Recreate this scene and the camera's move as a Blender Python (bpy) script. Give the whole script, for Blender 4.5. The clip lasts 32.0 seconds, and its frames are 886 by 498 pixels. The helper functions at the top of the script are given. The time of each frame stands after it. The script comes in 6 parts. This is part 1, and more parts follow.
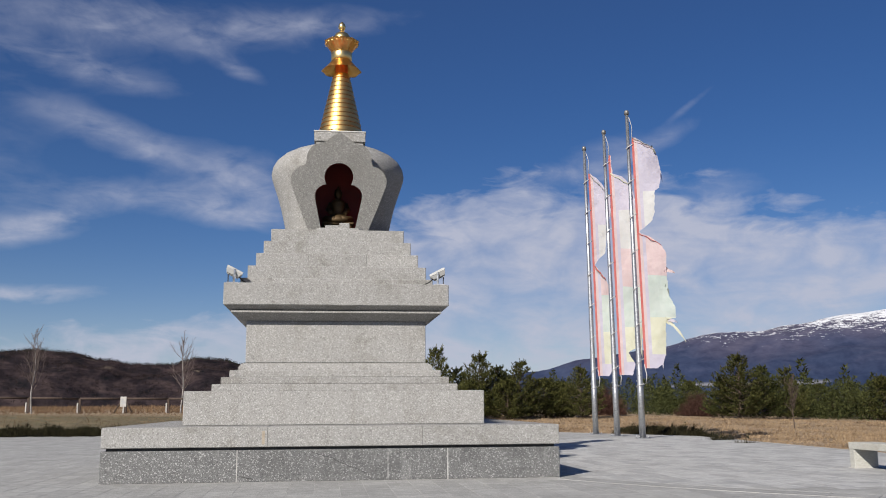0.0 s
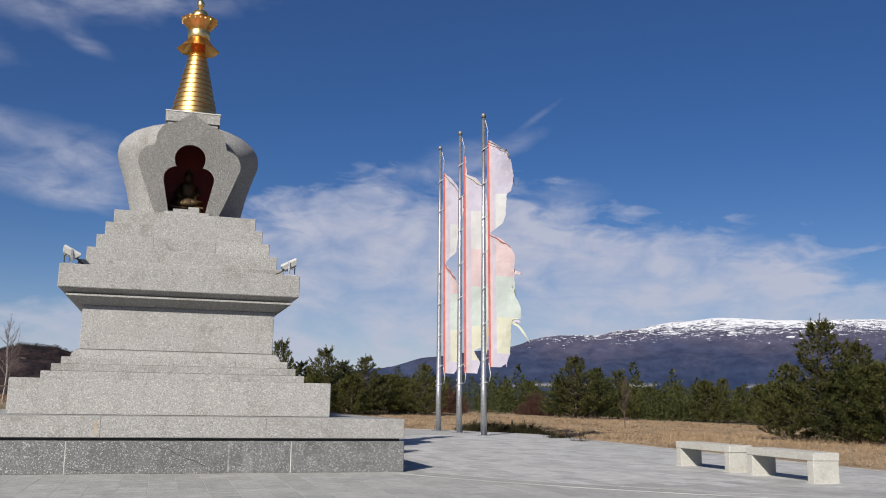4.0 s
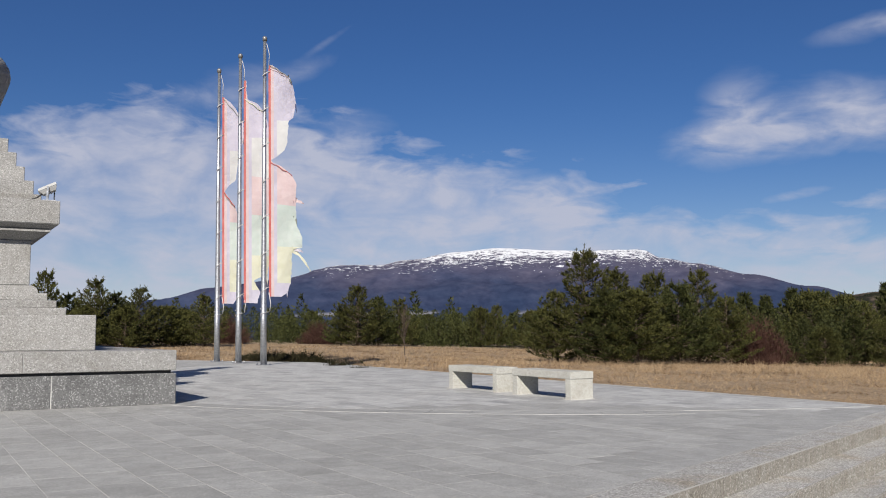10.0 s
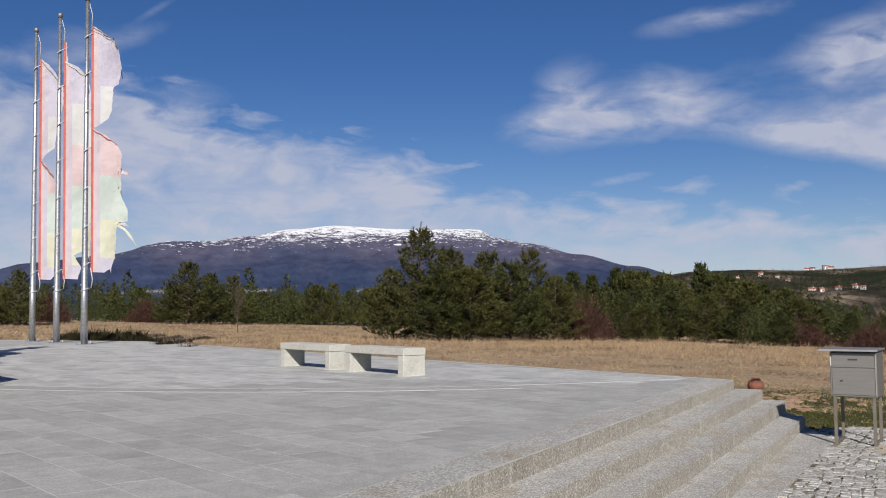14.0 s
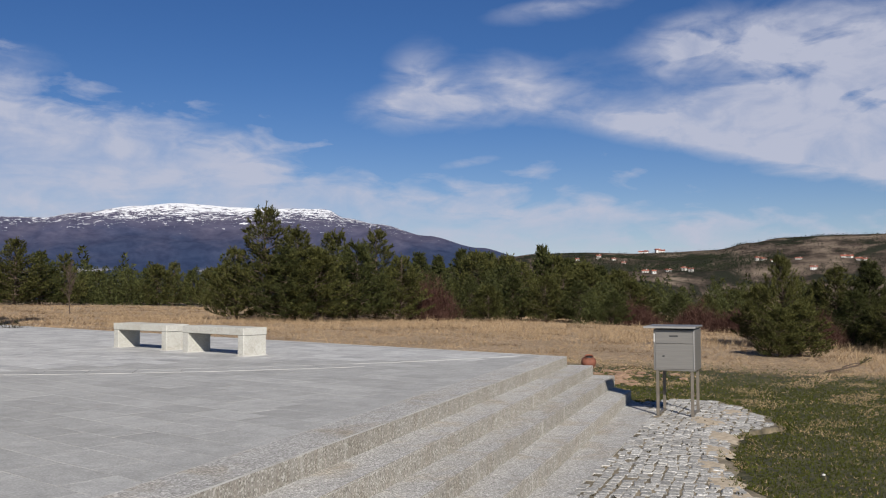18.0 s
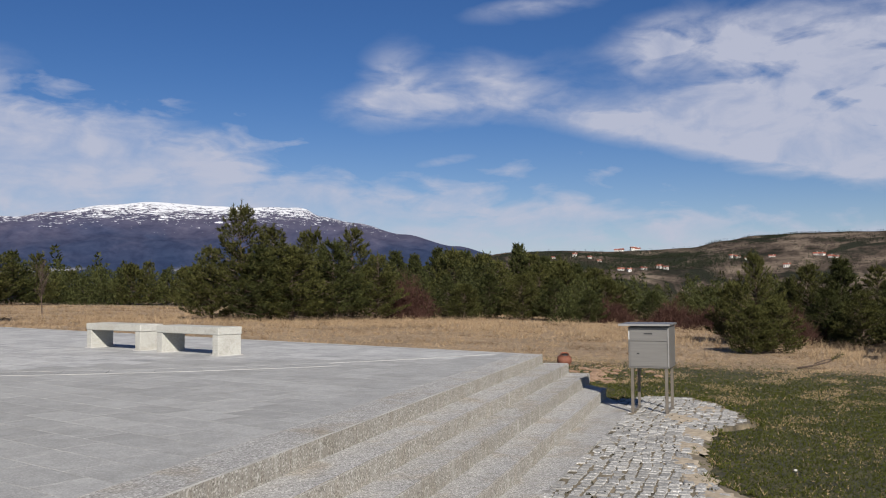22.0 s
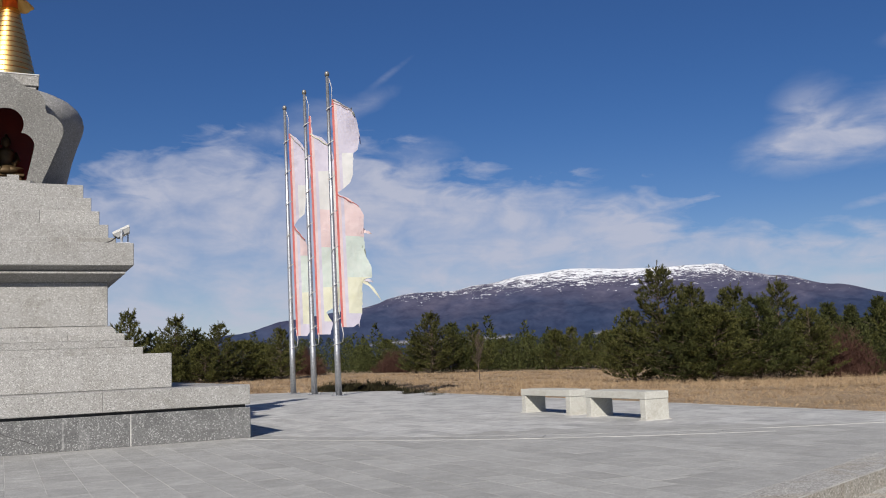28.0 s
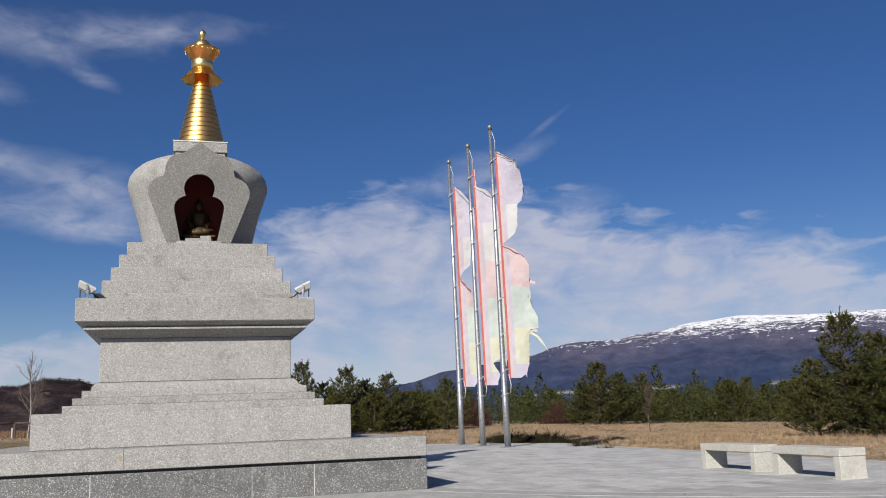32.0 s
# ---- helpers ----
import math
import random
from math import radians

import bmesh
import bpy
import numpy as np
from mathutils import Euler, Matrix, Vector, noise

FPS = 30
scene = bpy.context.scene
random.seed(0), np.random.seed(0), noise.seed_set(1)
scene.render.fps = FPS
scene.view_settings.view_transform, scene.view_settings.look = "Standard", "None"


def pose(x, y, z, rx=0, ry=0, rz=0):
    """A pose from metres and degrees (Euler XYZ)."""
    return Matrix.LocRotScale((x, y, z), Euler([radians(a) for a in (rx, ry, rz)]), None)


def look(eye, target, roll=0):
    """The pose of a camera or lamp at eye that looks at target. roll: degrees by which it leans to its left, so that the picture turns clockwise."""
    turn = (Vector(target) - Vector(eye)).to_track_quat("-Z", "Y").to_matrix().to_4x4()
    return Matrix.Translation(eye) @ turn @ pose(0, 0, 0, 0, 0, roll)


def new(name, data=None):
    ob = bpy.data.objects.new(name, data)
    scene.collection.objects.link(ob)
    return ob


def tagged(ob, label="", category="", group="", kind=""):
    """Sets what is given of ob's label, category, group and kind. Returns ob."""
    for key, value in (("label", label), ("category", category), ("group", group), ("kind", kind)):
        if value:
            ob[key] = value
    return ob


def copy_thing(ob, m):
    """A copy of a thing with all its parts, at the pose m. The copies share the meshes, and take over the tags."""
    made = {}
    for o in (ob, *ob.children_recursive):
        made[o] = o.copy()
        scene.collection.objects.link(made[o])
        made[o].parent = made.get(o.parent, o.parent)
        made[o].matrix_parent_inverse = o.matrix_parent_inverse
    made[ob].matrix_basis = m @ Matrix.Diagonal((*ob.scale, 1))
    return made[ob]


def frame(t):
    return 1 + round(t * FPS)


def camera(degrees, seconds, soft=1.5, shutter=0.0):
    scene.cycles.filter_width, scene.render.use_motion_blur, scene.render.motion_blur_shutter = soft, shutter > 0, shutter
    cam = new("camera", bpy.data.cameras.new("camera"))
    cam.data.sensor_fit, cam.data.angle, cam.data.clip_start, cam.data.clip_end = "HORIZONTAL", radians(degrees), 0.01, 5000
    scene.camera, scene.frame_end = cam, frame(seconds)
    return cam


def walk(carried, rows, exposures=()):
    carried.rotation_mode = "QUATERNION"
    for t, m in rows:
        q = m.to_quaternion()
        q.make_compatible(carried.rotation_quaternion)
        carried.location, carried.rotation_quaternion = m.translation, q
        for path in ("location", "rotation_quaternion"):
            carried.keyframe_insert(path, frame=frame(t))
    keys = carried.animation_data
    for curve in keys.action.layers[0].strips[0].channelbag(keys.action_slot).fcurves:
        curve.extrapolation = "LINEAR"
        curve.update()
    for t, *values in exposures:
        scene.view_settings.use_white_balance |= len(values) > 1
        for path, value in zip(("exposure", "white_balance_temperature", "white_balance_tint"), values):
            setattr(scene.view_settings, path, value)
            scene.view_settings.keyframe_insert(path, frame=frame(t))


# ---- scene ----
cam = camera(51.72, 32.0, soft=1.05)
PATH = [
    (0.0, pose(-0.129, -0.076, 1.070, 99.723, 0.333, -7.313)),
    (0.5, pose(-0.149, -0.061, 1.069, 99.887, 0.054, -8.615)),
    (1.0, pose(-0.181, -0.033, 1.059, 99.973, -0.229, -10.267)),
    (1.5, pose(-0.188, -0.027, 1.060, 99.886, -0.310, -11.687)),
    (2.0, pose(-0.194, -0.020, 1.059, 99.859, -0.355, -12.609)),
    (2.5, pose(-0.191, -0.022, 1.049, 99.889, -0.513, -13.498)),
    (3.0, pose(-0.183, -0.016, 1.050, 99.802, -0.639, -14.657)),
    (3.5, pose(-0.176, 0.010, 1.047, 99.615, -0.822, -15.860)),
    (5.5, pose(-0.132, -0.006, 1.032, 99.100, -0.485, -20.578)),
    (6.0, pose(-0.122, -0.005, 1.028, 98.554, -0.499, -22.056)),
    (6.5, pose(-0.115, -0.004, 1.028, 98.209, -0.508, -23.423)),
    (7.0, pose(-0.106, -0.002, 1.022, 97.797, -0.604, -24.702)),
    (7.5, pose(-0.103, 0.007, 1.022, 97.336, -0.669, -25.797)),
    (8.0, pose(-0.097, 0.010, 1.020, 96.768, -0.684, -26.662)),
    (8.5, pose(-0.095, 0.012, 1.018, 96.326, -0.942, -27.667)),
    (9.0, pose(-0.095, 0.018, 1.018, 95.927, -0.799, -28.710)),
    (9.5, pose(-0.125, 0.017, 1.018, 95.550, -0.403, -29.678)),
    (10.0, pose(-0.062, -0.001, 1.025, 95.219, 0.277, -30.368)),
    (10.5, pose(0.034, -0.026, 1.022, 95.208, 0.563, -31.003)),
    (11.0, pose(0.086, 0.006, 1.030, 94.892, 0.725, -31.784)),
    (11.5, pose(0.074, 0.049, 1.035, 94.889, 1.332, -33.368)),
    (12.0, pose(0.047, 0.059, 1.028, 94.970, 1.160, -35.512)),
    (12.5, pose(0.036, 0.050, 1.025, 94.807, 0.739, -36.906)),
    (13.0, pose(0.033, 0.050, 1.028, 94.514, 0.727, -37.847)),
    (13.5, pose(0.056, 0.078, 1.018, 94.109, 0.583, -38.800)),
    (14.0, pose(0.066, 0.072, 1.009, 93.785, 0.329, -40.510)),
    (14.5, pose(0.072, 0.051, 1.006, 93.539, 0.597, -41.929)),
    (15.0, pose(0.080, 0.050, 1.008, 93.370, 0.596, -43.200)),
    (15.5, pose(0.085, 0.040, 1.001, 93.257, 0.631, -44.406)),
    (17.5, pose(0.087, 0.013, 0.991, 92.686, 0.236, -48.349)),
    (18.0, pose(0.101, -0.001, 0.987, 92.532, 0.213, -50.006)),
    (18.5, pose(0.118, -0.004, 0.986, 92.362, 0.250, -51.509)),
    (19.0, pose(0.122, -0.007, 0.984, 92.206, 0.124, -52.626)),
    (19.5, pose(0.129, -0.007, 0.988, 92.047, 0.173, -53.303)),
    (20.0, pose(0.123, -0.017, 0.985, 91.979, 0.354, -53.586)),
    (20.5, pose(0.125, -0.016, 0.986, 92.072, 0.399, -53.513)),
    (21.0, pose(0.117, -0.020, 0.988, 92.197, 0.448, -53.301)),
    (21.5, pose(0.113, -0.020, 0.988, 92.322, 0.460, -52.458)),
    (22.0, pose(0.109, -0.010, 0.988, 92.431, 0.414, -51.468)),
    (22.5, pose(0.095, 0.001, 0.986, 92.448, 0.361, -50.671)),
    (23.0, pose(0.079, 0.004, 0.989, 92.513, 0.199, -49.352)),
    (23.5, pose(0.053, 0.024, 0.985, 92.566, 0.296, -47.535)),
    (24.0, pose(0.042, 0.056, 0.984, 92.405, 0.331, -45.068)),
    (24.5, pose(0.100, 0.048, 0.991, 92.586, 0.407, -39.986)),
    (25.0, pose(0.185, 0.005, 1.004, 92.700, 1.477, -36.400)),
    (25.5, pose(0.224, 0.000, 1.013, 93.171, 1.931, -33.830)),
    (27.5, pose(0.081, -0.013, 1.035, 96.405, 2.522, -27.376)),
    (28.0, pose(0.043, -0.025, 1.029, 96.885, 2.470, -25.632)),
    (28.5, pose(0.012, -0.026, 1.033, 97.169, 2.565, -24.087)),
    (29.0, pose(-0.007, -0.028, 1.039, 97.610, 2.726, -22.395)),
    (29.5, pose(-0.026, -0.034, 1.043, 97.981, 2.486, -21.117)),
    (30.0, pose(-0.047, -0.034, 1.053, 98.416, 2.405, -20.242)),
    (30.5, pose(-0.070, -0.042, 1.059, 99.294, 2.284, -19.136)),
    (31.0, pose(-0.089, -0.047, 1.066, 99.891, 2.296, -17.943)),
    (31.5, pose(-0.107, -0.036, 1.069, 100.249, 2.378, -16.689)),
    (32.0, pose(-0.125, -0.024, 1.068, 100.368, 2.125, -15.523)),
]
EXPOSURES = [(0.0, 0.54), (3.0, 0.54), (6.0, 0.62), (8.0, 0.66), (9.5, 0.56), (18.0, 0.58), (25.5, 0.58), (28.0, 0.53), (29.0, 0.50), (30.5, 0.54), (32.0, 0.58)]
walk(cam, PATH, EXPOSURES)

# ---- light ----
SUN_TO = Vector((-1.01, -1.29, 1.0)).normalized()
sun = new("sun", bpy.data.lights.new("sun", "SUN"))
sun.data.energy, sun.data.angle, sun.data.color = 5.0, radians(0.55), (1.0, 0.94, 0.86)
sun.matrix_world = look((-30, -30, 40), Vector((-30, -30, 40)) - SUN_TO)


world = bpy.data.worlds.new("world")
scene.world = world
world.use_nodes = True
wn, wl = world.node_tree.nodes, world.node_tree.links
wn.clear()


def wmath(op, a, b=0.0, clamp=False):
    n = wn.new("ShaderNodeMath")
    n.operation, n.use_clamp = op, clamp
    for i, v in enumerate((a, b)):
        if isinstance(v, (int, float)):
            n.inputs[i].default_value = v
        else:
            wl.new(v, n.inputs[i])
    return n.outputs[0]


sky = wn.new("ShaderNodeTexSky")
sky.sky_type, sky.sun_disc = "NISHITA", False
sky.sun_elevation = math.asin(SUN_TO.z)
sky.sun_rotation = math.atan2(SUN_TO.x, SUN_TO.y)
sky.altitude, sky.air_density, sky.dust_density, sky.ozone_density = 1500, 1.0, 0.1, 4.0
coord = wn.new("ShaderNodeTexCoord")
sep = wn.new("ShaderNodeSeparateXYZ")
wl.new(coord.outputs["Generated"], sep.inputs[0])
# azimuth and elevation in degrees
az_s = wmath("MULTIPLY", wmath("ARCTAN2", sep.outputs[0], sep.outputs[1]), 57.29578)
el_s = wmath("MULTIPLY", wmath("ARCSINE", sep.outputs[2]), 57.29578)
comb = wn.new("ShaderNodeCombineXYZ")
wl.new(az_s, comb.inputs[0]), wl.new(el_s, comb.inputs[1])


def wnoise(scale, detail, rough, stretch=(1, 1), turn=0.0, distort=0.0, seed=0.0):
    m = wn.new("ShaderNodeMapping")
    m.inputs["Rotation"].default_value = (0, 0, radians(turn))
    m.inputs["Scale"].default_value = (scale * stretch[0], scale * stretch[1], 1)
    m.inputs["Location"].default_value = (seed, seed * 0.37, seed * 0.71)
    wl.new(comb.outputs[0], m.inputs[0])
    n = wn.new("ShaderNodeTexNoise")
    n.inputs["Scale"].default_value, n.inputs["Detail"].default_value = 1.0, detail
    n.inputs["Roughness"].default_value, n.inputs["Distortion"].default_value = rough, distort
    wl.new(m.outputs[0], n.inputs["Vector"])
    return n.outputs[0]


def cloud(az, el, half_az, half_el, turn, power):
    """A soft patch of cloud round a direction of the sky."""
    da, de = wmath("SUBTRACT", az_s, az), wmath("SUBTRACT", el_s, el)
    c, s = math.cos(radians(turn)), math.sin(radians(turn))
    u = wmath("ADD", wmath("MULTIPLY", da, c / half_az), wmath("MULTIPLY", de, s / half_az))
    v = wmath("ADD", wmath("MULTIPLY", da, -s / half_el), wmath("MULTIPLY", de, c / half_el))
    d = wmath("ADD", wmath("MULTIPLY", u, u), wmath("MULTIPLY", v, v))
    return wmath("MULTIPLY", wmath("EXPONENT", wmath("MULTIPLY", d, -1.0)), power)


# az, el, half widths, turn, thickness: cirrus streaks and thin banks, and the same veil on round the sky
CLOUDS = [
    (-13, 22.3, 10.0, 1.6, 3, 0.45), (-15, 19.6, 5.0, 0.8, -8, 0.5), (-2, 23.2, 6.0, 0.8, 6, 0.45), (-6, 20.5, 2.0, 0.5, -25, 0.3),
    (-12, 15.6, 6.0, 1.0, -18, 0.5), (-4.5, 14.0, 3.5, 1.3, -14, 0.6), (-6, 11.7, 4.0, 0.8, -4, 0.95), (-12, 12.6, 5.0, 0.8, 6, 0.5),
    (-17.5, 10.2, 3.6, 0.8, 16, 1.0), (-18, 6.3, 4.5, 0.6, 4, 1.0), (-30, 12, 9.0, 4.0, 10, 0.8),
    (16.5, 14.6, 4.0, 1.1, 18, 0.5), (23.2, 18.0, 2.0, 0.22, 34, 0.22), (20.5, 15.6, 3.0, 0.5, 24, 0.35), (22.5, 12.0, 4.0, 1.2, 12, 0.6), (27, 9.9, 4.0, 0.5, 10, 0.6), (34.0, 9.6, 4.5, 0.8, -6, 0.7),
    (48.0, 11.2, 3.0, 1.1, 4, 1.2), (53.0, 12.2, 4.2, 1.7, 4, 1.15), (48.4, 13.4, 1.8, 1.6, 40, 0.6), (58.5, 11.6, 3.0, 0.9, -4, 0.6), (60.5, 10.4, 2.5, 0.4, -8, 0.7),
    (51.5, 7.9, 2.0, 0.3, 8, 0.7), (65.0, 14.6, 2.4, 1.2, 20, 1.0), (71, 14.4, 6.5, 1.7, 2, 1.5), (76.5, 11.8, 5.5, 2.4, 4, 1.6), (68.5, 10.9, 4.2, 1.1, 6, 1.4),
    (64.0, 9.7, 4.5, 0.8, -7, 1.3), (70.0, 9.2, 5.5, 1.6, -10, 1.6), (76, 8.2, 6.0, 2.0, -10, 1.6), (78, 6.8, 5.0, 1.1, -8, 1.3), (57.5, 17.2, 3.5, 0.6, 6, 0.8),
    (86, 12, 9.0, 4.0, 0, 1.2), (110, 14, 14.0, 5.0, 6, 0.9), (-60, 15, 14.0, 5.0, -6, 0.9),
]
cover = None
for row in CLOUDS:
    c = cloud(*row)
    cover = c if cover is None else wmath("ADD", cover, c)
fine = wnoise(0.50, 6, 0.52, (0.55, 1.5), 10, 0.6, 3.1)
wisp = wnoise(0.16, 7, 0.6, (0.5, 1.6), 16, 1.2, 9.7)
tiny = wnoise(1.9, 8, 0.6, (0.6, 1.3), 12, 0.8, 5.3)
grain = wmath("ADD", wmath("MULTIPLY", wmath("ADD", wmath("MULTIPLY", fine, 0.92), wmath("MULTIPLY", tiny, 0.08)), 0.75), wmath("MULTIPLY", wisp, 0.45))


def hump(az, half, height):
    d = wmath("MULTIPLY", wmath("SUBTRACT", az_s, az), 1.0 / half)
    return wmath("MULTIPLY", wmath("EXPONENT", wmath("MULTIPLY", wmath("MULTIPLY", d, d), -1.0)), height)


# a low bank of thin cloud over the horizon, higher towards the north
edge = wmath("ADD", hump(12, 13, 9.0), hump(32, 9, 5.2))
for h in (hump(22, 5, 2.6), hump(46, 10, 2.3), hump(62, 8, 1.1)):
    edge = wmath("ADD", edge, h)
edge = wmath("ADD", edge, 4.7)
edge = wmath("ADD", edge, wmath("MULTIPLY", wmath("SUBTRACT", grain, 0.53), 11.0))
bank = wmath("MULTIPLY", wmath("SUBTRACT", edge, el_s), 0.36, True)
inner_tone = wmath("ADD", wmath("MULTIPLY", wmath("SUBTRACT", wnoise(0.35, 6, 0.55, (0.5, 1.5), 8, 0.8, 21.0), 0.5), 1.3), 0.92, True)
bank = wmath("MULTIPLY", bank, inner_tone)
shape = wmath("MULTIPLY", cover, wmath("ADD", wmath("MULTIPLY", wmath("SUBTRACT", grain, 0.50), 2.9), 0.44, True))
shape = wmath("MAXIMUM", wmath("MULTIPLY", shape, 1.0, True), wmath("MULTIPLY", bank, 0.9))
veil = wmath("MULTIPLY", wmath("EXPONENT", wmath("MULTIPLY", wmath("ABSOLUTE", wmath("SUBTRACT", el_s, 1.5)), -0.33)), 0.74)
veil = wmath("MULTIPLY", veil, wmath("ADD", hump(34, 32, 0.34), 0.64))
veil = wmath("ADD", veil, 0.05)
puff = wnoise(0.42, 7, 0.56, (0.7, 1.2), 14, 0.4, 33.0)
shape = wmath("MULTIPLY", shape, wmath("ADD", wmath("MULTIPLY", wmath("SUBTRACT", puff, 0.5), 1.5), 0.84))
mask = wmath("MAXIMUM", shape, veil, True)
mask = wmath("MINIMUM", mask, 0.90)
mix = wn.new("ShaderNodeMix")
mix.data_type = "RGBA"
wl.new(mask, mix.inputs["Factor"])
hue = wn.new("ShaderNodeHueSaturation")
hue.inputs["Saturation"].default_value = 1.31
hue.inputs["Value"].default_value = 1.11
hue.inputs["Hue"].default_value = 0.511
wl.new(sky.outputs[0], hue.inputs["Color"])
wl.new(hue.outputs[0], mix.inputs["A"])
mix.inputs["B"].default_value = (8.75, 9.1, 11.0, 1)
bg = wn.new("ShaderNodeBackground")
bg.inputs["Strength"].default_value = 0.039
out = wn.new("ShaderNodeOutputWorld")
wl.new(mix.outputs["Result"], bg.inputs["Color"])
wl.new(bg.outputs[0], out.inputs["Surface"])

# ---- materials ----


def material(name, rough=0.7, metal=0.0):
    m = bpy.data.materials.new(name)
    m.use_nodes = True
    b = m.node_tree.nodes["Principled BSDF"]
    b.inputs["Roughness"].default_value, b.inputs["Metallic"].default_value = rough, metal
    return m, m.node_tree.nodes, m.node_tree.links, b


def rgb(c):
    return (*c, 1)


def coords(n, l, size=1.0, stretch=(1, 1, 1), kind="Object", shift=True):
    """Coordinates in metres, shifted from object to object."""
    tc = n.new("ShaderNodeTexCoord")
    m = n.new("ShaderNodeMapping")
    m.inputs["Scale"].default_value = [size * s for s in stretch]
    l.new(tc.outputs[kind], m.inputs[0])
    if shift:
        oi = n.new("ShaderNodeObjectInfo")
        k = n.new("ShaderNodeMath")
        k.operation = "MULTIPLY"
        k.inputs[1].default_value = 37.0
        l.new(oi.outputs["Random"], k.inputs[0])
        l.new(k.outputs[0], m.inputs["Location"])
    return m.outputs[0]


def noise_of(n, l, vec, scale, detail=4, rough=0.6, distort=0.0):
    t = n.new("ShaderNodeTexNoise")
    t.inputs["Scale"].default_value, t.inputs["Detail"].default_value = scale, detail
    t.inputs["Roughness"].default_value, t.inputs["Distortion"].default_value = rough, distort
    l.new(vec, t.inputs["Vector"])
    return t.outputs[0]


def ramp(n, l, fac, stops):
    r = n.new("ShaderNodeValToRGB")
    e = r.color_ramp.elements
    while len(e) < len(stops):
        e.new(0.5)
    for i, (p, c) in enumerate(stops):
        e[i].position, e[i].color = p, rgb(c)
    l.new(fac, r.inputs[0])
    return r.outputs[0]


def blend(n, l, fac, a, b, how="MIX"):
    x = n.new("ShaderNodeMix")
    x.data_type, x.blend_type = "RGBA", how
    for v, i in ((fac, "Factor"), (a, "A"), (b, "B")):
        if isinstance(v, (int, float)):
            x.inputs[i].default_value = v
        elif isinstance(v, tuple):
            x.inputs[i].default_value = rgb(v)
        else:
            l.new(v, x.inputs[i])
    return x.outputs["Result"]


def relief(n, l, b, height, dist, strength=1.0):
    u = n.new("ShaderNodeBump")
    u.inputs["Distance"].default_value, u.inputs["Strength"].default_value = dist, strength
    l.new(height, u.inputs["Height"])
    l.new(u.outputs[0], b.inputs["Normal"])


def tint(n, l, col, amount, island=False):
    """Lightens or darkens from piece to piece."""
    if island:
        oi = n.new("ShaderNodeNewGeometry")
        r = oi.outputs["Random Per Island"]
    else:
        oi = n.new("ShaderNodeObjectInfo")
        r = oi.outputs["Random"]
    hs = n.new("ShaderNodeMapRange")
    hs.inputs["To Min"].default_value, hs.inputs["To Max"].default_value = 1 - amount, 1 + amount
    l.new(r, hs.inputs["Value"])
    return blend(n, l, 1.0, col, hs.outputs[0], "MULTIPLY")


def cells(n, l, vec, scale):
    """A random value for each grain of a given size."""
    t = n.new("ShaderNodeTexVoronoi")
    t.inputs["Scale"].default_value = scale
    l.new(vec, t.inputs["Vector"])
    x = n.new("ShaderNodeSeparateColor")
    l.new(t.outputs["Color"], x.inputs[0])
    return x.outputs[0]


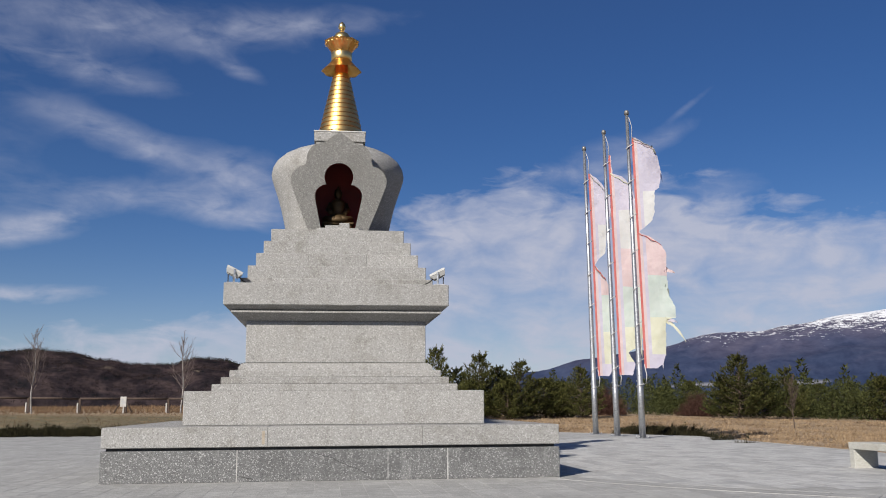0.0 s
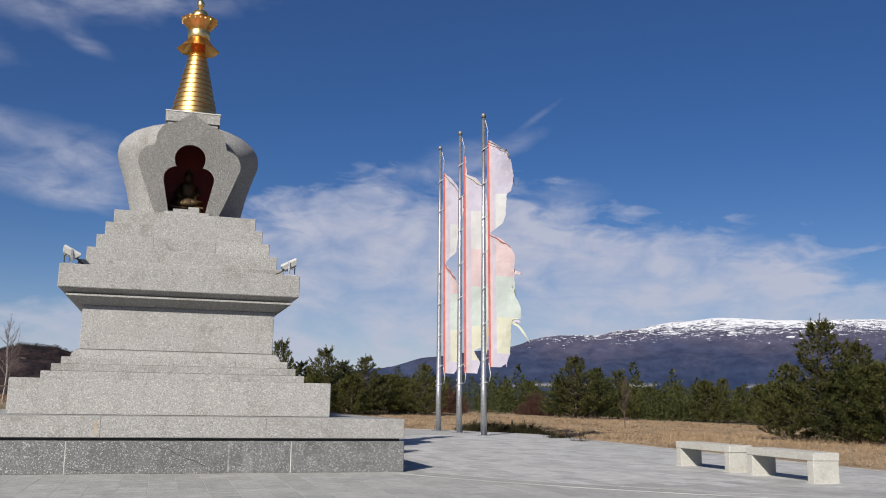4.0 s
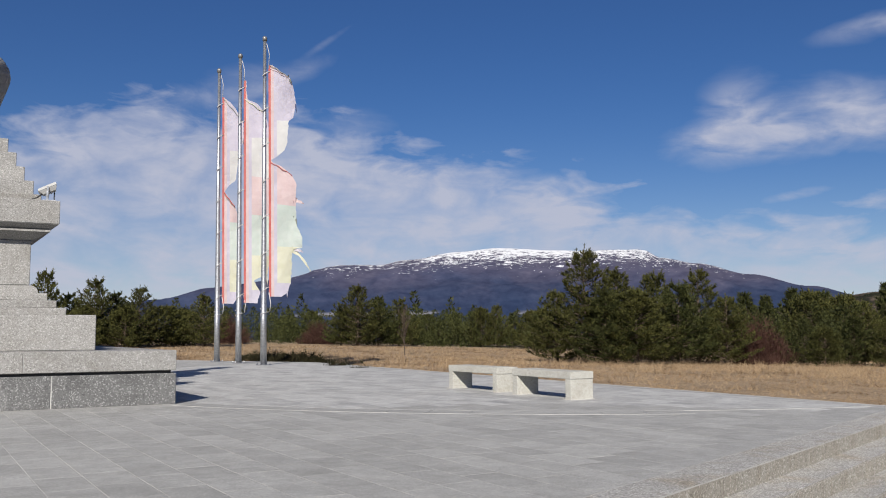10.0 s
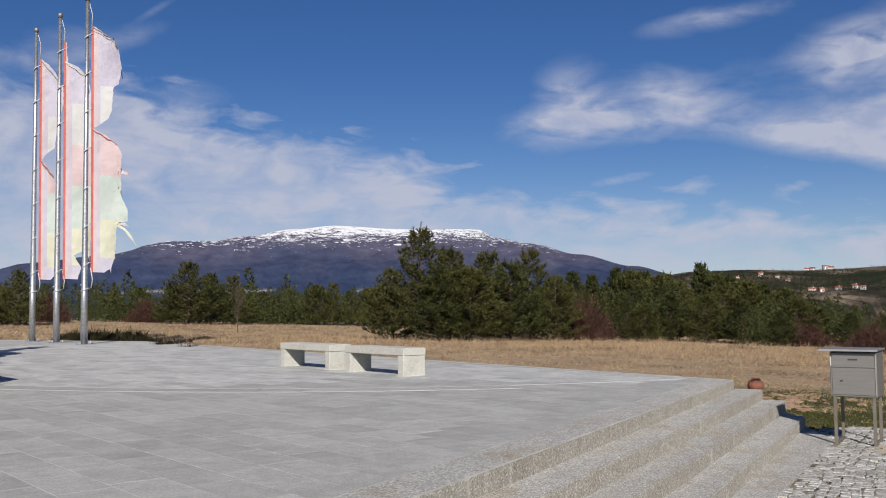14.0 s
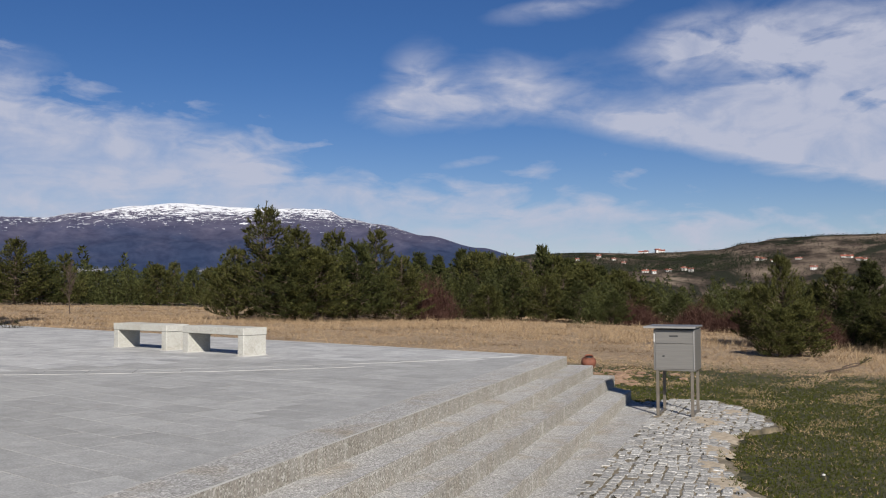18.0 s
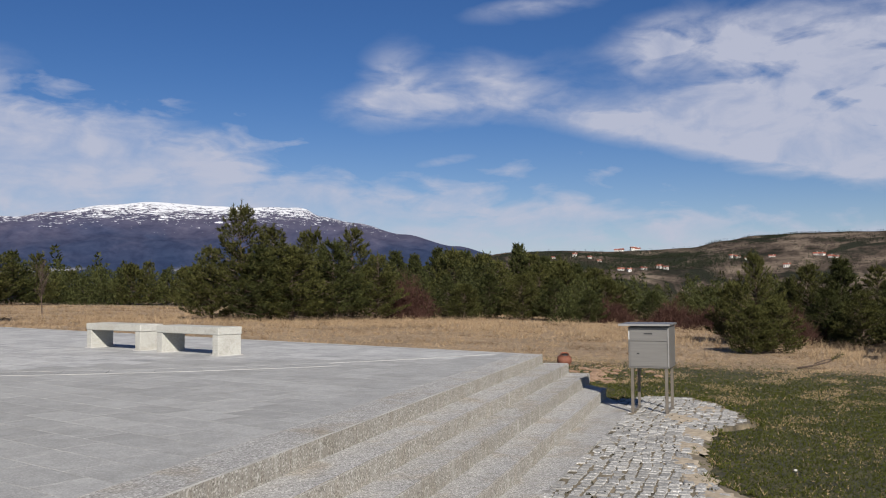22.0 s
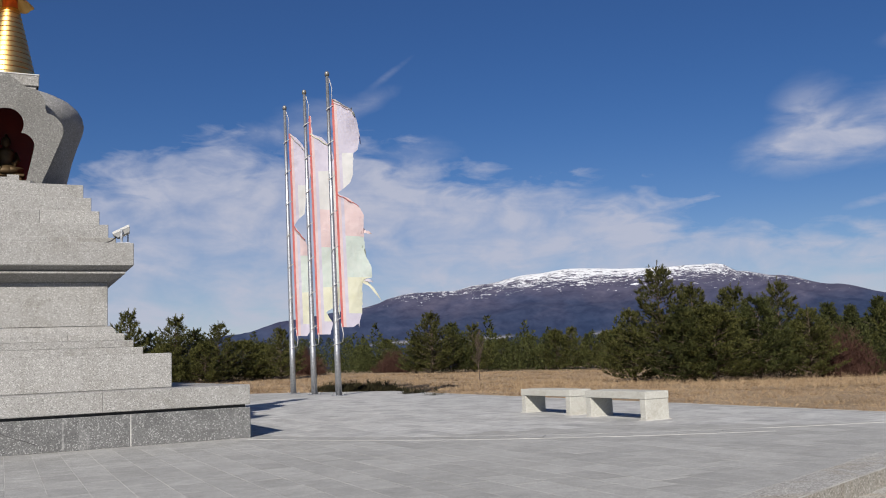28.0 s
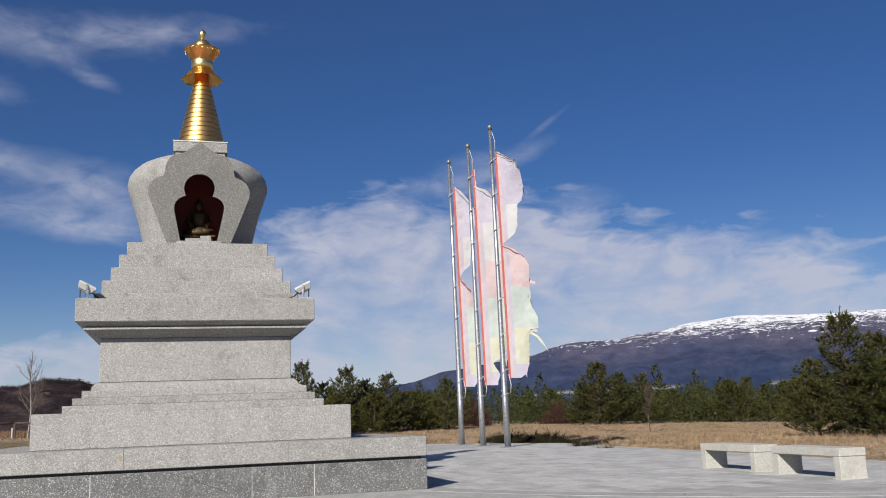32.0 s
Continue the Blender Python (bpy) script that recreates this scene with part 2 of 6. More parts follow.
def granite(name, dark, mid, light, rough=0.75, grain=90, stain=(0.8, 0.78, 0.74), stain_at=(0.5, 0.75), vary=0.06, island=False, bump=0.002, drip=0.0, pale=0.0, fleck=0.12, spots=0.0, blotch=0.0):
    """Grains of three tones, slow stains, and where asked rust drips or pale runs."""
    m, n, l, b = material(name, rough)
    v = coords(n, l, 1.0, shift=not island)
    g = noise_of(n, l, v, grain * 0.8, 3, 0.75)
    c = cells(n, l, v, grain)
    col = ramp(n, l, g, [(0.33, dark), (0.46, mid), (0.58, mid), (0.72, light)])
    fl = ramp(n, l, c, [(0.0, dark), (fleck, dark), (fleck + 0.03, mid), (0.97 - fleck, mid), (1 - fleck, light), (1.0, light)])
    col = blend(n, l, 0.5, col, fl)
    s = noise_of(n, l, v, 1.7, 6, 0.65, 0.4)
    sm = ramp(n, l, s, [(stain_at[0], (0, 0, 0)), (stain_at[1], (1, 1, 1))])
    col = blend(n, l, sm, col, blend(n, l, 1.0, col, stain, "MULTIPLY"))
    if spots:
        k = ramp(n, l, noise_of(n, l, v, 4.3, 3, 0.5), [(0.70, (0, 0, 0)), (0.745, (spots, spots, spots))])
        col = blend(n, l, k, col, blend(n, l, 1.0, col, (0.45, 0.44, 0.42), "MULTIPLY"))
        vs = coords(n, l, 1.0, (3.5, 3.5, 0.35))
        k = ramp(n, l, noise_of(n, l, vs, 1.0, 5, 0.7), [(0.52, (0, 0, 0)), (0.72, (0.5, 0.5, 0.5))])
        col = blend(n, l, k, col, blend(n, l, 1.0, col, (0.72, 0.70, 0.67), "MULTIPLY"))
    if blotch:
        k = ramp(n, l, noise_of(n, l, v, 5.5, 4, 0.6, 0.3), [(0.36, (1 - blotch,) * 3), (0.64, (1 + blotch,) * 3)])
        col = blend(n, l, 1.0, col, k, "MULTIPLY")
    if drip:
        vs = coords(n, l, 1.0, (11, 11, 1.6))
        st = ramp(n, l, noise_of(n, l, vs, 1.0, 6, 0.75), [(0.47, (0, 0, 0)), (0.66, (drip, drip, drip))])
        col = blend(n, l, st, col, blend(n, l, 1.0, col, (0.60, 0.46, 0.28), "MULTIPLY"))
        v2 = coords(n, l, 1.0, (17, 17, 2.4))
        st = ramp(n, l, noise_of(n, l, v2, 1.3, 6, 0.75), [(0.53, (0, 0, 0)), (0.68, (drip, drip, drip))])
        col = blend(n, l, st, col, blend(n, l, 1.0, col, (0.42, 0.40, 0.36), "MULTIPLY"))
    if pale:
        vs = coords(n, l, 1.0, (4, 4, 0.5))
        st = ramp(n, l, noise_of(n, l, vs, 1.0, 4, 0.6), [(0.60, (0, 0, 0)), (0.72, (pale, pale, pale))])
        col = blend(n, l, st, col, light)
    col = tint(n, l, col, vary, island)
    l.new(col, b.inputs["Base Color"])
    relief(n, l, b, g, bump)
    return m


def simple(name, c1, c2, scale=6, rough=0.7, metal=0.0, bump=0.0, vary=0.0, stretch=(1, 1, 1), island=False):
    m, n, l, b = material(name, rough, metal)
    v = coords(n, l, 1.0, stretch, shift=not island)
    g = noise_of(n, l, v, scale, 5, 0.65)
    col = ramp(n, l, g, [(0.32, c1), (0.7, c2)])
    if vary:
        col = tint(n, l, col, vary, island)
    l.new(col, b.inputs["Base Color"])
    if bump:
        relief(n, l, b, g, bump)
    return m


def foliage(name, c1, c2, glow=0.25, vary=0.35):
    m, n, l, b = material(name, 0.7)
    b.inputs["Specular IOR Level"].default_value = 0.12
    geo = n.new("ShaderNodeNewGeometry")
    col = ramp(n, l, geo.outputs["Random Per Island"], [(0.0, c1), (1.0, c2)])
    col = tint(n, l, col, vary * 0.4)
    l.new(col, b.inputs["Base Color"])
    tr = n.new("ShaderNodeBsdfTranslucent")
    l.new(col, tr.inputs["Color"])
    mx = n.new("ShaderNodeMixShader")
    mx.inputs[0].default_value = glow
    l.new(b.outputs[0], mx.inputs[1]), l.new(tr.outputs[0], mx.inputs[2])
    l.new(mx.outputs[0], n["Material Output"].inputs["Surface"])
    return m


def cloth(name, c1, c2):
    m, n, l, b = material(name, 0.85)
    v = coords(n, l, 1.0)
    col = ramp(n, l, noise_of(n, l, v, 3, 5, 0.6), [(0.3, c1), (0.7, c2)])
    l.new(col, b.inputs["Base Color"])
    tr = n.new("ShaderNodeBsdfTranslucent")
    l.new(col, tr.inputs["Color"])
    mx = n.new("ShaderNodeMixShader")
    mx.inputs[0].default_value = 0.45
    l.new(b.outputs[0], mx.inputs[1]), l.new(tr.outputs[0], mx.inputs[2])
    l.new(mx.outputs[0], n["Material Output"].inputs["Surface"])
    relief(n, l, b, noise_of(n, l, v, 7, 3, 0.6), 0.03)
    return m


M_STUPA = granite("pale granite", (0.10, 0.098, 0.092), (0.256, 0.252, 0.242), (0.50, 0.495, 0.48), grain=85, vary=0.06, fleck=0.13, bump=0.008, stain=(0.78, 0.765, 0.735), stain_at=(0.53, 0.70), spots=0.5)
M_PLINTH = granite("grey granite", (0.030, 0.031, 0.032), (0.115, 0.116, 0.116), (0.46, 0.46, 0.455), grain=82, stain=(0.66, 0.66, 0.66), stain_at=(0.49, 0.68), vary=0.08, fleck=0.10, pale=0.35, bump=0.006)
M_BENCH = granite("bench granite", (0.20, 0.195, 0.175), (0.36, 0.355, 0.32), (0.52, 0.515, 0.49), grain=95, vary=0.03, fleck=0.16)
M_SLAB = granite("paving granite", (0.19, 0.189, 0.181), (0.273, 0.272, 0.262), (0.39, 0.388, 0.376), rough=0.85, grain=110, stain=(0.82, 0.82, 0.81), vary=0.10, fleck=0.16, blotch=0.08)
M_SLAB_FAR = granite("paving granite far", (0.19, 0.189, 0.181), (0.275, 0.274, 0.264), (0.39, 0.388, 0.376), rough=0.85, grain=70, stain=(0.82, 0.82, 0.81), vary=0.11, island=True, fleck=0.14, blotch=0.12)
M_SLAB_PALE = granite("bleached paving granite", (0.22, 0.219, 0.212), (0.335, 0.334, 0.325), (0.47, 0.468, 0.458), rough=0.8, grain=70, stain=(0.78, 0.79, 0.80), stain_at=(0.52, 0.64), vary=0.15, island=True, fleck=0.14, blotch=0.12)
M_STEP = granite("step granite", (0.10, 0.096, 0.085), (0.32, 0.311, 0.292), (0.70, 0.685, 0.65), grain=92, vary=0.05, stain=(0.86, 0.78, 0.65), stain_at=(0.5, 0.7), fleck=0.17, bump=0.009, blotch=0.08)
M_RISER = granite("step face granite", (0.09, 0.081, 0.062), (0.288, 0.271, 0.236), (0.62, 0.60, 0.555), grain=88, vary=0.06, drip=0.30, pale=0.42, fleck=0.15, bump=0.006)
# paler than the treads, to paint the sunlit line along the step edges
M_NOSE = simple("sunlit step edge", (0.48, 0.47, 0.44), (0.76, 0.75, 0.72), 9, 0.8)
M_MORTAR = simple("mortar", (0.27, 0.266, 0.255), (0.47, 0.462, 0.445), 2.2, 0.9)
M_GROUT = simple("grey grout", (0.15, 0.147, 0.14), (0.24, 0.236, 0.226), 3, 0.9)
M_JOINT = simple("pale joint", (0.27, 0.267, 0.257), (0.42, 0.415, 0.40), 1.3, 0.9)
M_DARKGAP = simple("dark gap", (0.03, 0.03, 0.03), (0.06, 0.06, 0.06), 9, 0.9)
M_COBBLE = granite("cobble stone", (0.10, 0.096, 0.085), (0.262, 0.256, 0.24), (0.54, 0.53, 0.505), grain=60, vary=0.24, bump=0.006)
M_COBBLE_FAR = granite("cobble stone far", (0.10, 0.096, 0.085), (0.262, 0.256, 0.24), (0.54, 0.53, 0.505), grain=60, vary=0.24, bump=0.006, island=True)
M_SAND = simple("sand and moss", (0.032, 0.028, 0.016), (0.24, 0.195, 0.13), 3.0, 0.95, bump=0.02)
M_LIME = simple("lime run", (0.10, 0.10, 0.10), (0.30, 0.30, 0.295), 30, 0.9)
M_RUSTMARK = simple("rust mark", (0.25, 0.205, 0.15), (0.33, 0.29, 0.235), 20, 0.9)
M_GOLD = simple("gilt copper", (0.78, 0.50, 0.17), (0.90, 0.63, 0.25), 3, 0.34, 1.0)
M_GOLD_PALE = simple("pale gilt", (0.78, 0.54, 0.20), (0.90, 0.68, 0.32), 3, 0.33, 1.0)
M_GROOVE = simple("orange gilt", (0.40, 0.19, 0.05), (0.54, 0.28, 0.08), 5, 0.42, 0.9)
# statue's gilt, with the shade of the niche put into its colour
M_GOLD_SHADED = simple("gilt darkened by niche shade", (0.045, 0.028, 0.012), (0.10, 0.064, 0.028), 9, 0.6, 0.6)
M_RED = simple("dark red paint", (0.13, 0.010, 0.009), (0.18, 0.017, 0.014), 3, 0.6)
M_REDLEAD = simple("orange red lacquer", (0.55, 0.09, 0.02), (0.66, 0.14, 0.03), 3, 0.35)
M_ZINC = simple("galvanised steel", (0.20, 0.21, 0.22), (0.58, 0.59, 0.61), 22, 0.42, 0.85, vary=0.03)
M_STEEL = simple("brushed steel", (0.175, 0.168, 0.155), (0.215, 0.207, 0.192), 3, 0.45, 0.5, stretch=(1, 1, 30))
M_STEEL_PALE = simple("pale steel edge", (0.30, 0.29, 0.275), (0.36, 0.35, 0.335), 3, 0.4, 0.5)
M_STEEL_LEG = simple("weathered steel", (0.125, 0.108, 0.088), (0.17, 0.15, 0.125), 5, 0.5, 0.4)
M_WHITE = simple("white metal", (0.3844, 0.3844, 0.372), (0.4588, 0.4588, 0.4464), 8, 0.45)
M_BLACK = simple("black plastic", (0.02, 0.02, 0.02), (0.04, 0.04, 0.04), 8, 0.5)
M_GLASSY = simple("lamp glass", (0.25, 0.26, 0.28), (0.32, 0.33, 0.35), 4, 0.12)
M_POT = simple("terracotta", (0.1054, 0.0341, 0.0186), (0.1736, 0.062, 0.0341), 9, 0.8, bump=0.004)
M_BARK = simple("pine bark", (0.042, 0.029, 0.021), (0.105, 0.072, 0.051), 18, 0.9, bump=0.02, stretch=(1, 1, 0.4))
M_BIRCH = simple("birch bark", (0.155, 0.1364, 0.124), (0.3844, 0.372, 0.3534), 7, 0.85, stretch=(1, 1, 3))
M_TWIG = simple("bare twigs", (0.085, 0.065, 0.058), (0.16, 0.125, 0.11), 6, 0.9)
M_SHRUB = foliage("red brown shrub", (0.0372, 0.0174, 0.0143), (0.0775, 0.0397, 0.0298), 0.05)
M_NEEDLE = foliage("pine needles", (0.012, 0.016, 0.0045), (0.098, 0.096, 0.029), 0.10)
M_WOODS = foliage("leafless woods", (0.015, 0.0105, 0.0108), (0.040, 0.0275, 0.026), 0.05)
M_NEEDLE_DARK = foliage("dark pine needles", (0.011, 0.0155, 0.005), (0.066, 0.071, 0.023), 0.10)
M_NEEDLE_FAR = foliage("far pine needles", (0.009, 0.0135, 0.008), (0.028, 0.033, 0.017), 0.1)
M_DRY = foliage("dry grass", (0.215, 0.145, 0.086), (0.46, 0.345, 0.215), 0.2)
M_RUST = foliage("dead brown grass", (0.075, 0.046, 0.028), (0.22, 0.145, 0.085), 0.12)
M_MAT = foliage("matted dry grass", (0.16, 0.104, 0.060), (0.37, 0.27, 0.165), 0.15)
M_GREEN = foliage("green grass", (0.013, 0.018, 0.0025), (0.088, 0.097, 0.015), 0.2)
M_HEDGE = foliage("low juniper", (0.009, 0.0095, 0.004), (0.034, 0.029, 0.013), 0.08)
M_WOOD = simple("weathered wood", (0.031, 0.0198, 0.0149), (0.0744, 0.0496, 0.0372), 9, 0.85, stretch=(1, 1, 0.3), bump=0.01)
M_POSTWHITE = simple("whitewash", (0.341, 0.3286, 0.31), (0.4464, 0.434, 0.4092), 9, 0.8)
M_CORD = simple("white cord", (0.341, 0.3286, 0.3224), (0.4464, 0.434, 0.4278), 30, 0.8)
M_FLAG = {
    "red": cloth("red cloth", (0.52, 0.12, 0.11), (0.60, 0.19, 0.17)),
    "pale": cloth("faded lilac cloth", (0.524, 0.492, 0.587), (0.603, 0.571, 0.651)),
    "blue": cloth("faded blue cloth", (0.492, 0.500, 0.635), (0.579, 0.587, 0.690)),
    "white": cloth("white cloth", (0.619, 0.619, 0.603), (0.682, 0.682, 0.667)),
    "pink": cloth("faded red cloth", (0.635, 0.492, 0.492), (0.682, 0.556, 0.548)),
    "green": cloth("faded green cloth", (0.524, 0.603, 0.548), (0.603, 0.659, 0.611)),
    "yellow": cloth("faded yellow cloth", (0.635, 0.635, 0.476), (0.682, 0.682, 0.548)),
    "moss": cloth("grey green cloth", (0.16, 0.18, 0.15), (0.26, 0.27, 0.22)),
    "grey": cloth("dirty grey cloth", (0.30, 0.30, 0.28), (0.46, 0.45, 0.42)),
    "navy": cloth("dark blue cloth", (0.0372, 0.0496, 0.124), (0.0744, 0.093, 0.186)),
}
M_WALL = simple("house plaster", (0.5, 0.49, 0.46), (0.64, 0.63, 0.6), 0.6, 0.9)
M_ROOF = simple("roof tiles", (0.16, 0.045, 0.028), (0.26, 0.085, 0.05), 1.5, 0.85, vary=0.25)
M_PANE = simple("window pane", (0.03, 0.035, 0.04), (0.06, 0.065, 0.07), 1, 0.15)

# ---- builders ----
Z = Vector((0, 0, 1))


def thing(name, at, label, category, group="", turn=0.0):
    e = new(name)
    e.empty_display_size = 0.2
    e.matrix_world = pose(*at, 0, 0, turn)
    return tagged(e, label, category, group)


def mesh_of(name, verts, faces, mat, smooth=False):
    me = bpy.data.meshes.new(name)
    me.from_pydata(verts, [], faces)
    if mat:
        me.materials.append(mat)
    if smooth:
        me.polygons.foreach_set("use_smooth", [True] * len(me.polygons))
    me.update()
    return me


def soup(name, verts, corners, mat):
    """A mesh from numpy vertices (n,3) and faces (m,k), all of k corners."""
    me = bpy.data.meshes.new(name)
    m, k = corners.shape
    me.vertices.add(len(verts))
    me.vertices.foreach_set("co", np.ascontiguousarray(verts, dtype=np.float32).ravel())
    me.loops.add(m * k)
    me.loops.foreach_set("vertex_index", np.ascontiguousarray(corners, dtype=np.int32).ravel())
    me.polygons.add(m)
    me.polygons.foreach_set("loop_start", np.arange(0, m * k, k, dtype=np.int32))
    me.polygons.foreach_set("loop_total", np.full(m, k, dtype=np.int32))
    me.polygons.foreach_set("use_smooth", np.zeros(m, dtype=bool))
    me.materials.append(mat)
    me.update(calc_edges=True)
    return me


def part(name, bm, mat, parent, label=""):
    """Links a bmesh (or a mesh) as one mesh object under a thing."""
    if isinstance(bm, bmesh.types.BMesh):
        me = bpy.data.meshes.new(name)
        bm.to_mesh(me)
        bm.free()
        me.materials.append(mat)
    else:
        me = bm
    ob = new(name, me)
    ob.parent = parent
    if label:
        ob["label"] = label
    return ob


def lump(name, bm, mat, label, category="", kind="", group=""):
    ob = part(name, bm, mat, None)
    return tagged(ob, label, category, group, kind)


def box(x0, x1, y0, y1, z0, z1, bevel=0.0, bm=None, m=None):
    own = bm if bm is not None else bmesh.new()
    mat = Matrix.Translation(((x0 + x1) / 2, (y0 + y1) / 2, (z0 + z1) / 2)) @ Matrix.Diagonal((x1 - x0, y1 - y0, z1 - z0, 1))
    if m is not None:
        mat = m @ mat
    r = bmesh.ops.create_cube(own, size=1.0, matrix=mat)
    if bevel:
        edges = list({e for v in r["verts"] for e in v.link_edges})
        bmesh.ops.bevel(own, geom=edges, offset=bevel, segments=1, affect="EDGES")
    return own


def lathe(profile, steps=48, bm=None, at=(0, 0, 0), smooth=True):
    """Turns a profile of (radius, height) about the upright axis."""
    bm = bm if bm is not None else bmesh.new()
    rings = []
    for r, z in profile:
        if r < 1e-5:
            rings.append([bm.verts.new((at[0], at[1], at[2] + z))])
        else:
            rings.append([bm.verts.new((at[0] + r * math.cos(a), at[1] + r * math.sin(a), at[2] + z)) for a in (2 * math.pi * i / steps for i in range(steps))])
    for a, b in zip(rings, rings[1:]):
        for i in range(steps):
            j = (i + 1) % steps
            q = [a[i % len(a)], a[j % len(a)], b[j % len(b)], b[i % len(b)]]
            q = [v for k, v in enumerate(q) if v not in q[:k]]
            if len(q) > 2:
                f = bm.faces.new(q)
                f.smooth = smooth
    return bm


def tube(points, radius, sides=8, bm=None, end_radius=None, cap=True):
    """A round bar along points, tapering to end_radius."""
    bm = bm if bm is not None else bmesh.new()
    pts = [Vector(p) for p in points]
    end_radius = radius if end_radius is None else end_radius
    rings = []
    for i, p in enumerate(pts):
        d = (pts[min(i + 1, len(pts) - 1)] - pts[max(i - 1, 0)]).normalized()
        a = d.cross(Z if abs(d.z) < 0.9 else Vector((1, 0, 0))).normalized()
        b = d.cross(a)
        r = radius + (end_radius - radius) * i / max(1, len(pts) - 1)
        rings.append([bm.verts.new(p + a * r * math.cos(2 * math.pi * k / sides) + b * r * math.sin(2 * math.pi * k / sides)) for k in range(sides)])
    for a, b in zip(rings, rings[1:]):
        for k in range(sides):
            f = bm.faces.new((a[k], a[(k + 1) % sides], b[(k + 1) % sides], b[k]))
            f.smooth = True
    if cap:
        bm.faces.new(rings[0][::-1])
        bm.faces.new(rings[-1])
    return bm


def slab_of(outline, z0, z1, bm=None):
    """An upright prism over a flat outline of (x, y)."""
    bm = bm if bm is not None else bmesh.new()
    lo = [bm.verts.new((x, y, z0)) for x, y in outline]
    hi = [bm.verts.new((x, y, z1)) for x, y in outline]
    bm.faces.new(lo[::-1]), bm.faces.new(hi)
    for i in range(len(lo)):
        j = (i + 1) % len(lo)
        bm.faces.new((lo[i], lo[j], hi[j], hi[i]))
    bmesh.ops.recalc_face_normals(bm, faces=bm.faces)
    return bm


def ease(a, b, x):
    t = min(1.0, max(0.0, (x - a) / (b - a)))
    return t * t * (3 - 2 * t)


# ---- land ----
STAIR_U, STAIR_N = Vector((0.9317, 0.3633)), Vector((0.3633, -0.9317))
NOSES = [(-2.56, 13.42), (-2.23, 13.75), (-1.93, 13.85), (-1.62, 13.3)]
RISE = 0.15
STAIR_LEFT = -16.0


def stair_at(along, across):
    p = STAIR_U * along + STAIR_N * across
    return p.x, p.y


TERRACE = [stair_at(STAIR_LEFT, -2.56), stair_at(13.42, -2.56), (12.5, 30.3), (9.2, 36.3), (-13.0, 38.0), (-19.0, 33.0)]


def lie(x, y):
    """Height of the open ground."""
    r, az = math.hypot(x, y), math.degrees(math.atan2(x, y))
    z = 0.016 * (y - 38 - x)
    z = max(-2.2, min(1.0, z))
    z = z + (-0.614 - z) * (1 - ease(6, 16, r))
    z += 0.10 * noise.noise((x * 0.06, y * 0.06, 1.3)) * ease(14, 40, r) + 0.04 * noise.noise((x * 0.4, y * 0.4, 5.0)) * ease(10, 20, r)
    far = ease(85, 420, r)
    z = z * (1 - far) - 14 * far
    return z - 12 * ease(600, 3000, r)


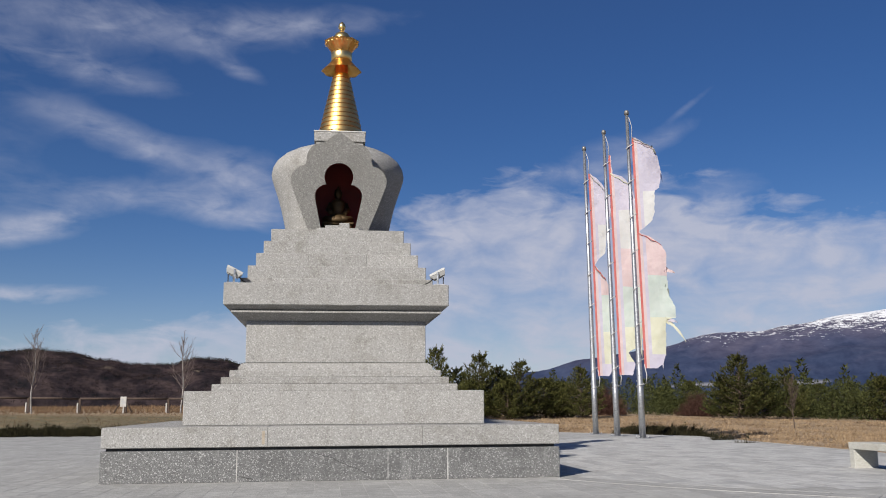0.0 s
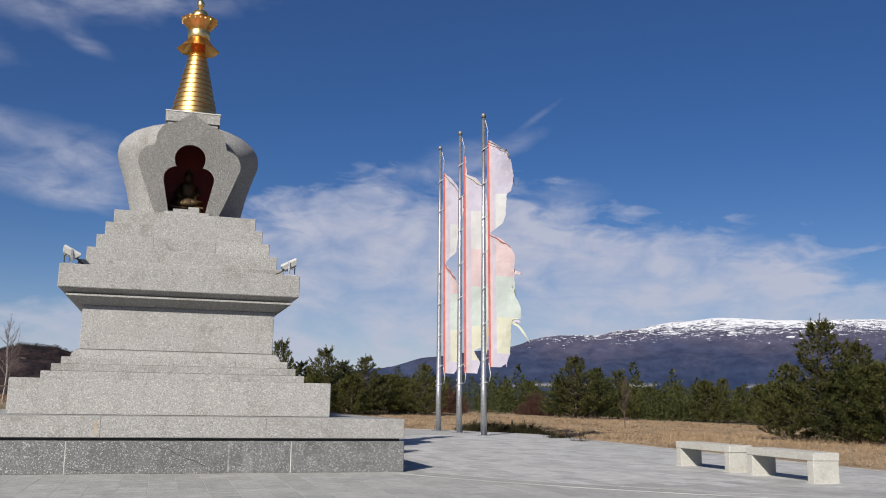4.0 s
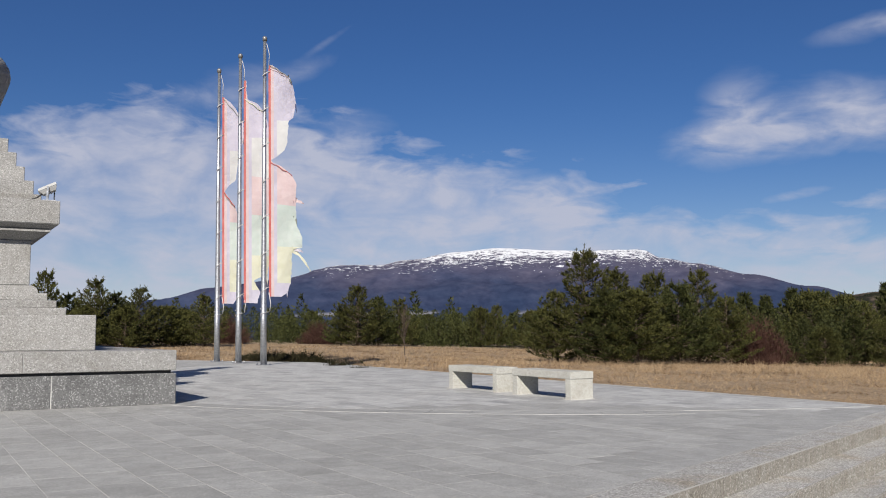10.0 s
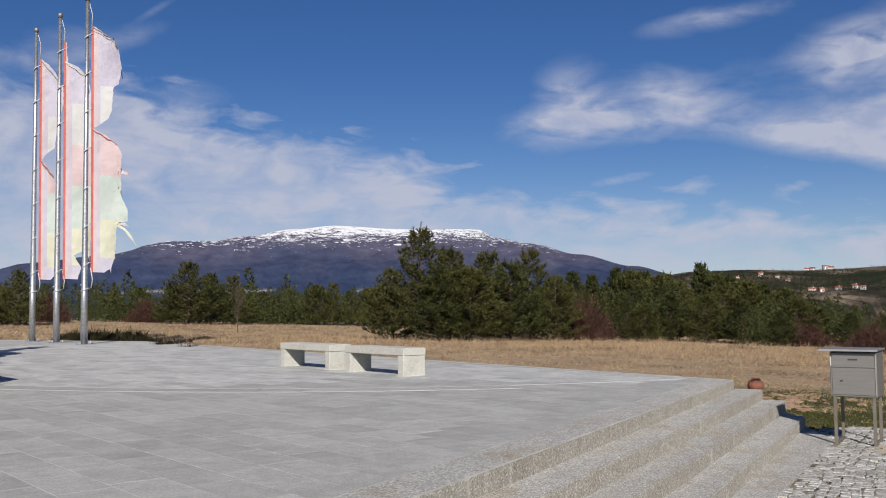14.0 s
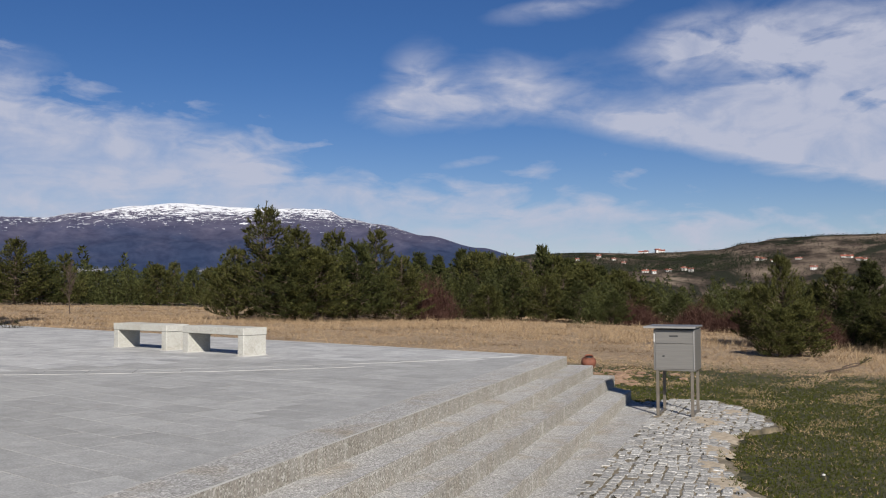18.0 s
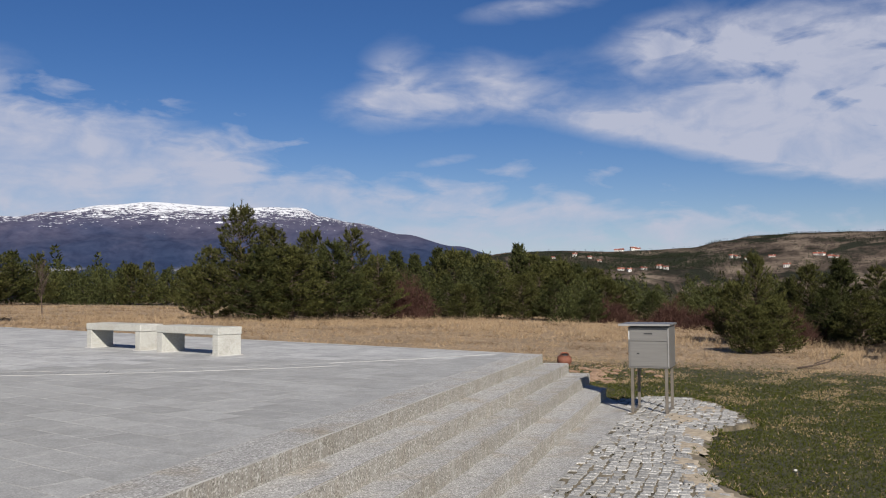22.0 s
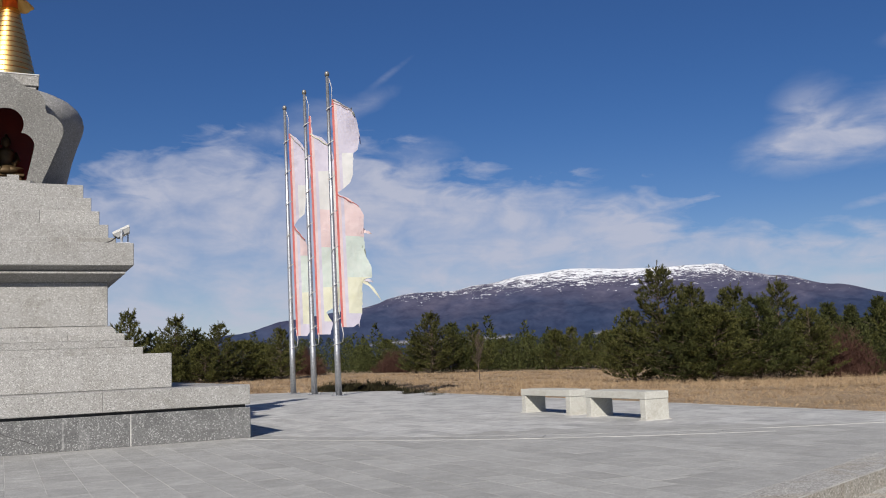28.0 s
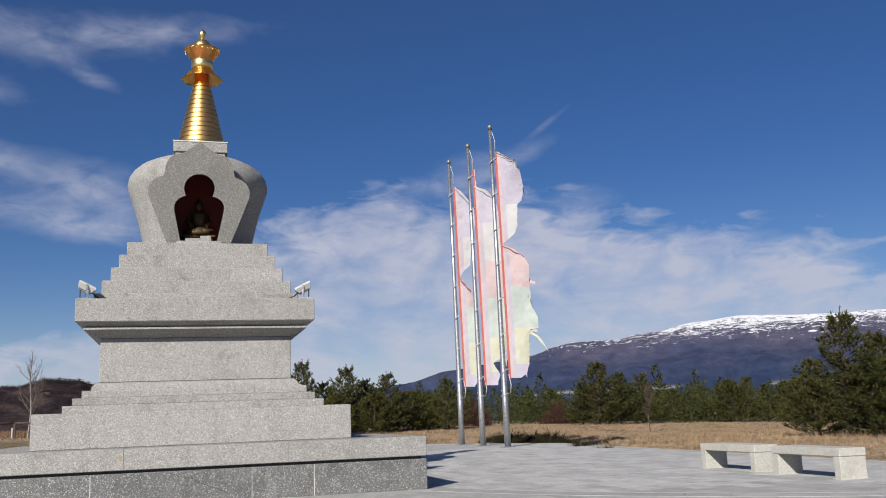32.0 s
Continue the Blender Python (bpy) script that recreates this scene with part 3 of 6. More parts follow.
def ground_mat():
    m, n, l, b = material("field soil", 0.95)
    v = coords(n, l, 1.0, shift=False)
    a = noise_of(n, l, v, 0.35, 6, 0.7)
    f = noise_of(n, l, v, 4.5, 8, 0.78)
    dry = ramp(n, l, f, [(0.3, (0.12, 0.08, 0.046)), (0.5, (0.255, 0.183, 0.112)), (0.72, (0.42, 0.322, 0.205))])
    gre = ramp(n, l, f, [(0.32, (0.012, 0.013, 0.003)), (0.50, (0.037, 0.036, 0.009)), (0.70, (0.13, 0.105, 0.045))])
    sep = n.new("ShaderNodeSeparateXYZ")
    l.new(v, sep.inputs[0])
    # mown lawn round the steps, dry grass further off
    dx = n.new("ShaderNodeMath")
    dx.operation = "MULTIPLY_ADD"
    dx.inputs[1].default_value, dx.inputs[2].default_value = 0.1, -1.77
    d = n.new("ShaderNodeVectorMath")
    d.operation = "LENGTH"
    l.new(v, d.inputs[0])
    l.new(d.outputs["Value"], dx.inputs[0])
    wob = n.new("ShaderNodeMath")
    wob.operation = "MULTIPLY_ADD"
    wob.inputs[1].default_value, wob.inputs[2].default_value = 0.4, -0.2
    l.new(a, wob.inputs[0])
    add = n.new("ShaderNodeMath")
    add.operation = "ADD"
    l.new(dx.outputs[0], add.inputs[0]), l.new(wob.outputs[0], add.inputs[1])
    k = ramp(n, l, add.outputs[0], [(0.25, (0, 0, 0)), (0.45, (1, 1, 1))])
    col = blend(n, l, k, gre, dry)
    # worn lawn between the terrace and the rail fence
    zone = []
    for axis, lo, hi in (("Y", 57.0, 63.0), ("X", 1.0, 8.0)):
        z = n.new("ShaderNodeMapRange")
        z.inputs["From Min"].default_value, z.inputs["From Max"].default_value = lo, hi
        z.inputs["To Min"].default_value, z.inputs["To Max"].default_value = 1, 0
        l.new(sep.outputs[axis], z.inputs["Value"])
        zone.append(z.outputs[0])
    both = n.new("ShaderNodeMath")
    both.operation = "MULTIPLY"
    l.new(zone[0], both.inputs[0]), l.new(zone[1], both.inputs[1])
    worn = ramp(n, l, noise_of(n, l, v, 1.1, 6, 0.75), [(0.35, (0.055, 0.05, 0.02)), (0.5, (0.125, 0.098, 0.045)), (0.7, (0.24, 0.185, 0.10))])
    col = blend(n, l, both.outputs[0], col, worn)
    col = blend(n, l, ramp(n, l, a, [(0.45, (0, 0, 0)), (0.7, (0.7, 0.7, 0.7))]), col, blend(n, l, 1.0, col, (0.62, 0.6, 0.55), "MULTIPLY"))
    fine = ramp(n, l, noise_of(n, l, v, 38, 4, 0.8), [(0.32, (0.45, 0.45, 0.42)), (0.5, (0.95, 0.95, 0.95)), (0.68, (1.7, 1.65, 1.5))])
    col = blend(n, l, 1.0, col, fine, "MULTIPLY")
    l.new(col, b.inputs["Base Color"])
    relief(n, l, b, f, 0.05)
    return m


def polar_sheet(name, radii, az0, az1, steps, height, mat, closed=False, label="", kind="structure"):
    azs = [az0 + (az1 - az0) * i / steps for i in range(steps if closed else steps + 1)]
    verts, faces = [], []
    for r in radii:
        for a in azs:
            x, y = r * math.sin(radians(a)), r * math.cos(radians(a))
            verts.append((x, y, height(x, y, r, a)))
    k = len(azs)
    for i in range(len(radii) - 1):
        for j in range(k if closed else k - 1):
            q = (j + 1) % k
            faces.append((i * k + j, (i + 1) * k + j, (i + 1) * k + q, i * k + q))
    ob = new(name, mesh_of(name, verts, faces, mat, True))
    return tagged(ob, label, kind=kind)


def curve_at(knots, a):
    for (a0, e0), (a1, e1) in zip(knots, knots[1:]):
        if a <= a1:
            t = ease(a0, a1, a)
            return e0 + (e1 - e0) * t
    return knots[-1][1]


NEAR_R = [0.0, 1.5] + [3 + 0.6 * i for i in range(28)] + [20 + 1.6 * i for i in range(40)] + [86 + 9 * i for i in range(20)] + [270 + 60 * i for i in range(12)] + [1000 + 250 * i for i in range(16)] + [4990]


def ground_height(x, y, r, a):
    z = lie(x, y)
    # under the paved terrace the soil lies lower
    if -18 < x < 12.2 and STAIR_N.dot(Vector((x, y))) < -1.4 and y < 36.6 + (9.2 - x) * 0.0766 and x < 12.2 - 0.5 * max(0, y - 30):
        z = min(z, -0.75)
    return z


polar_sheet("ground", NEAR_R, 0, 360, 300, ground_height, ground_mat(), True, "dry grass field with a mown green lawn", "structure")

MOUNT = [(-30, 0.4), (2, 0.6), (8, 1.3), (13, 2.06), (16.3, 2.77), (19.8, 3.27), (24.4, 4.15), (26.1, 4.12), (28.2, 4.52), (31.4, 5.03), (33.8, 5.26), (37.5, 5.07), (41, 4.88), (42.9, 4.8),
         (43.8, 4.42), (46, 4.08), (49, 3.35), (52.3, 2.58), (55, 1.95), (60, 1.3), (75, 0.6)]
HILL_L = [(-60, 2.2), (-30, 2.7), (-18.4, 3.15), (-16.7, 3.31), (-14.9, 3.18), (-13, 2.75), (-11.3, 2.5), (-9.2, 2.5), (-7.6, 2.9), (-6, 2.82), (-5, 2.55), (-2, 2.0), (3, 0.9), (8, 0.1), (12, -0.4)]
HILL_R = [(44, 0.0), (50, 1.4), (53.6, 2.0), (55.9, 2.25), (58.7, 2.3), (62, 2.2), (63.7, 2.25), (66.6, 2.36), (68.6, 2.75), (70.5, 3.02), (73.2, 3.08), (76.8, 3.06), (79.5, 3.26), (90, 3.5), (110, 2.5), (140, 1.5)]


def mount_height(x, y, r, a):
    t = ease(1500, 4100, r) ** 1.25
    e = curve_at(MOUNT, a)
    top = r * math.tan(radians(e)) + 1.0
    q = (x * 0.0016, y * 0.0016, 0.0)
    rough = noise.fractal(q, 1.0, 2.1, 5) * 60 * t * (1 - ease(3700, 4100, r) * 0.93)
    back = ease(4150, 4600, r)
    return -30 + (top + 30) * t * (1 - 0.5 * back) + rough * (1 - back)


def hill_l_height(x, y, r, a):
    t = ease(190, 720, r)
    e = curve_at(HILL_L, a)
    top = r * math.tan(radians(e))
    q = (x * 0.012, y * 0.012, 2.0)
    tree = abs(noise.noise((x * 0.14, y * 0.14, 7.0))) * 3.0
    back = ease(730, 900, r)
    return -14 + (top + 14) * t * (1 - 0.7 * back) + (noise.fractal(q, 1.0, 2.0, 4) * 7 * (1 - ease(600, 720, r)) + tree * 0.7) * ease(220, 400, r)


def hill_r_height(x, y, r, a):
    t = ease(260, 1000, r) * 0.75 + 0.25 * ease(420, 640, r)
    e = curve_at(HILL_R, a)
    top = r * math.tan(radians(e))
    q = (x * 0.006, y * 0.006, 4.0)
    back = ease(1010, 1250, r)
    return -20 + (top + 20) * t * (1 - 0.6 * back) + noise.fractal(q, 1.0, 2.0, 4) * 9 * ease(260, 420, r) * (1 - ease(850, 1000, r) * 0.95)


def mountain_mat():
    m, n, l, b = material("far mountain", 1.0)
    v = coords(n, l, 0.001, shift=False)
    sep = n.new("ShaderNodeSeparateXYZ")
    l.new(v, sep.inputs[0])
    small = noise_of(n, l, coords(n, l, 0.001, (1, 1, 3.0), shift=False), 14, 8, 0.7, 0.5)
    turn, along, up = n.new("ShaderNodeMath"), n.new("ShaderNodeMath"), n.new("ShaderNodeMath")
    turn.operation, along.operation, up.operation = "ARCTAN2", "MULTIPLY", "MULTIPLY"
    l.new(sep.outputs[0], turn.inputs[0]), l.new(sep.outputs[1], turn.inputs[1])
    l.new(turn.outputs[0], along.inputs[0]), l.new(sep.outputs[2], up.inputs[0])
    along.inputs[1].default_value, up.inputs[1].default_value = 4.0, 2.2
    face = n.new("ShaderNodeCombineXYZ")
    l.new(along.outputs[0], face.inputs[0]), l.new(up.outputs[0], face.inputs[1])
    gully = noise_of(n, l, face.outputs[0], 3.2, 7, 0.6, 0.6)
    patch = noise_of(n, l, face.outputs[0], 15, 6, 0.65, 0.3)
    level = n.new("ShaderNodeMath")
    level.operation = "MULTIPLY_ADD"
    level.inputs[1].default_value = 0.34
    l.new(gully, level.inputs[0]), l.new(sep.outputs[2], level.inputs[2])
    # blue distance haze is mixed into these forest and heath colours
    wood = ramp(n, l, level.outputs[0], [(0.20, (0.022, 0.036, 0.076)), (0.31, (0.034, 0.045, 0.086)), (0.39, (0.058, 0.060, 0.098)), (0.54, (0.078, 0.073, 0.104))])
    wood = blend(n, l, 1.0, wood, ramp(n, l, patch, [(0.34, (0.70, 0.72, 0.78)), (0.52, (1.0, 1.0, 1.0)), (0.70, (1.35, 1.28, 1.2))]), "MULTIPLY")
    # snow above a ragged line
    h = n.new("ShaderNodeMath")
    h.operation = "MULTIPLY_ADD"
    h.inputs[1].default_value, h.inputs[2].default_value = 10.5, -4.66
    l.new(sep.outputs[2], h.inputs[0])
    tiny = noise_of(n, l, coords(n, l, 0.001, (1, 1, 4.0), shift=False), 42, 6, 0.7, 0.8)
    both = n.new("ShaderNodeMath")
    both.operation = "ADD"
    more = n.new("ShaderNodeMath")
    more.operation = "MULTIPLY"
    more.inputs[1].default_value = 1.7
    l.new(tiny, more.inputs[0])
    l.new(small, both.inputs[0]), l.new(more.outputs[0], both.inputs[1])
    s = n.new("ShaderNodeMath")
    s.operation = "MULTIPLY_ADD"
    s.inputs[1].default_value = 2.9
    l.new(both.outputs[0], s.inputs[0]), l.new(h.outputs[0], s.inputs[2])
    k = ramp(n, l, s.outputs[0], [(0.0, (0, 0, 0)), (0.5, (0, 0, 0)), (0.56, (1, 1, 1))])
    k.node.color_ramp.elements[0].position = 0.0
    s2 = n.new("ShaderNodeMath")
    s2.operation = "SUBTRACT"
    s2.inputs[1].default_value = 1.97
    l.new(s.outputs[0], s2.inputs[0])
    l.new(s2.outputs[0], k.node.inputs[0])
    # pale fields at the mountain's foot
    foot = ramp(n, l, sep.outputs[2], [(0.050, (0, 0, 0)), (0.053, (1, 1, 1)), (0.060, (1, 1, 1)), (0.064, (0, 0, 0))])
    some = ramp(n, l, noise_of(n, l, v, 3.1, 4, 0.6), [(0.46, (0, 0, 0)), (0.54, (1, 1, 1))])
    wood = blend(n, l, blend(n, l, 1.0, foot, some, "MULTIPLY"), wood, (0.17, 0.17, 0.19))
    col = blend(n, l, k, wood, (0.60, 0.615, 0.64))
    l.new(col, b.inputs["Base Color"])
    b.inputs["Specular IOR Level"].default_value = 0.0
    return m


def hill_mat(name, stops, scale, spots, spot_at):
    m, n, l, b = material(name, 1.0)
    pos = n.new("ShaderNodeSeparateXYZ")
    l.new(coords(n, l, 1.0, shift=False), pos.inputs[0])
    turn, along, up = n.new("ShaderNodeMath"), n.new("ShaderNodeMath"), n.new("ShaderNodeMath")
    turn.operation, along.operation, up.operation = "ARCTAN2", "MULTIPLY", "MULTIPLY"
    l.new(pos.outputs[0], turn.inputs[0]), l.new(pos.outputs[1], turn.inputs[1])
    l.new(turn.outputs[0], along.inputs[0]), l.new(pos.outputs[2], up.inputs[0])
    along.inputs[1].default_value, up.inputs[1].default_value = 750.0, 3.2
    both = n.new("ShaderNodeCombineXYZ")
    l.new(along.outputs[0], both.inputs[0]), l.new(up.outputs[0], both.inputs[1])
    v = both.outputs[0]
    big = noise_of(n, l, v, scale, 8, 0.68, 0.3)
    vor = n.new("ShaderNodeTexVoronoi")
    vor.inputs["Scale"].default_value = 0.22
    l.new(v, vor.inputs["Vector"])
    col = ramp(n, l, big, stops)
    col = blend(n, l, ramp(n, l, vor.outputs["Distance"], [(0.1, (0.5, 0.5, 0.5)), (0.55, (0, 0, 0))]), col, blend(n, l, 1.0, col, (0.5, 0.5, 0.5), "MULTIPLY"))
    k = ramp(n, l, noise_of(n, l, v, scale * 0.6, 6, 0.6, 0.8), [(spot_at, (0, 0, 0)), (spot_at + 0.05, (1, 1, 1))])
    col = blend(n, l, k, col, spots)
    l.new(col, b.inputs["Base Color"])
    b.inputs["Specular IOR Level"].default_value = 0.0
    return m


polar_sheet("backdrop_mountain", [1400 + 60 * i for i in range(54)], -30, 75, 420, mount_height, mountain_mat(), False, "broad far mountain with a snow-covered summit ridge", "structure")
# haze is painted into both hills: bluer woods west, greyer pastures east
polar_sheet("backdrop_hill_west", [180 + 9 * i for i in range(80)], -60, 12, 420, hill_l_height,
            hill_mat("leafless wooded hill", [(0.36, (0.010, 0.011, 0.013)), (0.48, (0.026, 0.0205, 0.0235)), (0.62, (0.060, 0.044, 0.043))], 0.04, (0.085, 0.068, 0.055), 0.63), False, "low hill covered with leafless brown woods", "structure")
polar_sheet("backdrop_hill_east", [250 + 13 * i for i in range(78)], 44, 140, 420, hill_r_height,
            hill_mat("pasture hill", [(0.38, (0.024, 0.024, 0.019)), (0.46, (0.055, 0.044, 0.036)), (0.54, (0.104, 0.082, 0.065)), (0.64, (0.175, 0.14, 0.108))], 0.032, (0.022, 0.024, 0.018), 0.535), False, "low hill of pastures and pine woods with scattered houses", "structure")

# ---- terrace and steps ----
terrace = lump("pavement", slab_of(TERRACE, -0.9, -0.0022), M_MORTAR, "broad grey granite terrace paved in slabs", kind="structure")
for i, (across, end) in enumerate(NOSES[1:]):
    z = -RISE * (i + 1)
    back = NOSES[i][0]
    o = [stair_at(STAIR_LEFT, across - 0.012), stair_at(end - 0.012, across - 0.012), stair_at(NOSES[i][1] - 0.012, back), stair_at(STAIR_LEFT, back)]
    st = lump(f"stair_{i + 1}", slab_of(o, -0.95, z - 0.02), M_MORTAR, "long granite step with weathered face", kind="structure")

lump("stair_4", slab_of([stair_at(STAIR_LEFT, -1.62), stair_at(12.2, -1.62), stair_at(12.2, -1.9), stair_at(STAIR_LEFT, -1.9)], -0.95, -0.62), M_MORTAR, "flat granite strip at the foot of the steps", kind="structure")

# ---- stupa ----
SX, SY = 0.07, 17.02
stupa = thing("stupa", (SX, SY, 0), "white granite Buddhist stupa with gilded spire on a stepped square base", "stupa")
TIERS = [  # half width, bottom, top, joints as shares of the width, material, name
    (3.335, 0.0, 0.452, (0.285, 0.745), M_PLINTH, "plinth_block"),
    (3.335, 0.492, 0.785, (0.35, 0.69), M_STUPA, "ledge_slab"),
    (2.36, 0.785, 1.315, (), M_STUPA, "base_block"),
    (1.985, 1.315, 1.43, (), M_STUPA, "step_block"),
    (1.86, 1.43, 1.545, (), M_STUPA, "step_block"),
    (1.738, 1.545, 1.66, (0.25, 0.76), M_STUPA, "step_block"),
    (1.507, 1.79, 2.49, (), M_STUPA, "body_block"),
    (1.865, 2.725, 3.09, (), M_STUPA, "cornice_slab"),
    (1.62, 3.09, 3.205, (0.32, 0.68), M_STUPA, "step_block"),
    (1.515, 3.205, 3.43, (), M_STUPA, "step_block"),
    (1.39, 3.43, 3.665, (0.32, 0.68), M_STUPA, "step_block"),
    (1.275, 3.665, 3.90, (), M_STUPA, "step_block"),
    (1.16, 3.90, 4.135, (), M_STUPA, "step_block"),
]
for h, z0, z1, joints, mat, name in TIERS:
    cuts = [-h] + [-h + 2 * h * s for s in joints] + [h]
    if len(cuts) > 2:
        part("core", box(-h + 0.006, h - 0.006, -h + 0.006, h - 0.006, z0 + 0.002, z1 - 0.006), M_MORTAR if mat is M_PLINTH else M_GROUT, stupa)
    for i in range(len(cuts) - 1):
        for j in range(len(cuts) - 1):
            g = (0.005 if mat is M_PLINTH else 0.002) if len(cuts) > 2 else 0.0
            x0, x1, y0, y1 = cuts[i] + g * (i > 0), cuts[i + 1] - g * (i + 2 < len(cuts)), cuts[j] + g * (j > 0), cuts[j + 1] - g * (j + 2 < len(cuts))
            if 0 < i < len(cuts) - 2 and 0 < j < len(cuts) - 2:
                continue
            part(name, box(x0, x1, y0, y1, z0 + 0.0015, z1 - 0.001, 0.008), mat, stupa)
part("shadow_gap", box(-3.27, 3.27, -3.27, 3.27, 0.452, 0.492), M_DARKGAP, stupa, "dark recessed joint")
# the centre of the ledge shows between base and edge: its middle slab
part("ledge_middle", box(-1.0, 1.0, -1.0, 1.0, 0.5, 0.784), M_STUPA, stupa)


def square_rings(rings, bm=None):
    """A moulding of square rings (half width, height)."""
    bm = bm if bm is not None else bmesh.new()
    rows = [[bm.verts.new((sx * h, sy * h, z)) for sx, sy in ((-1, -1), (1, -1), (1, 1), (-1, 1))] for h, z in rings]
    for a, b in zip(rows, rows[1:]):
        for k in range(4):
            bm.faces.new((a[k], a[(k + 1) % 4], b[(k + 1) % 4], b[k]))
    bm.faces.new(rows[0][::-1]), bm.faces.new(rows[-1])
    return bm


torus = [(1.505 + 0.115 * math.cos(a), 1.66 + 0.128 * math.sin(a)) for a in (math.pi / 2 * i / 6 for i in range(7))]
part("round_moulding", square_rings([(1.62, 1.661)] + torus), M_STUPA, stupa)
part("lower_cornice", square_rings([(1.50, 2.491), (1.52, 2.495), (1.72, 2.605), (1.748, 2.610), (1.748, 2.640), (1.70, 2.643)]), M_STUPA, stupa)
part("upper_cornice", square_rings([(1.69, 2.641), (1.70, 2.644), (1.855, 2.722), (1.85, 2.726)]), M_STUPA, stupa)

# crack, pale run and rust mark on the front of the base
for name, pts, r, mat, label in (("crack", [(-0.38, 0.42), (-0.17, 0.352), (-0.06, 0.33), (0.03, 0.27), (0.16, 0.215), (0.30, 0.165), (0.44, 0.10)], 0.0045, M_DARKGAP, "dark hairline crack"), ("crack_branch", [(-0.06, 0.33), (-0.01, 0.275), (0.02, 0.268)], 0.004, M_DARKGAP, ""), ("crack_branch", [(-1.35, 0.075), (-1.25, 0.05), (-1.2, 0.045)], 0.006, M_DARKGAP, "")):
    part(name, tube([(x, -3.3352, z) for x, z in pts], r, 6), mat, stupa, label)
part("lime_run", slab_of([(0.735, -3.3362), (0.75, -3.3368), (0.762, -3.3362), (0.762, -3.333), (0.735, -3.333)], 0.02, 0.40), M_LIME, stupa, "pale lime run on the plinth")
part("rust_mark", slab_of([(-1.085, -3.3362), (-1.065, -3.3372), (-1.045, -3.3362), (-1.045, -3.333), (-1.085, -3.333)], 0.53, 0.72), M_RUSTMARK, stupa, "faint rust mark on the ledge")

# dome with an open niche at the front
DOME = [(0.93, 4.135), (0.955, 4.26), (1.0, 4.48), (1.06, 4.74), (1.125, 4.96), (1.19, 5.15), (1.235, 5.29), (1.248, 5.38), (1.225, 5.50), (1.16, 5.61), (1.05, 5.71), (0.90, 5.79), (0.72, 5.86), (0.55, 5.91), (0.0, 5.95)]
bm = lathe(DOME, 128)
hole = [f for f in bm.faces if abs(f.calc_center_median().x) < 0.42 and f.calc_center_median().y < 0 and f.calc_center_median().z < 5.36]
bmesh.ops.delete(bm, geom=hole, context="FACES")
part("dome", bm, M_STUPA, stupa, "bulging rounded granite dome")


def arc(cx, cz, r, a0, a1, k=10, rz=None):
    rz = r if rz is None else rz
    return [(cx + r * math.cos(radians(a0 + (a1 - a0) * i / k)), cz + rz * math.sin(radians(a0 + (a1 - a0) * i / k))) for i in range(k + 1)]


# half outlines of the niche front (x, z), from the foot to the crown
outer = [(0.535, 4.14), (0.68, 4.52)] + arc(0.565, 5.06, 0.29, -22, 82, 10) + arc(0.275, 5.47, 0.30, -8, 62, 9) + [(0.30, 5.755), (0.19, 5.835), (0.08, 5.91), (0.0, 5.98)]
inner = [(0.30, 4.14), (0.355, 4.42)] + arc(0.195, 4.76, 0.225, -20, 84, 9) + [(0.232, 5.00)] + arc(0.0, 5.12, 0.255, -18, 90, 10)
outer = [(x * 0.985, 4.14 + (z - 4.14) * 0.952) for x, z in outer]
inner = [(x, 4.14 + (z - 4.14) * 0.968) for x, z in inner]
LEAN = Matrix.Translation((0, -1.06, 4.14)) @ Matrix.Rotation(radians(16), 4, "X") @ Matrix.Translation((0, 0, -4.14))


bm = bmesh.new()
for y, flip in ((0.0, False), (0.17, True)):
    o = [bm.verts.new(LEAN @ Vector((x, y, z))) for x, z in outer]
    i_ = [bm.verts.new(LEAN @ Vector((x, y, z))) for x, z in inner]
    om = [bm.verts.new(LEAN @ Vector((-x, y, z))) for x, z in outer[:-1]] + [o[-1]]
    im = [bm.verts.new(LEAN @ Vector((-x, y, z))) for x, z in inner[:-1]] + [i_[-1]]
    for a, b in ((o, i_), (im, om)):
        bm.faces.new(a + b[::-1] if not flip else (a + b[::-1])[::-1])
edges = [e for e in bm.edges if len(e.link_faces) == 1]
vs = list(bm.verts)
half_n = len(vs) // 2
for e in edges:
    a, b = e.verts
    ia, ib = vs.index(a), vs.index(b)
    if ia < half_n and ib < half_n:
        bm.faces.new((a, b, vs[ib + half_n], vs[ia + half_n]))
bmesh.ops.recalc_face_normals(bm, faces=bm.faces)
part("niche_front", bm, granite("niche granite", (0.078, 0.077, 0.072), (0.182, 0.179, 0.169), (0.36, 0.355, 0.34), grain=80, fleck=0.13, stain=(0.8, 0.79, 0.78), bump=0.012), stupa, "lobed granite niche surround leaning outwards")
bm = bmesh.new()
nx, nz0, nz1, ny1 = 0.47, 4.14, 5.55, -0.35
q = [bm.verts.new(p) for p in ((-nx, -0.98, nz0), (-nx, ny1, nz0), (nx, ny1, nz0), (nx, -0.98, nz0), (-nx, -1.28, nz1), (-nx, ny1, nz1), (nx, ny1, nz1), (nx, -1.28, nz1))]
for f in ((0, 1, 5, 4), (1, 2, 6, 5), (2, 3, 7, 6), (4, 5, 6, 7), (0, 3, 2, 1)):
    bm.faces.new([q[k] for k in f])
part("niche", bm, M_RED, stupa, "dark red painted niche inside the dome")
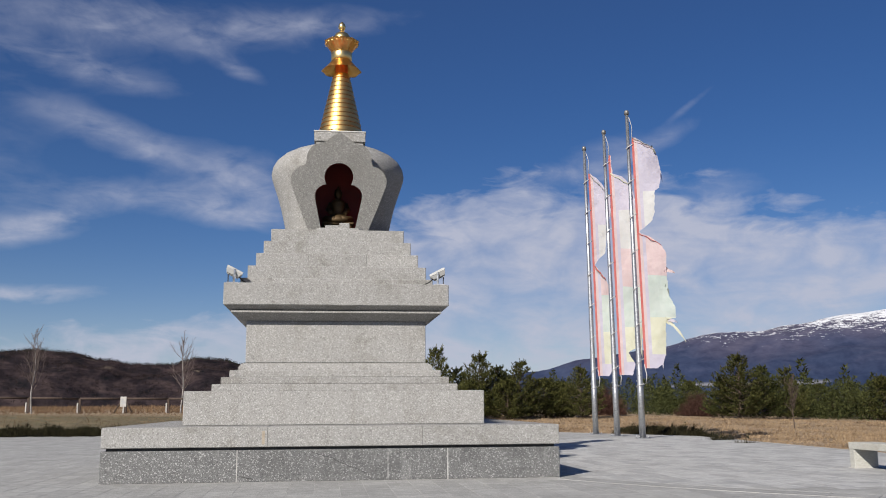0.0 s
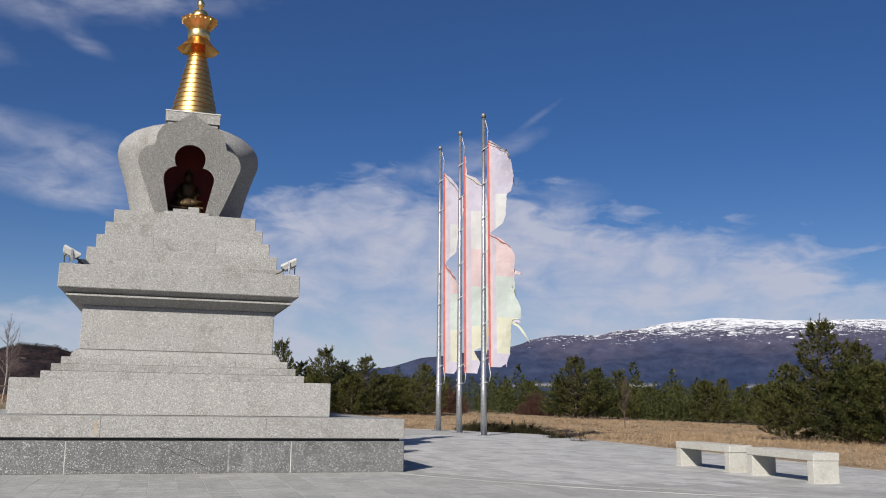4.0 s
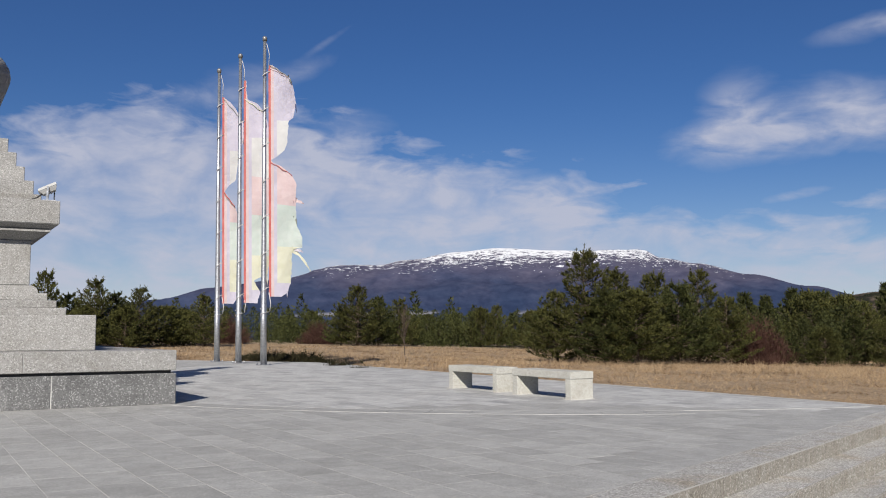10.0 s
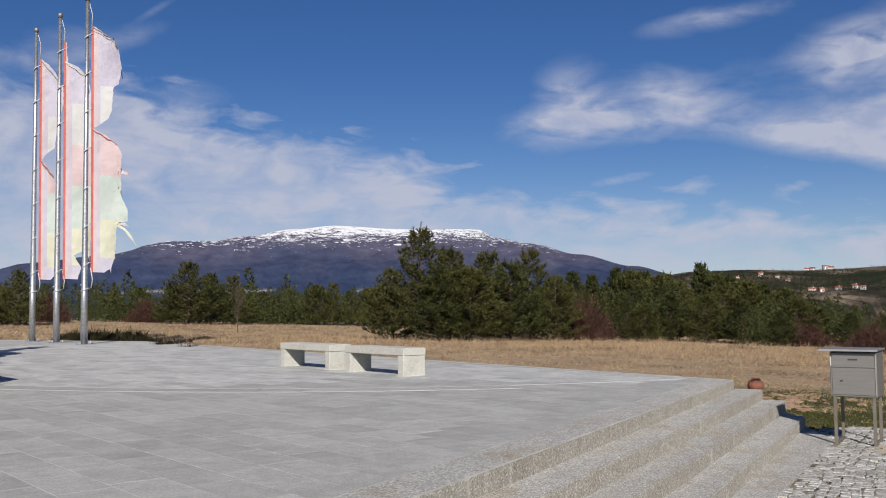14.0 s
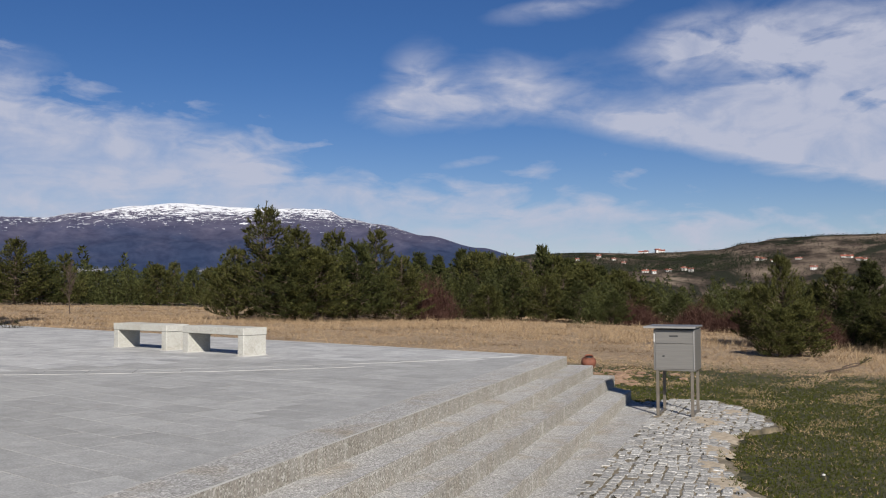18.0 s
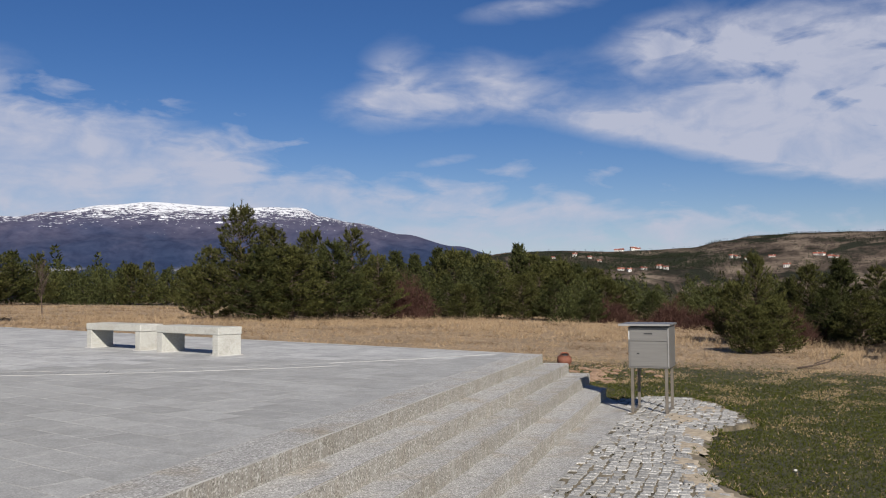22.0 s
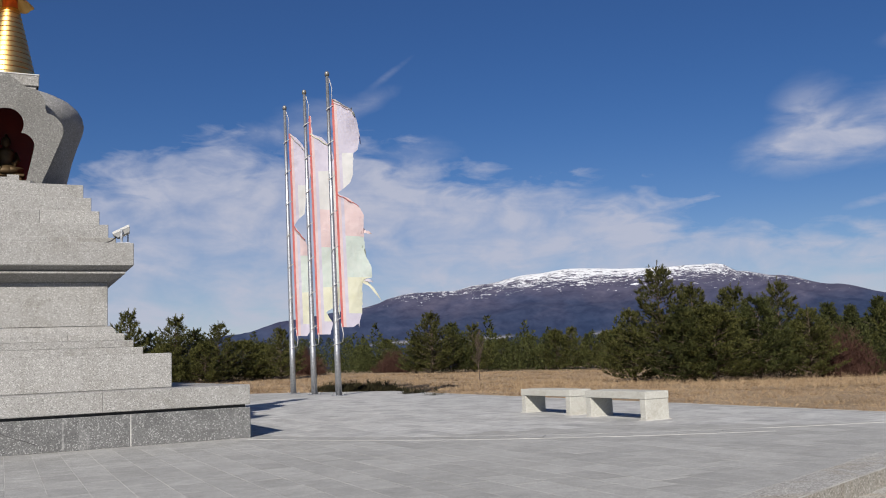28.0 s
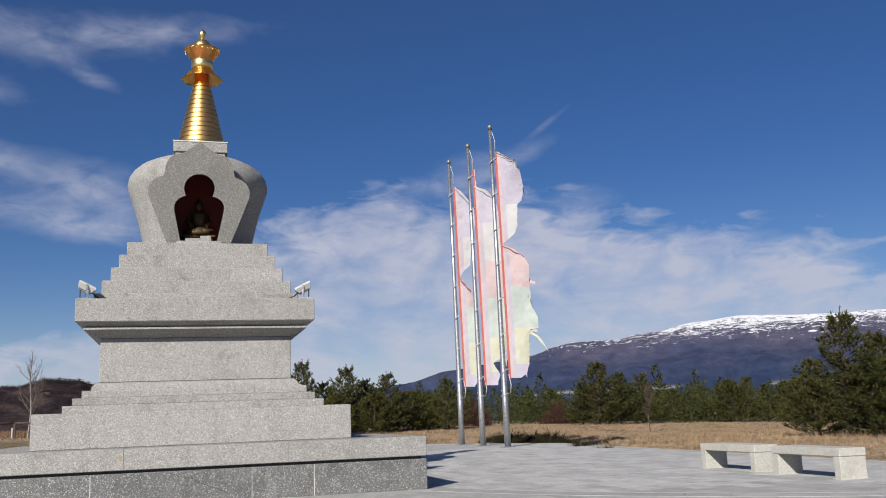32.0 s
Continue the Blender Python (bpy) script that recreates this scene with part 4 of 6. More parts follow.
part("offering_stone", box(-0.23, 0.02, -1.08, -0.80, 4.137, 4.235, 0.006), M_STUPA, stupa)
part("offering_stone", box(0.02, 0.20, -1.12, -0.86, 4.137, 4.27, 0.006), M_STUPA, stupa)
slope = [(-0.32, -1.14), (0.36, -1.14), (0.42, -1.09), (-0.38, -1.09)]
part("sill_stone", slab_of(slope, 4.136, 4.175), M_STUPA, stupa)

# seated gilt statue, one plain mesh
bm = bmesh.new()
box(-0.25, 0.25, -0.16, 0.16, 0.0, 0.05, 0.012, bm)
box(-0.22, 0.22, -0.14, 0.14, 0.05, 0.13, 0.02, bm)
box(-0.25, 0.25, -0.16, 0.16, 0.13, 0.17, 0.012, bm)
lathe([(0.0, 0.17), (0.20, 0.17), (0.21, 0.21), (0.17, 0.27), (0.10, 0.31), (0.105, 0.38), (0.125, 0.47), (0.10, 0.52), (0.045, 0.545), (0.042, 0.57), (0.06, 0.60), (0.062, 0.65), (0.05, 0.69), (0.022, 0.71), (0.018, 0.74), (0.0, 0.755)], 24, bm)
for s in (-1, 1):
    tube([(s * 0.12, 0, 0.48), (s * 0.165, -0.02, 0.38), (s * 0.10, -0.12, 0.30)], 0.035, 8, bm)
    tube([(s * 0.05, -0.02, 0.22), (s * 0.20, -0.08, 0.22), (s * 0.04, -0.16, 0.215)], 0.05, 8, bm)
statue = lump("statue", bm, M_GOLD_SHADED, "small seated gilt statue on a lotus pedestal inside the niche", "statue")
statue.matrix_world = pose(SX, SY - 0.62, 4.15) @ Matrix.Diagonal((1.15, 1.15, 1.2, 1))

# square block and gilded spire
part("harmika", box(-0.42, 0.46, -0.44, 0.44, 5.90, 5.985, 0.006), M_STUPA, stupa)
part("harmika_cap", box(-0.455, 0.495, -0.475, 0.475, 5.955, 6.135, 0.006), M_STUPA, stupa)
part("harmika_plate", box(-0.465, 0.505, -0.485, 0.485, 6.135, 6.158, 0.004), M_WHITE, stupa, "thin pale plate under the spire")
AXIS = (0.036, 0.0, 0.0)
part("spire_foot", lathe([(0.0, 6.158), (0.44, 6.158), (0.445, 6.18), (0.43, 6.215), (0.0, 6.217)], 64, at=AXIS), M_GOLD, stupa)
N_RING = 13
for i in range(N_RING):
    z0, z1 = 6.215 + (7.44 - 6.215) * i / N_RING, 6.215 + (7.44 - 6.215) * (i + 1) / N_RING
    r0, r1 = 0.428 + (0.155 - 0.428) * i / N_RING, 0.428 + (0.155 - 0.428) * (i + 1) / N_RING
    dz = z1 - z0
    bm = lathe([(r0, z0), (r1, z1 - 0.02)], 64, at=AXIS)
    lathe([(r1, z1 - 0.02), (r1 - 0.016, z1 - 0.018)], 64, bm, at=AXIS)
    lathe([(r0 - 0.016, z0), (r0, z0)], 64, bm, at=AXIS)
    part("ring", bm, M_GOLD, stupa, "gilded spire ring")
part("spire_core", lathe([(0.415, 6.2), (0.14, 7.44)], 64, at=AXIS), M_GROOVE, stupa, "darker orange grooves between the rings")
part("spire_neck", lathe([(0.13, 7.43), (0.12, 7.74), (0.0, 7.741)], 40, at=AXIS), M_REDLEAD, stupa, "orange red neck below the parasol")


def skirt(r0, z0, r1, z1, wave, lobes, steps=96, thick=0.006):
    """A flared fluted collar from the ring r0, z0 to the rim r1, z1."""
    bm = bmesh.new()
    rows = []
    for k in range(7):
        t = k / 6
        ring = []
        for i in range(steps):
            a = 2 * math.pi * i / steps
            c = math.cos(lobes * a)
            r = r0 + (r1 - r0) * t ** 1.25 + wave * t * c
            z = z0 + (z1 - z0) * t + 0.35 * wave * t * (1 - c)
            ring.append(bm.verts.new((AXIS[0] + r * math.cos(a), r * math.sin(a), z)))
        rows.append(ring)
    for a, b in zip(rows, rows[1:]):
        for i in range(steps):
            f = bm.faces.new((a[i], a[(i + 1) % steps], b[(i + 1) % steps], b[i]))
            f.smooth = True
    bmesh.ops.solidify(bm, geom=bm.faces[:], thickness=thick)
    return bm


part("parasol", skirt(0.165, 7.76, 0.375, 7.50, 0.012, 8), M_GOLD, stupa, "flared gilded parasol skirt")
part("drum", lathe([(0.0, 7.72), (0.19, 7.72), (0.20, 7.735), (0.205, 7.86), (0.19, 7.88), (0.0, 7.882)], 56, at=AXIS), M_GOLD_PALE, stupa)
crown = part("crown", skirt(0.195, 7.87, 0.335, 8.10, -0.012, 10), M_GOLD, stupa, "flared gilded crown with pierced rim")
for i in range(20):
    a = 2 * math.pi * i / 20
    hb = bmesh.new()
    bmesh.ops.create_uvsphere(hb, u_segments=8, v_segments=5, radius=0.013, matrix=Matrix.Translation((AXIS[0] + 0.318 * math.cos(a), 0.318 * math.sin(a), 8.05)))
    part("rivet", hb, M_GOLD_PALE, crown)
part("crown_core", lathe([(0.0, 7.88), (0.15, 7.88), (0.14, 8.16), (0.0, 8.161)], 40, at=AXIS), M_REDLEAD, stupa)
part("cap", lathe([(0.0, 8.13), (0.155, 8.13), (0.168, 8.15), (0.168, 8.17), (0.155, 8.22), (0.12, 8.275), (0.07, 8.305), (0.045, 8.315), (0.0, 8.316)], 48, at=AXIS), M_GOLD_PALE, stupa)
part("finial", lathe([(0.0, 8.31), (0.04, 8.31), (0.032, 8.345), (0.045, 8.355), (0.066, 8.39), (0.072, 8.43), (0.058, 8.475), (0.03, 8.51), (0.008, 8.53), (0.0, 8.532)], 32, at=AXIS), M_GOLD_PALE, stupa, "gilded jewel finial")


def floodlight(x, y, turn):
    f = thing("floodlight", (x, y, 3.09), "small white floodlight tilted on a bracket on the stupa cornice", "floodlight", "floodlights on the stupa", turn)
    tilt = Matrix.Translation((0, 0, 0.205)) @ Matrix.Rotation(radians(27), 4, "Y")
    bm = square_rings([(0.085, -0.075), (0.10, -0.07), (0.135, -0.005), (0.14, 0.0), (0.14, 0.03), (0.132, 0.036)])
    bmesh.ops.transform(bm, matrix=tilt, verts=bm.verts)
    housing = part("housing", bm, M_WHITE, f)
    part("lens", box(-0.118, 0.118, -0.118, 0.118, 0.0365, 0.041, m=tilt), M_GLASSY, housing, "pale lamp glass")
    for k in range(4):
        part("fin", box(-0.07 + 0.045 * k, -0.062 + 0.045 * k, -0.075, 0.075, -0.095, -0.0755, m=tilt), M_WHITE, housing)
    for s in (-1, 1):
        part("bracket", box(-0.014, 0.014, s * 0.148 - 0.004, s * 0.148 + 0.004, 0.012, 0.225), M_ZINC, f, "steel bracket arm")
    part("leg", box(-0.105, -0.087, -0.01, 0.01, 0.012, 0.165), M_BLACK, f, "dark support leg")
    part("foot", box(-0.13, 0.06, -0.155, 0.155, 0.0, 0.012), M_ZINC, f)
    part("cable", tube([(0.05, 0.0, 0.15), (0.14, 0.03, 0.06), (0.24, 0.05, 0.012), (0.34, 0.02, 0.012)], 0.012, 6), M_BLACK, f, "black supply cable")
    return f


floodlight(SX + 1.70, SY - 1.68, 172)
floodlight(SX - 1.72, SY - 1.68, 8)

# ---- benches ----
def bench():
    b = thing("bench", (0, 0, 0), "pale granite slab bench on two block legs", "bench", "granite benches")
    part("seat", box(-0.235, 0.20, -0.80, 0.80, 0.31, 0.425, 0.007), M_BENCH, b)
    for s in (-1, 1):
        part("leg", box(-0.23, 0.195, s * 0.72 - 0.07, s * 0.72 + 0.07, 0.0, 0.309, 0.006), M_BENCH, b)
        part("bedding", box(-0.25, 0.215, s * 0.72 - 0.09, s * 0.72 + 0.09, 0.0, 0.008), M_POSTWHITE, b, "white mortar bed")
    return b


# ---- flag poles ----
POLE_LEAN = -0.5


def flag_pole(x, y, h):
    p = thing("flag_pole", (x, y, 0), "tall galvanised steel flag pole with a faded torn prayer flag", "flag pole", "flag poles")
    part("pole", lathe([(0.0, 0.0), (0.105, 0.0), (0.10, 1.6), (0.095, 1.62), (0.085, 3.0), (0.07, 6.0), (0.052, h - 0.16), (0.0, h - 0.16)], 20), M_ZINC, p)
    base = part("base_plate", box(-0.2, 0.2, -0.2, 0.2, 0.0, 0.02, 0.004), M_ZINC, p)
    for sx in (-1, 1):
        for sy in (-1, 1):
            part("bolt", lathe([(0.0, 0.0), (0.018, 0.0), (0.018, 0.06), (0.0, 0.061)], 8, at=(sx * 0.155, sy * 0.155, 0.02)), M_ZINC, base)
    part("cap", lathe([(0.0, h - 0.16), (0.075, h - 0.16), (0.078, h - 0.05), (0.05, h - 0.01), (0.0, h)], 16), M_STEEL, p, "rounded pole cap")
    part("halyard", tube([(0.06, -0.02, h - 0.25), (0.14, -0.05, h - 0.6), (0.12, -0.04, h - 1.1)], 0.012, 5), M_CORD, p, "white halyard rope")
    wrap = part("rope_wrap", tube([(0.11 * math.cos(a), 0.11 * math.sin(a), 1.55 + 0.03 * a) for a in (0.5 * i for i in range(20))], 0.016, 5), M_CORD, p, "white rope wound round the pole")
    part("rope_tail", tube([(0.10, -0.06, 1.7), (0.19, -0.07, 1.75), (0.22, -0.06, 2.0), (0.16, -0.05, 2.35)], 0.016, 5), M_CORD, wrap)
    p.matrix_world = pose(x, y, 0, 0, POLE_LEAN, 0)
    return p


FLAG_DIR = Vector((0.943, -0.333, 0))
FLAG_SIDE = Vector((0.333, 0.943, 0))


def table(rows, t):
    for (t0, w0), (t1, w1) in zip(rows, rows[1:]):
        if t <= t1:
            return w0 + (w1 - w0) * max(0.0, t - t0) / (t1 - t0)
    return rows[-1][1]


def flag(x, y, top, bottom, seed, edge, panels, curls, shred):
    """A long narrow flag: red hem at the pole, faded strips and panels, its torn outer edge by share of height from the foot."""
    f = thing("prayer_flag", (x, y, bottom), "long faded prayer flag in pale stripes with a torn edge", "flag", "prayer flags")
    h = top - bottom

    def width(t):
        return max(0.05, table(edge, t) + 0.028 * noise.noise((t * 34, seed, 0)) + 0.02 * noise.noise((t * 95, seed, 3)))

    def at(d, t):
        wave = 0.13 * d * math.sin(3.4 * d + 9 * t + seed) + 0.05 * d * math.sin(24 * t - 4 * d + seed) + 0.02 * noise.noise((d * 5, t * 26, seed))
        drop = -0.10 * d * d * (0.6 + 0.4 * math.sin(11 * t + seed))
        return FLAG_DIR * (0.12 + 0.05 * (1 - t) + d) + FLAG_SIDE * wave + Vector((0, 0, t * h + drop))

    def patch(name, d0, d1, t0, t1, mat, label=""):
        nu, nt = max(1, int(11 * (min(d1, 1.0) - d0))), max(4, int(130 * (t1 - t0)))
        bm = bmesh.new()
        g = []
        for j in range(nt + 1):
            t = t0 + (t1 - t0) * j / nt
            lo = min(d0, width(t))
            hi = max(min(d1, width(t)), lo + 0.003)
            g.append([bm.verts.new(at(lo + (hi - lo) * i / nu, t)) for i in range(nu + 1)])
        for j in range(nt):
            for i in range(nu):
                q = (g[j][i], g[j][i + 1], g[j + 1][i + 1], g[j + 1][i])
                bm.faces.new(q).smooth = True
        part(name, bm, M_FLAG[mat], f, label)

    patch("hem", 0.0, 0.075, 0.0, 1.0, "red", "red hem along the pole")
    patch("inner_strip", 0.075, 0.17, 0.0, 1.0, "pink", "pinkish strip beside the hem")
    patch("field", 0.17, 0.27, 0.0, panels[0], "pale", "faded lilac strip")
    patch("blue_panel", 0.17, 2.0, panels[0], 1.0, "pale", "faded blue panel")
    patch("white_panel", 0.27, 2.0, panels[1], panels[0], "white", "white panel")
    patch("red_panel", 0.27, 2.0, panels[2], panels[1], "pink", "faded red panel")
    patch("green_panel", 0.27, 2.0, panels[3], panels[2], "green", "faded green panel")
    patch("yellow_panel", 0.27, 2.0, 0.058, panels[3], "yellow", "faded yellow panel")
    patch("bottom_strip", 0.27, 2.0, 0.0, 0.058, "pale")
    # rolled strips of older cloth left along the tears
    for t0, t1, d1, r, mat in curls:
        pts = []
        for k in range(9):
            q = k / 8
            pts.append(at(0.05 + (d1 - 0.05) * q, t0 + (t1 - t0) * q) + FLAG_SIDE * (-0.03 + 0.02 * math.sin(9 * q)) + Vector((0, 0, 0.02 * math.sin(14 * q + seed))))
        part("curled_edge", tube(pts, r, 6, end_radius=r * 0.7), M_FLAG[mat], f, "curled torn edge of older cloth")
    for t0, dx, dz, mat in shred:
        s0 = at(width(t0) - 0.05, t0)
        bm = bmesh.new()
        prev = None
        for k in range(10):
            q = k / 9
            p = s0 + FLAG_DIR * dx * q + Vector((0, 0, dz * q ** 1.4)) + FLAG_SIDE * 0.05 * math.sin(6 * q)
            wv = 0.085 * (1 - q) * (1 + 0.4 * math.sin(11 * q)) + 0.012
            a, b = bm.verts.new(p + Vector((0.2, 0, 1)) * wv + FLAG_SIDE * 0.03 * math.sin(7 * q)), bm.verts.new(p - Vector((0.5, 0, 0.8)) * wv)
            if prev:
                bm.faces.new((prev[0], a, b, prev[1]))
            prev = (a, b)
        part("shred", bm, M_FLAG[mat], f, "shred hanging from the torn edge")
    for k in range(7):
        z = (0.03 + 0.155 * k) * h
        part("tie", tube([(-0.10, -0.06, z - 0.10), (-0.02, -0.10, z - 0.02), (0.10, -0.07, z + 0.06), (0.16, -0.05, z + 0.08)], 0.016, 5), M_CORD, f, "white cord tie")
    f.matrix_world = pose(x, y, 0, 0, POLE_LEAN, 0) @ Matrix.Translation((0, 0, bottom))
    return f


POLES = [(9.78, 33.12, 10.92), (9.89, 30.95, 10.92), (10.0, 28.70, 10.92)]
EDGES = [
    [(0, 0.40), (0.05, 0.60), (0.2, 0.62), (0.25, 0.62), (0.40, 0.66), (0.463, 0.48), (0.525, 0.16), (0.537, 0.06), (0.55, 0.12), (0.565, 0.22), (0.60, 0.48), (0.72, 0.62), (0.81, 0.80), (0.88, 0.76), (0.94, 0.52), (0.975, 0.30), (0.99, 0.12), (1.0, 0.07)],
    [(0, 0.46), (0.05, 0.56), (0.065, 0.50), (0.10, 0.34), (0.13, 0.80), (0.2, 0.92), (0.5, 0.95), (0.7, 0.9), (0.8, 0.84), (0.84, 0.78), (0.875, 0.62), (0.90, 0.42), (0.91, 0.12), (1.0, 0.08)],
    [(0, 0.40), (0.02, 0.60), (0.056, 0.70), (0.19, 0.76), (0.205, 0.80), (0.212, 1.09), (0.26, 1.08), (0.31, 0.92), (0.40, 0.87), (0.49, 0.90), (0.523, 0.77), (0.56, 0.42), (0.576, 0.12), (0.583, 0.06), (0.592, 0.18), (0.626, 0.52), (0.66, 0.60), (0.755, 0.66), (0.77, 0.80), (0.84, 0.91), (0.925, 0.81), (0.953, 0.72), (0.98, 0.35), (1.0, 0.12)],
]
PANELS = [(0.74, 0.54, 0.39, 0.21), (0.74, 0.567, 0.393, 0.21), (0.757, 0.582, 0.395, 0.213)]
CURLS = [
    [(0.99, 0.885, 0.74, 0.018, "grey"), (0.535, 0.465, 0.46, 0.024, "red"), (0.525, 0.46, 0.46, 0.014, "grey")],
    [(0.912, 0.85, 0.76, 0.020, "yellow")],
    [(0.998, 0.955, 0.66, 0.018, "grey"), (0.985, 0.945, 0.74, 0.012, "pink"), (0.575, 0.525, 0.76, 0.014, "red")],
]
SHREDS = [
    [(0.86, 0.10, -0.42, "navy"), (0.80, 0.05, -0.2, "grey"), (0.10, 0.05, -0.3, "yellow")],
    [(0.83, 0.06, -0.45, "navy"), (0.86, 0.10, -0.2, "moss"), (0.14, 0.04, -0.5, "yellow")],
    [(0.205, 0.62, -0.75, "yellow"), (0.205, 0.38, -0.12, "pale"), (0.42, 0.32, -0.12, "pink"), (0.86, 0.10, -0.45, "navy"), (0.955, 0.14, -0.22, "moss"), (0.36, 0.08, -0.4, "moss"), (0.03, 0.02, -0.25, "pale")],
]
for k, (x, y, h) in enumerate(POLES):
    flag_pole(x, y, h)
    flag(x, y, (9.82, 9.95, 9.95)[k], (2.12, 2.08, 2.22)[k], k + 1, EDGES[k], PANELS[k], CURLS[k], SHREDS[k])

b1 = bench()
b1.matrix_world = pose(8.885, 11.83, 0, 0, 0, -1.0)
copy_thing(b1, pose(8.905, 13.90, 0, 0, 0, 0.5))

# ---- metal box on legs by the steps ----
bx = thing("letter_box", (10.995, 5.235, -0.608), "grey steel letter box on four thin legs beside the steps", "letter box", turn=-73.5)
part("cabinet", box(-0.255, 0.255, -0.26, 0.26, 0.565, 1.085, 0.006), M_STEEL, bx)
lid = part("lid", box(-0.365, 0.275, -0.335, 0.30, 1.098, 1.124, 0.004), M_STEEL, bx, "overhanging flat steel lid")
part("lid_edge", box(-0.365, 0.275, -0.339, -0.3355, 1.10, 1.122), M_STEEL_PALE, lid, "pale folded edge of the lid")
# black block stands in for the shade under the overhanging lid
part("neck", box(-0.235, 0.235, -0.24, 0.24, 1.085, 1.098), M_BLACK, bx, "black filler painting the shade below the lid")
flap = part("upper_flap", box(-0.232, 0.232, -0.269, -0.2605, 0.908, 1.075, 0.003), M_STEEL, bx)
door = part("lower_door", box(-0.232, 0.232, -0.269, -0.2605, 0.587, 0.901, 0.003), M_STEEL, bx)
part("slot", box(-0.055, 0.05, -0.273, -0.2695, 0.992, 1.01), M_BLACK, flap, "dark letter slot")
part("lock", box(-0.145, -0.115, -0.275, -0.2695, 0.742, 0.758, 0.003), M_BLACK, door)
part("corner_strip", box(-0.25, -0.237, -0.272, -0.2605, 0.925, 1.03), M_WHITE, flap, "pale hinge strip")
part("edge_strip", box(0.238, 0.25, -0.272, -0.2605, 0.59, 1.065), M_STEEL_PALE, bx, "pale folded steel edge")
for sx in (-1, 1):
    for sy in (-1, 1):
        part("leg", box(sx * 0.212 - 0.018, sx * 0.212 + 0.018, sy * 0.235 - 0.018, sy * 0.235 + 0.018, 0.0, 0.565, 0.003), M_STEEL_LEG, bx, "weathered steel leg")
    part("rail", box(sx * 0.207 - 0.015, sx * 0.207 + 0.015, -0.217, 0.217, 0.015, 0.04), M_STEEL_LEG, bx)

# ---- clay pot ----
pot = thing("clay_pot", (17.23, 10.30, -0.70), "round terracotta pot lying open on the ground", "pot")
prof = [(0.56 * r, 0.56 * z) for r, z in [(0.0, 0.0), (0.17, 0.0), (0.25, 0.08), (0.29, 0.19), (0.27, 0.31), (0.19, 0.40), (0.15, 0.43), (0.17, 0.47), (0.155, 0.475), (0.13, 0.43), (0.17, 0.38), (0.24, 0.29), (0.25, 0.19), (0.2, 0.06), (0.0, 0.04)]]
pot.matrix_world = pose(17.23, 10.30, -0.69, 16, -20, 0)
part("body", lathe(prof, 36), M_POT, pot)
# black disc across the hollow paints the shade inside
part("mouth", lathe([(0.0, 0.235), (0.075, 0.236), (0.0, 0.237)], 24), M_BLACK, pot, "black disc painting the shade inside the pot")

# ---- far lawn: rail fence, sign, bare trees ----
FENCE = [(67 * math.sin(radians(a)), 67 * math.cos(radians(a))) for a in (-22.3, -19.6, -16.9, -14.2, -11.7, -9.3, -6.6)]
fence = thing("rail_fence", (0, 0, 0), "dark wooden rail fence with whitewashed post tops", "fence")
for k, (x, y) in enumerate(FENCE):
    z = lie(x, y)
    post = part("post", box(x - 0.08, x + 0.08, y - 0.08, y + 0.08, z - 0.1, z + 1.0, 0.02), M_WOOD, fence)
    part("white_side", box(x - 0.17, x - 0.084, y - 0.13, y - 0.06, z - 0.02, z + 0.70, 0.01), M_POSTWHITE, post, "whitewashed side board")
    if k:
        px, py = FENCE[k - 1]
        part("rail", tube([(px, py, lie(px, py) + 1.0), (x, y, z + 1.0)], 0.07, 8), M_WOOD, fence)
sign = thing("sign_board", (-13.6, 64.9, lie(-13.6, 64.9)), "small white notice board leaning on a wooden trestle", "sign")
board = part("board", box(-0.2, 0.2, -0.03, 0.0, 0.45, 1.12, 0.01), M_POSTWHITE, sign)
for k in range(3):
    part("text_bar", box(-0.15, 0.15 - 0.06 * k, -0.036, -0.031, 0.66 + 0.12 * k, 0.71 + 0.12 * k), M_ZINC, board, "grey line of illegible writing")
for s in (-1, 1):
    part("trestle_leg", tube([(s * 0.05, 0.03, 1.0), (s * 0.62, 0.05, 0.0)], 0.05, 6), M_WOOD, sign)


def house(x, y, turn, w, d, h):
    z = hill_r_height(x, y, math.hypot(x, y), math.degrees(math.atan2(x, y)))
    e = thing("house", (x, y, z - 0.6), "far white plastered house with a red tiled roof", "house", "houses on the hill", turn)
    wall = part("wall", box(-w / 2, w / 2, -d / 2, d / 2, 0, h), M_WALL, e)
    bm = bmesh.new()
    v = [bm.verts.new(p) for p in ((-w / 2 - 0.5, -d / 2 - 0.5, h), (w / 2 + 0.5, -d / 2 - 0.5, h), (w / 2 + 0.5, d / 2 + 0.5, h), (-w / 2 - 0.5, d / 2 + 0.5, h), (-w / 2 - 0.5, 0, h + d * 0.33), (w / 2 + 0.5, 0, h + d * 0.33))]
    for f in ((0, 1, 5, 4), (2, 3, 4, 5), (0, 4, 3), (1, 2, 5), (3, 2, 1, 0)):
        bm.faces.new([v[i] for i in f])
    roof = part("roof", bm, M_ROOF, e, "red tiled roof")
    part("chimney", box(w * 0.2, w * 0.3, -d * 0.2, -d * 0.1, h + d * 0.2, h + d * 0.45), M_WALL, roof)
    k = 3
    for fl in range(1 if h < 0.8 * d else 2):
        for i in range(k):
            cx = -w / 2 + w * (i + 0.5) / k
            part("window", box(cx - w * 0.07, cx + w * 0.07, -d / 2 - 0.04, -d / 2 - 0.005, h * (0.25 + 0.4 * fl), h * (0.5 + 0.4 * fl)), M_PANE, wall)


rnd = random.Random(4)
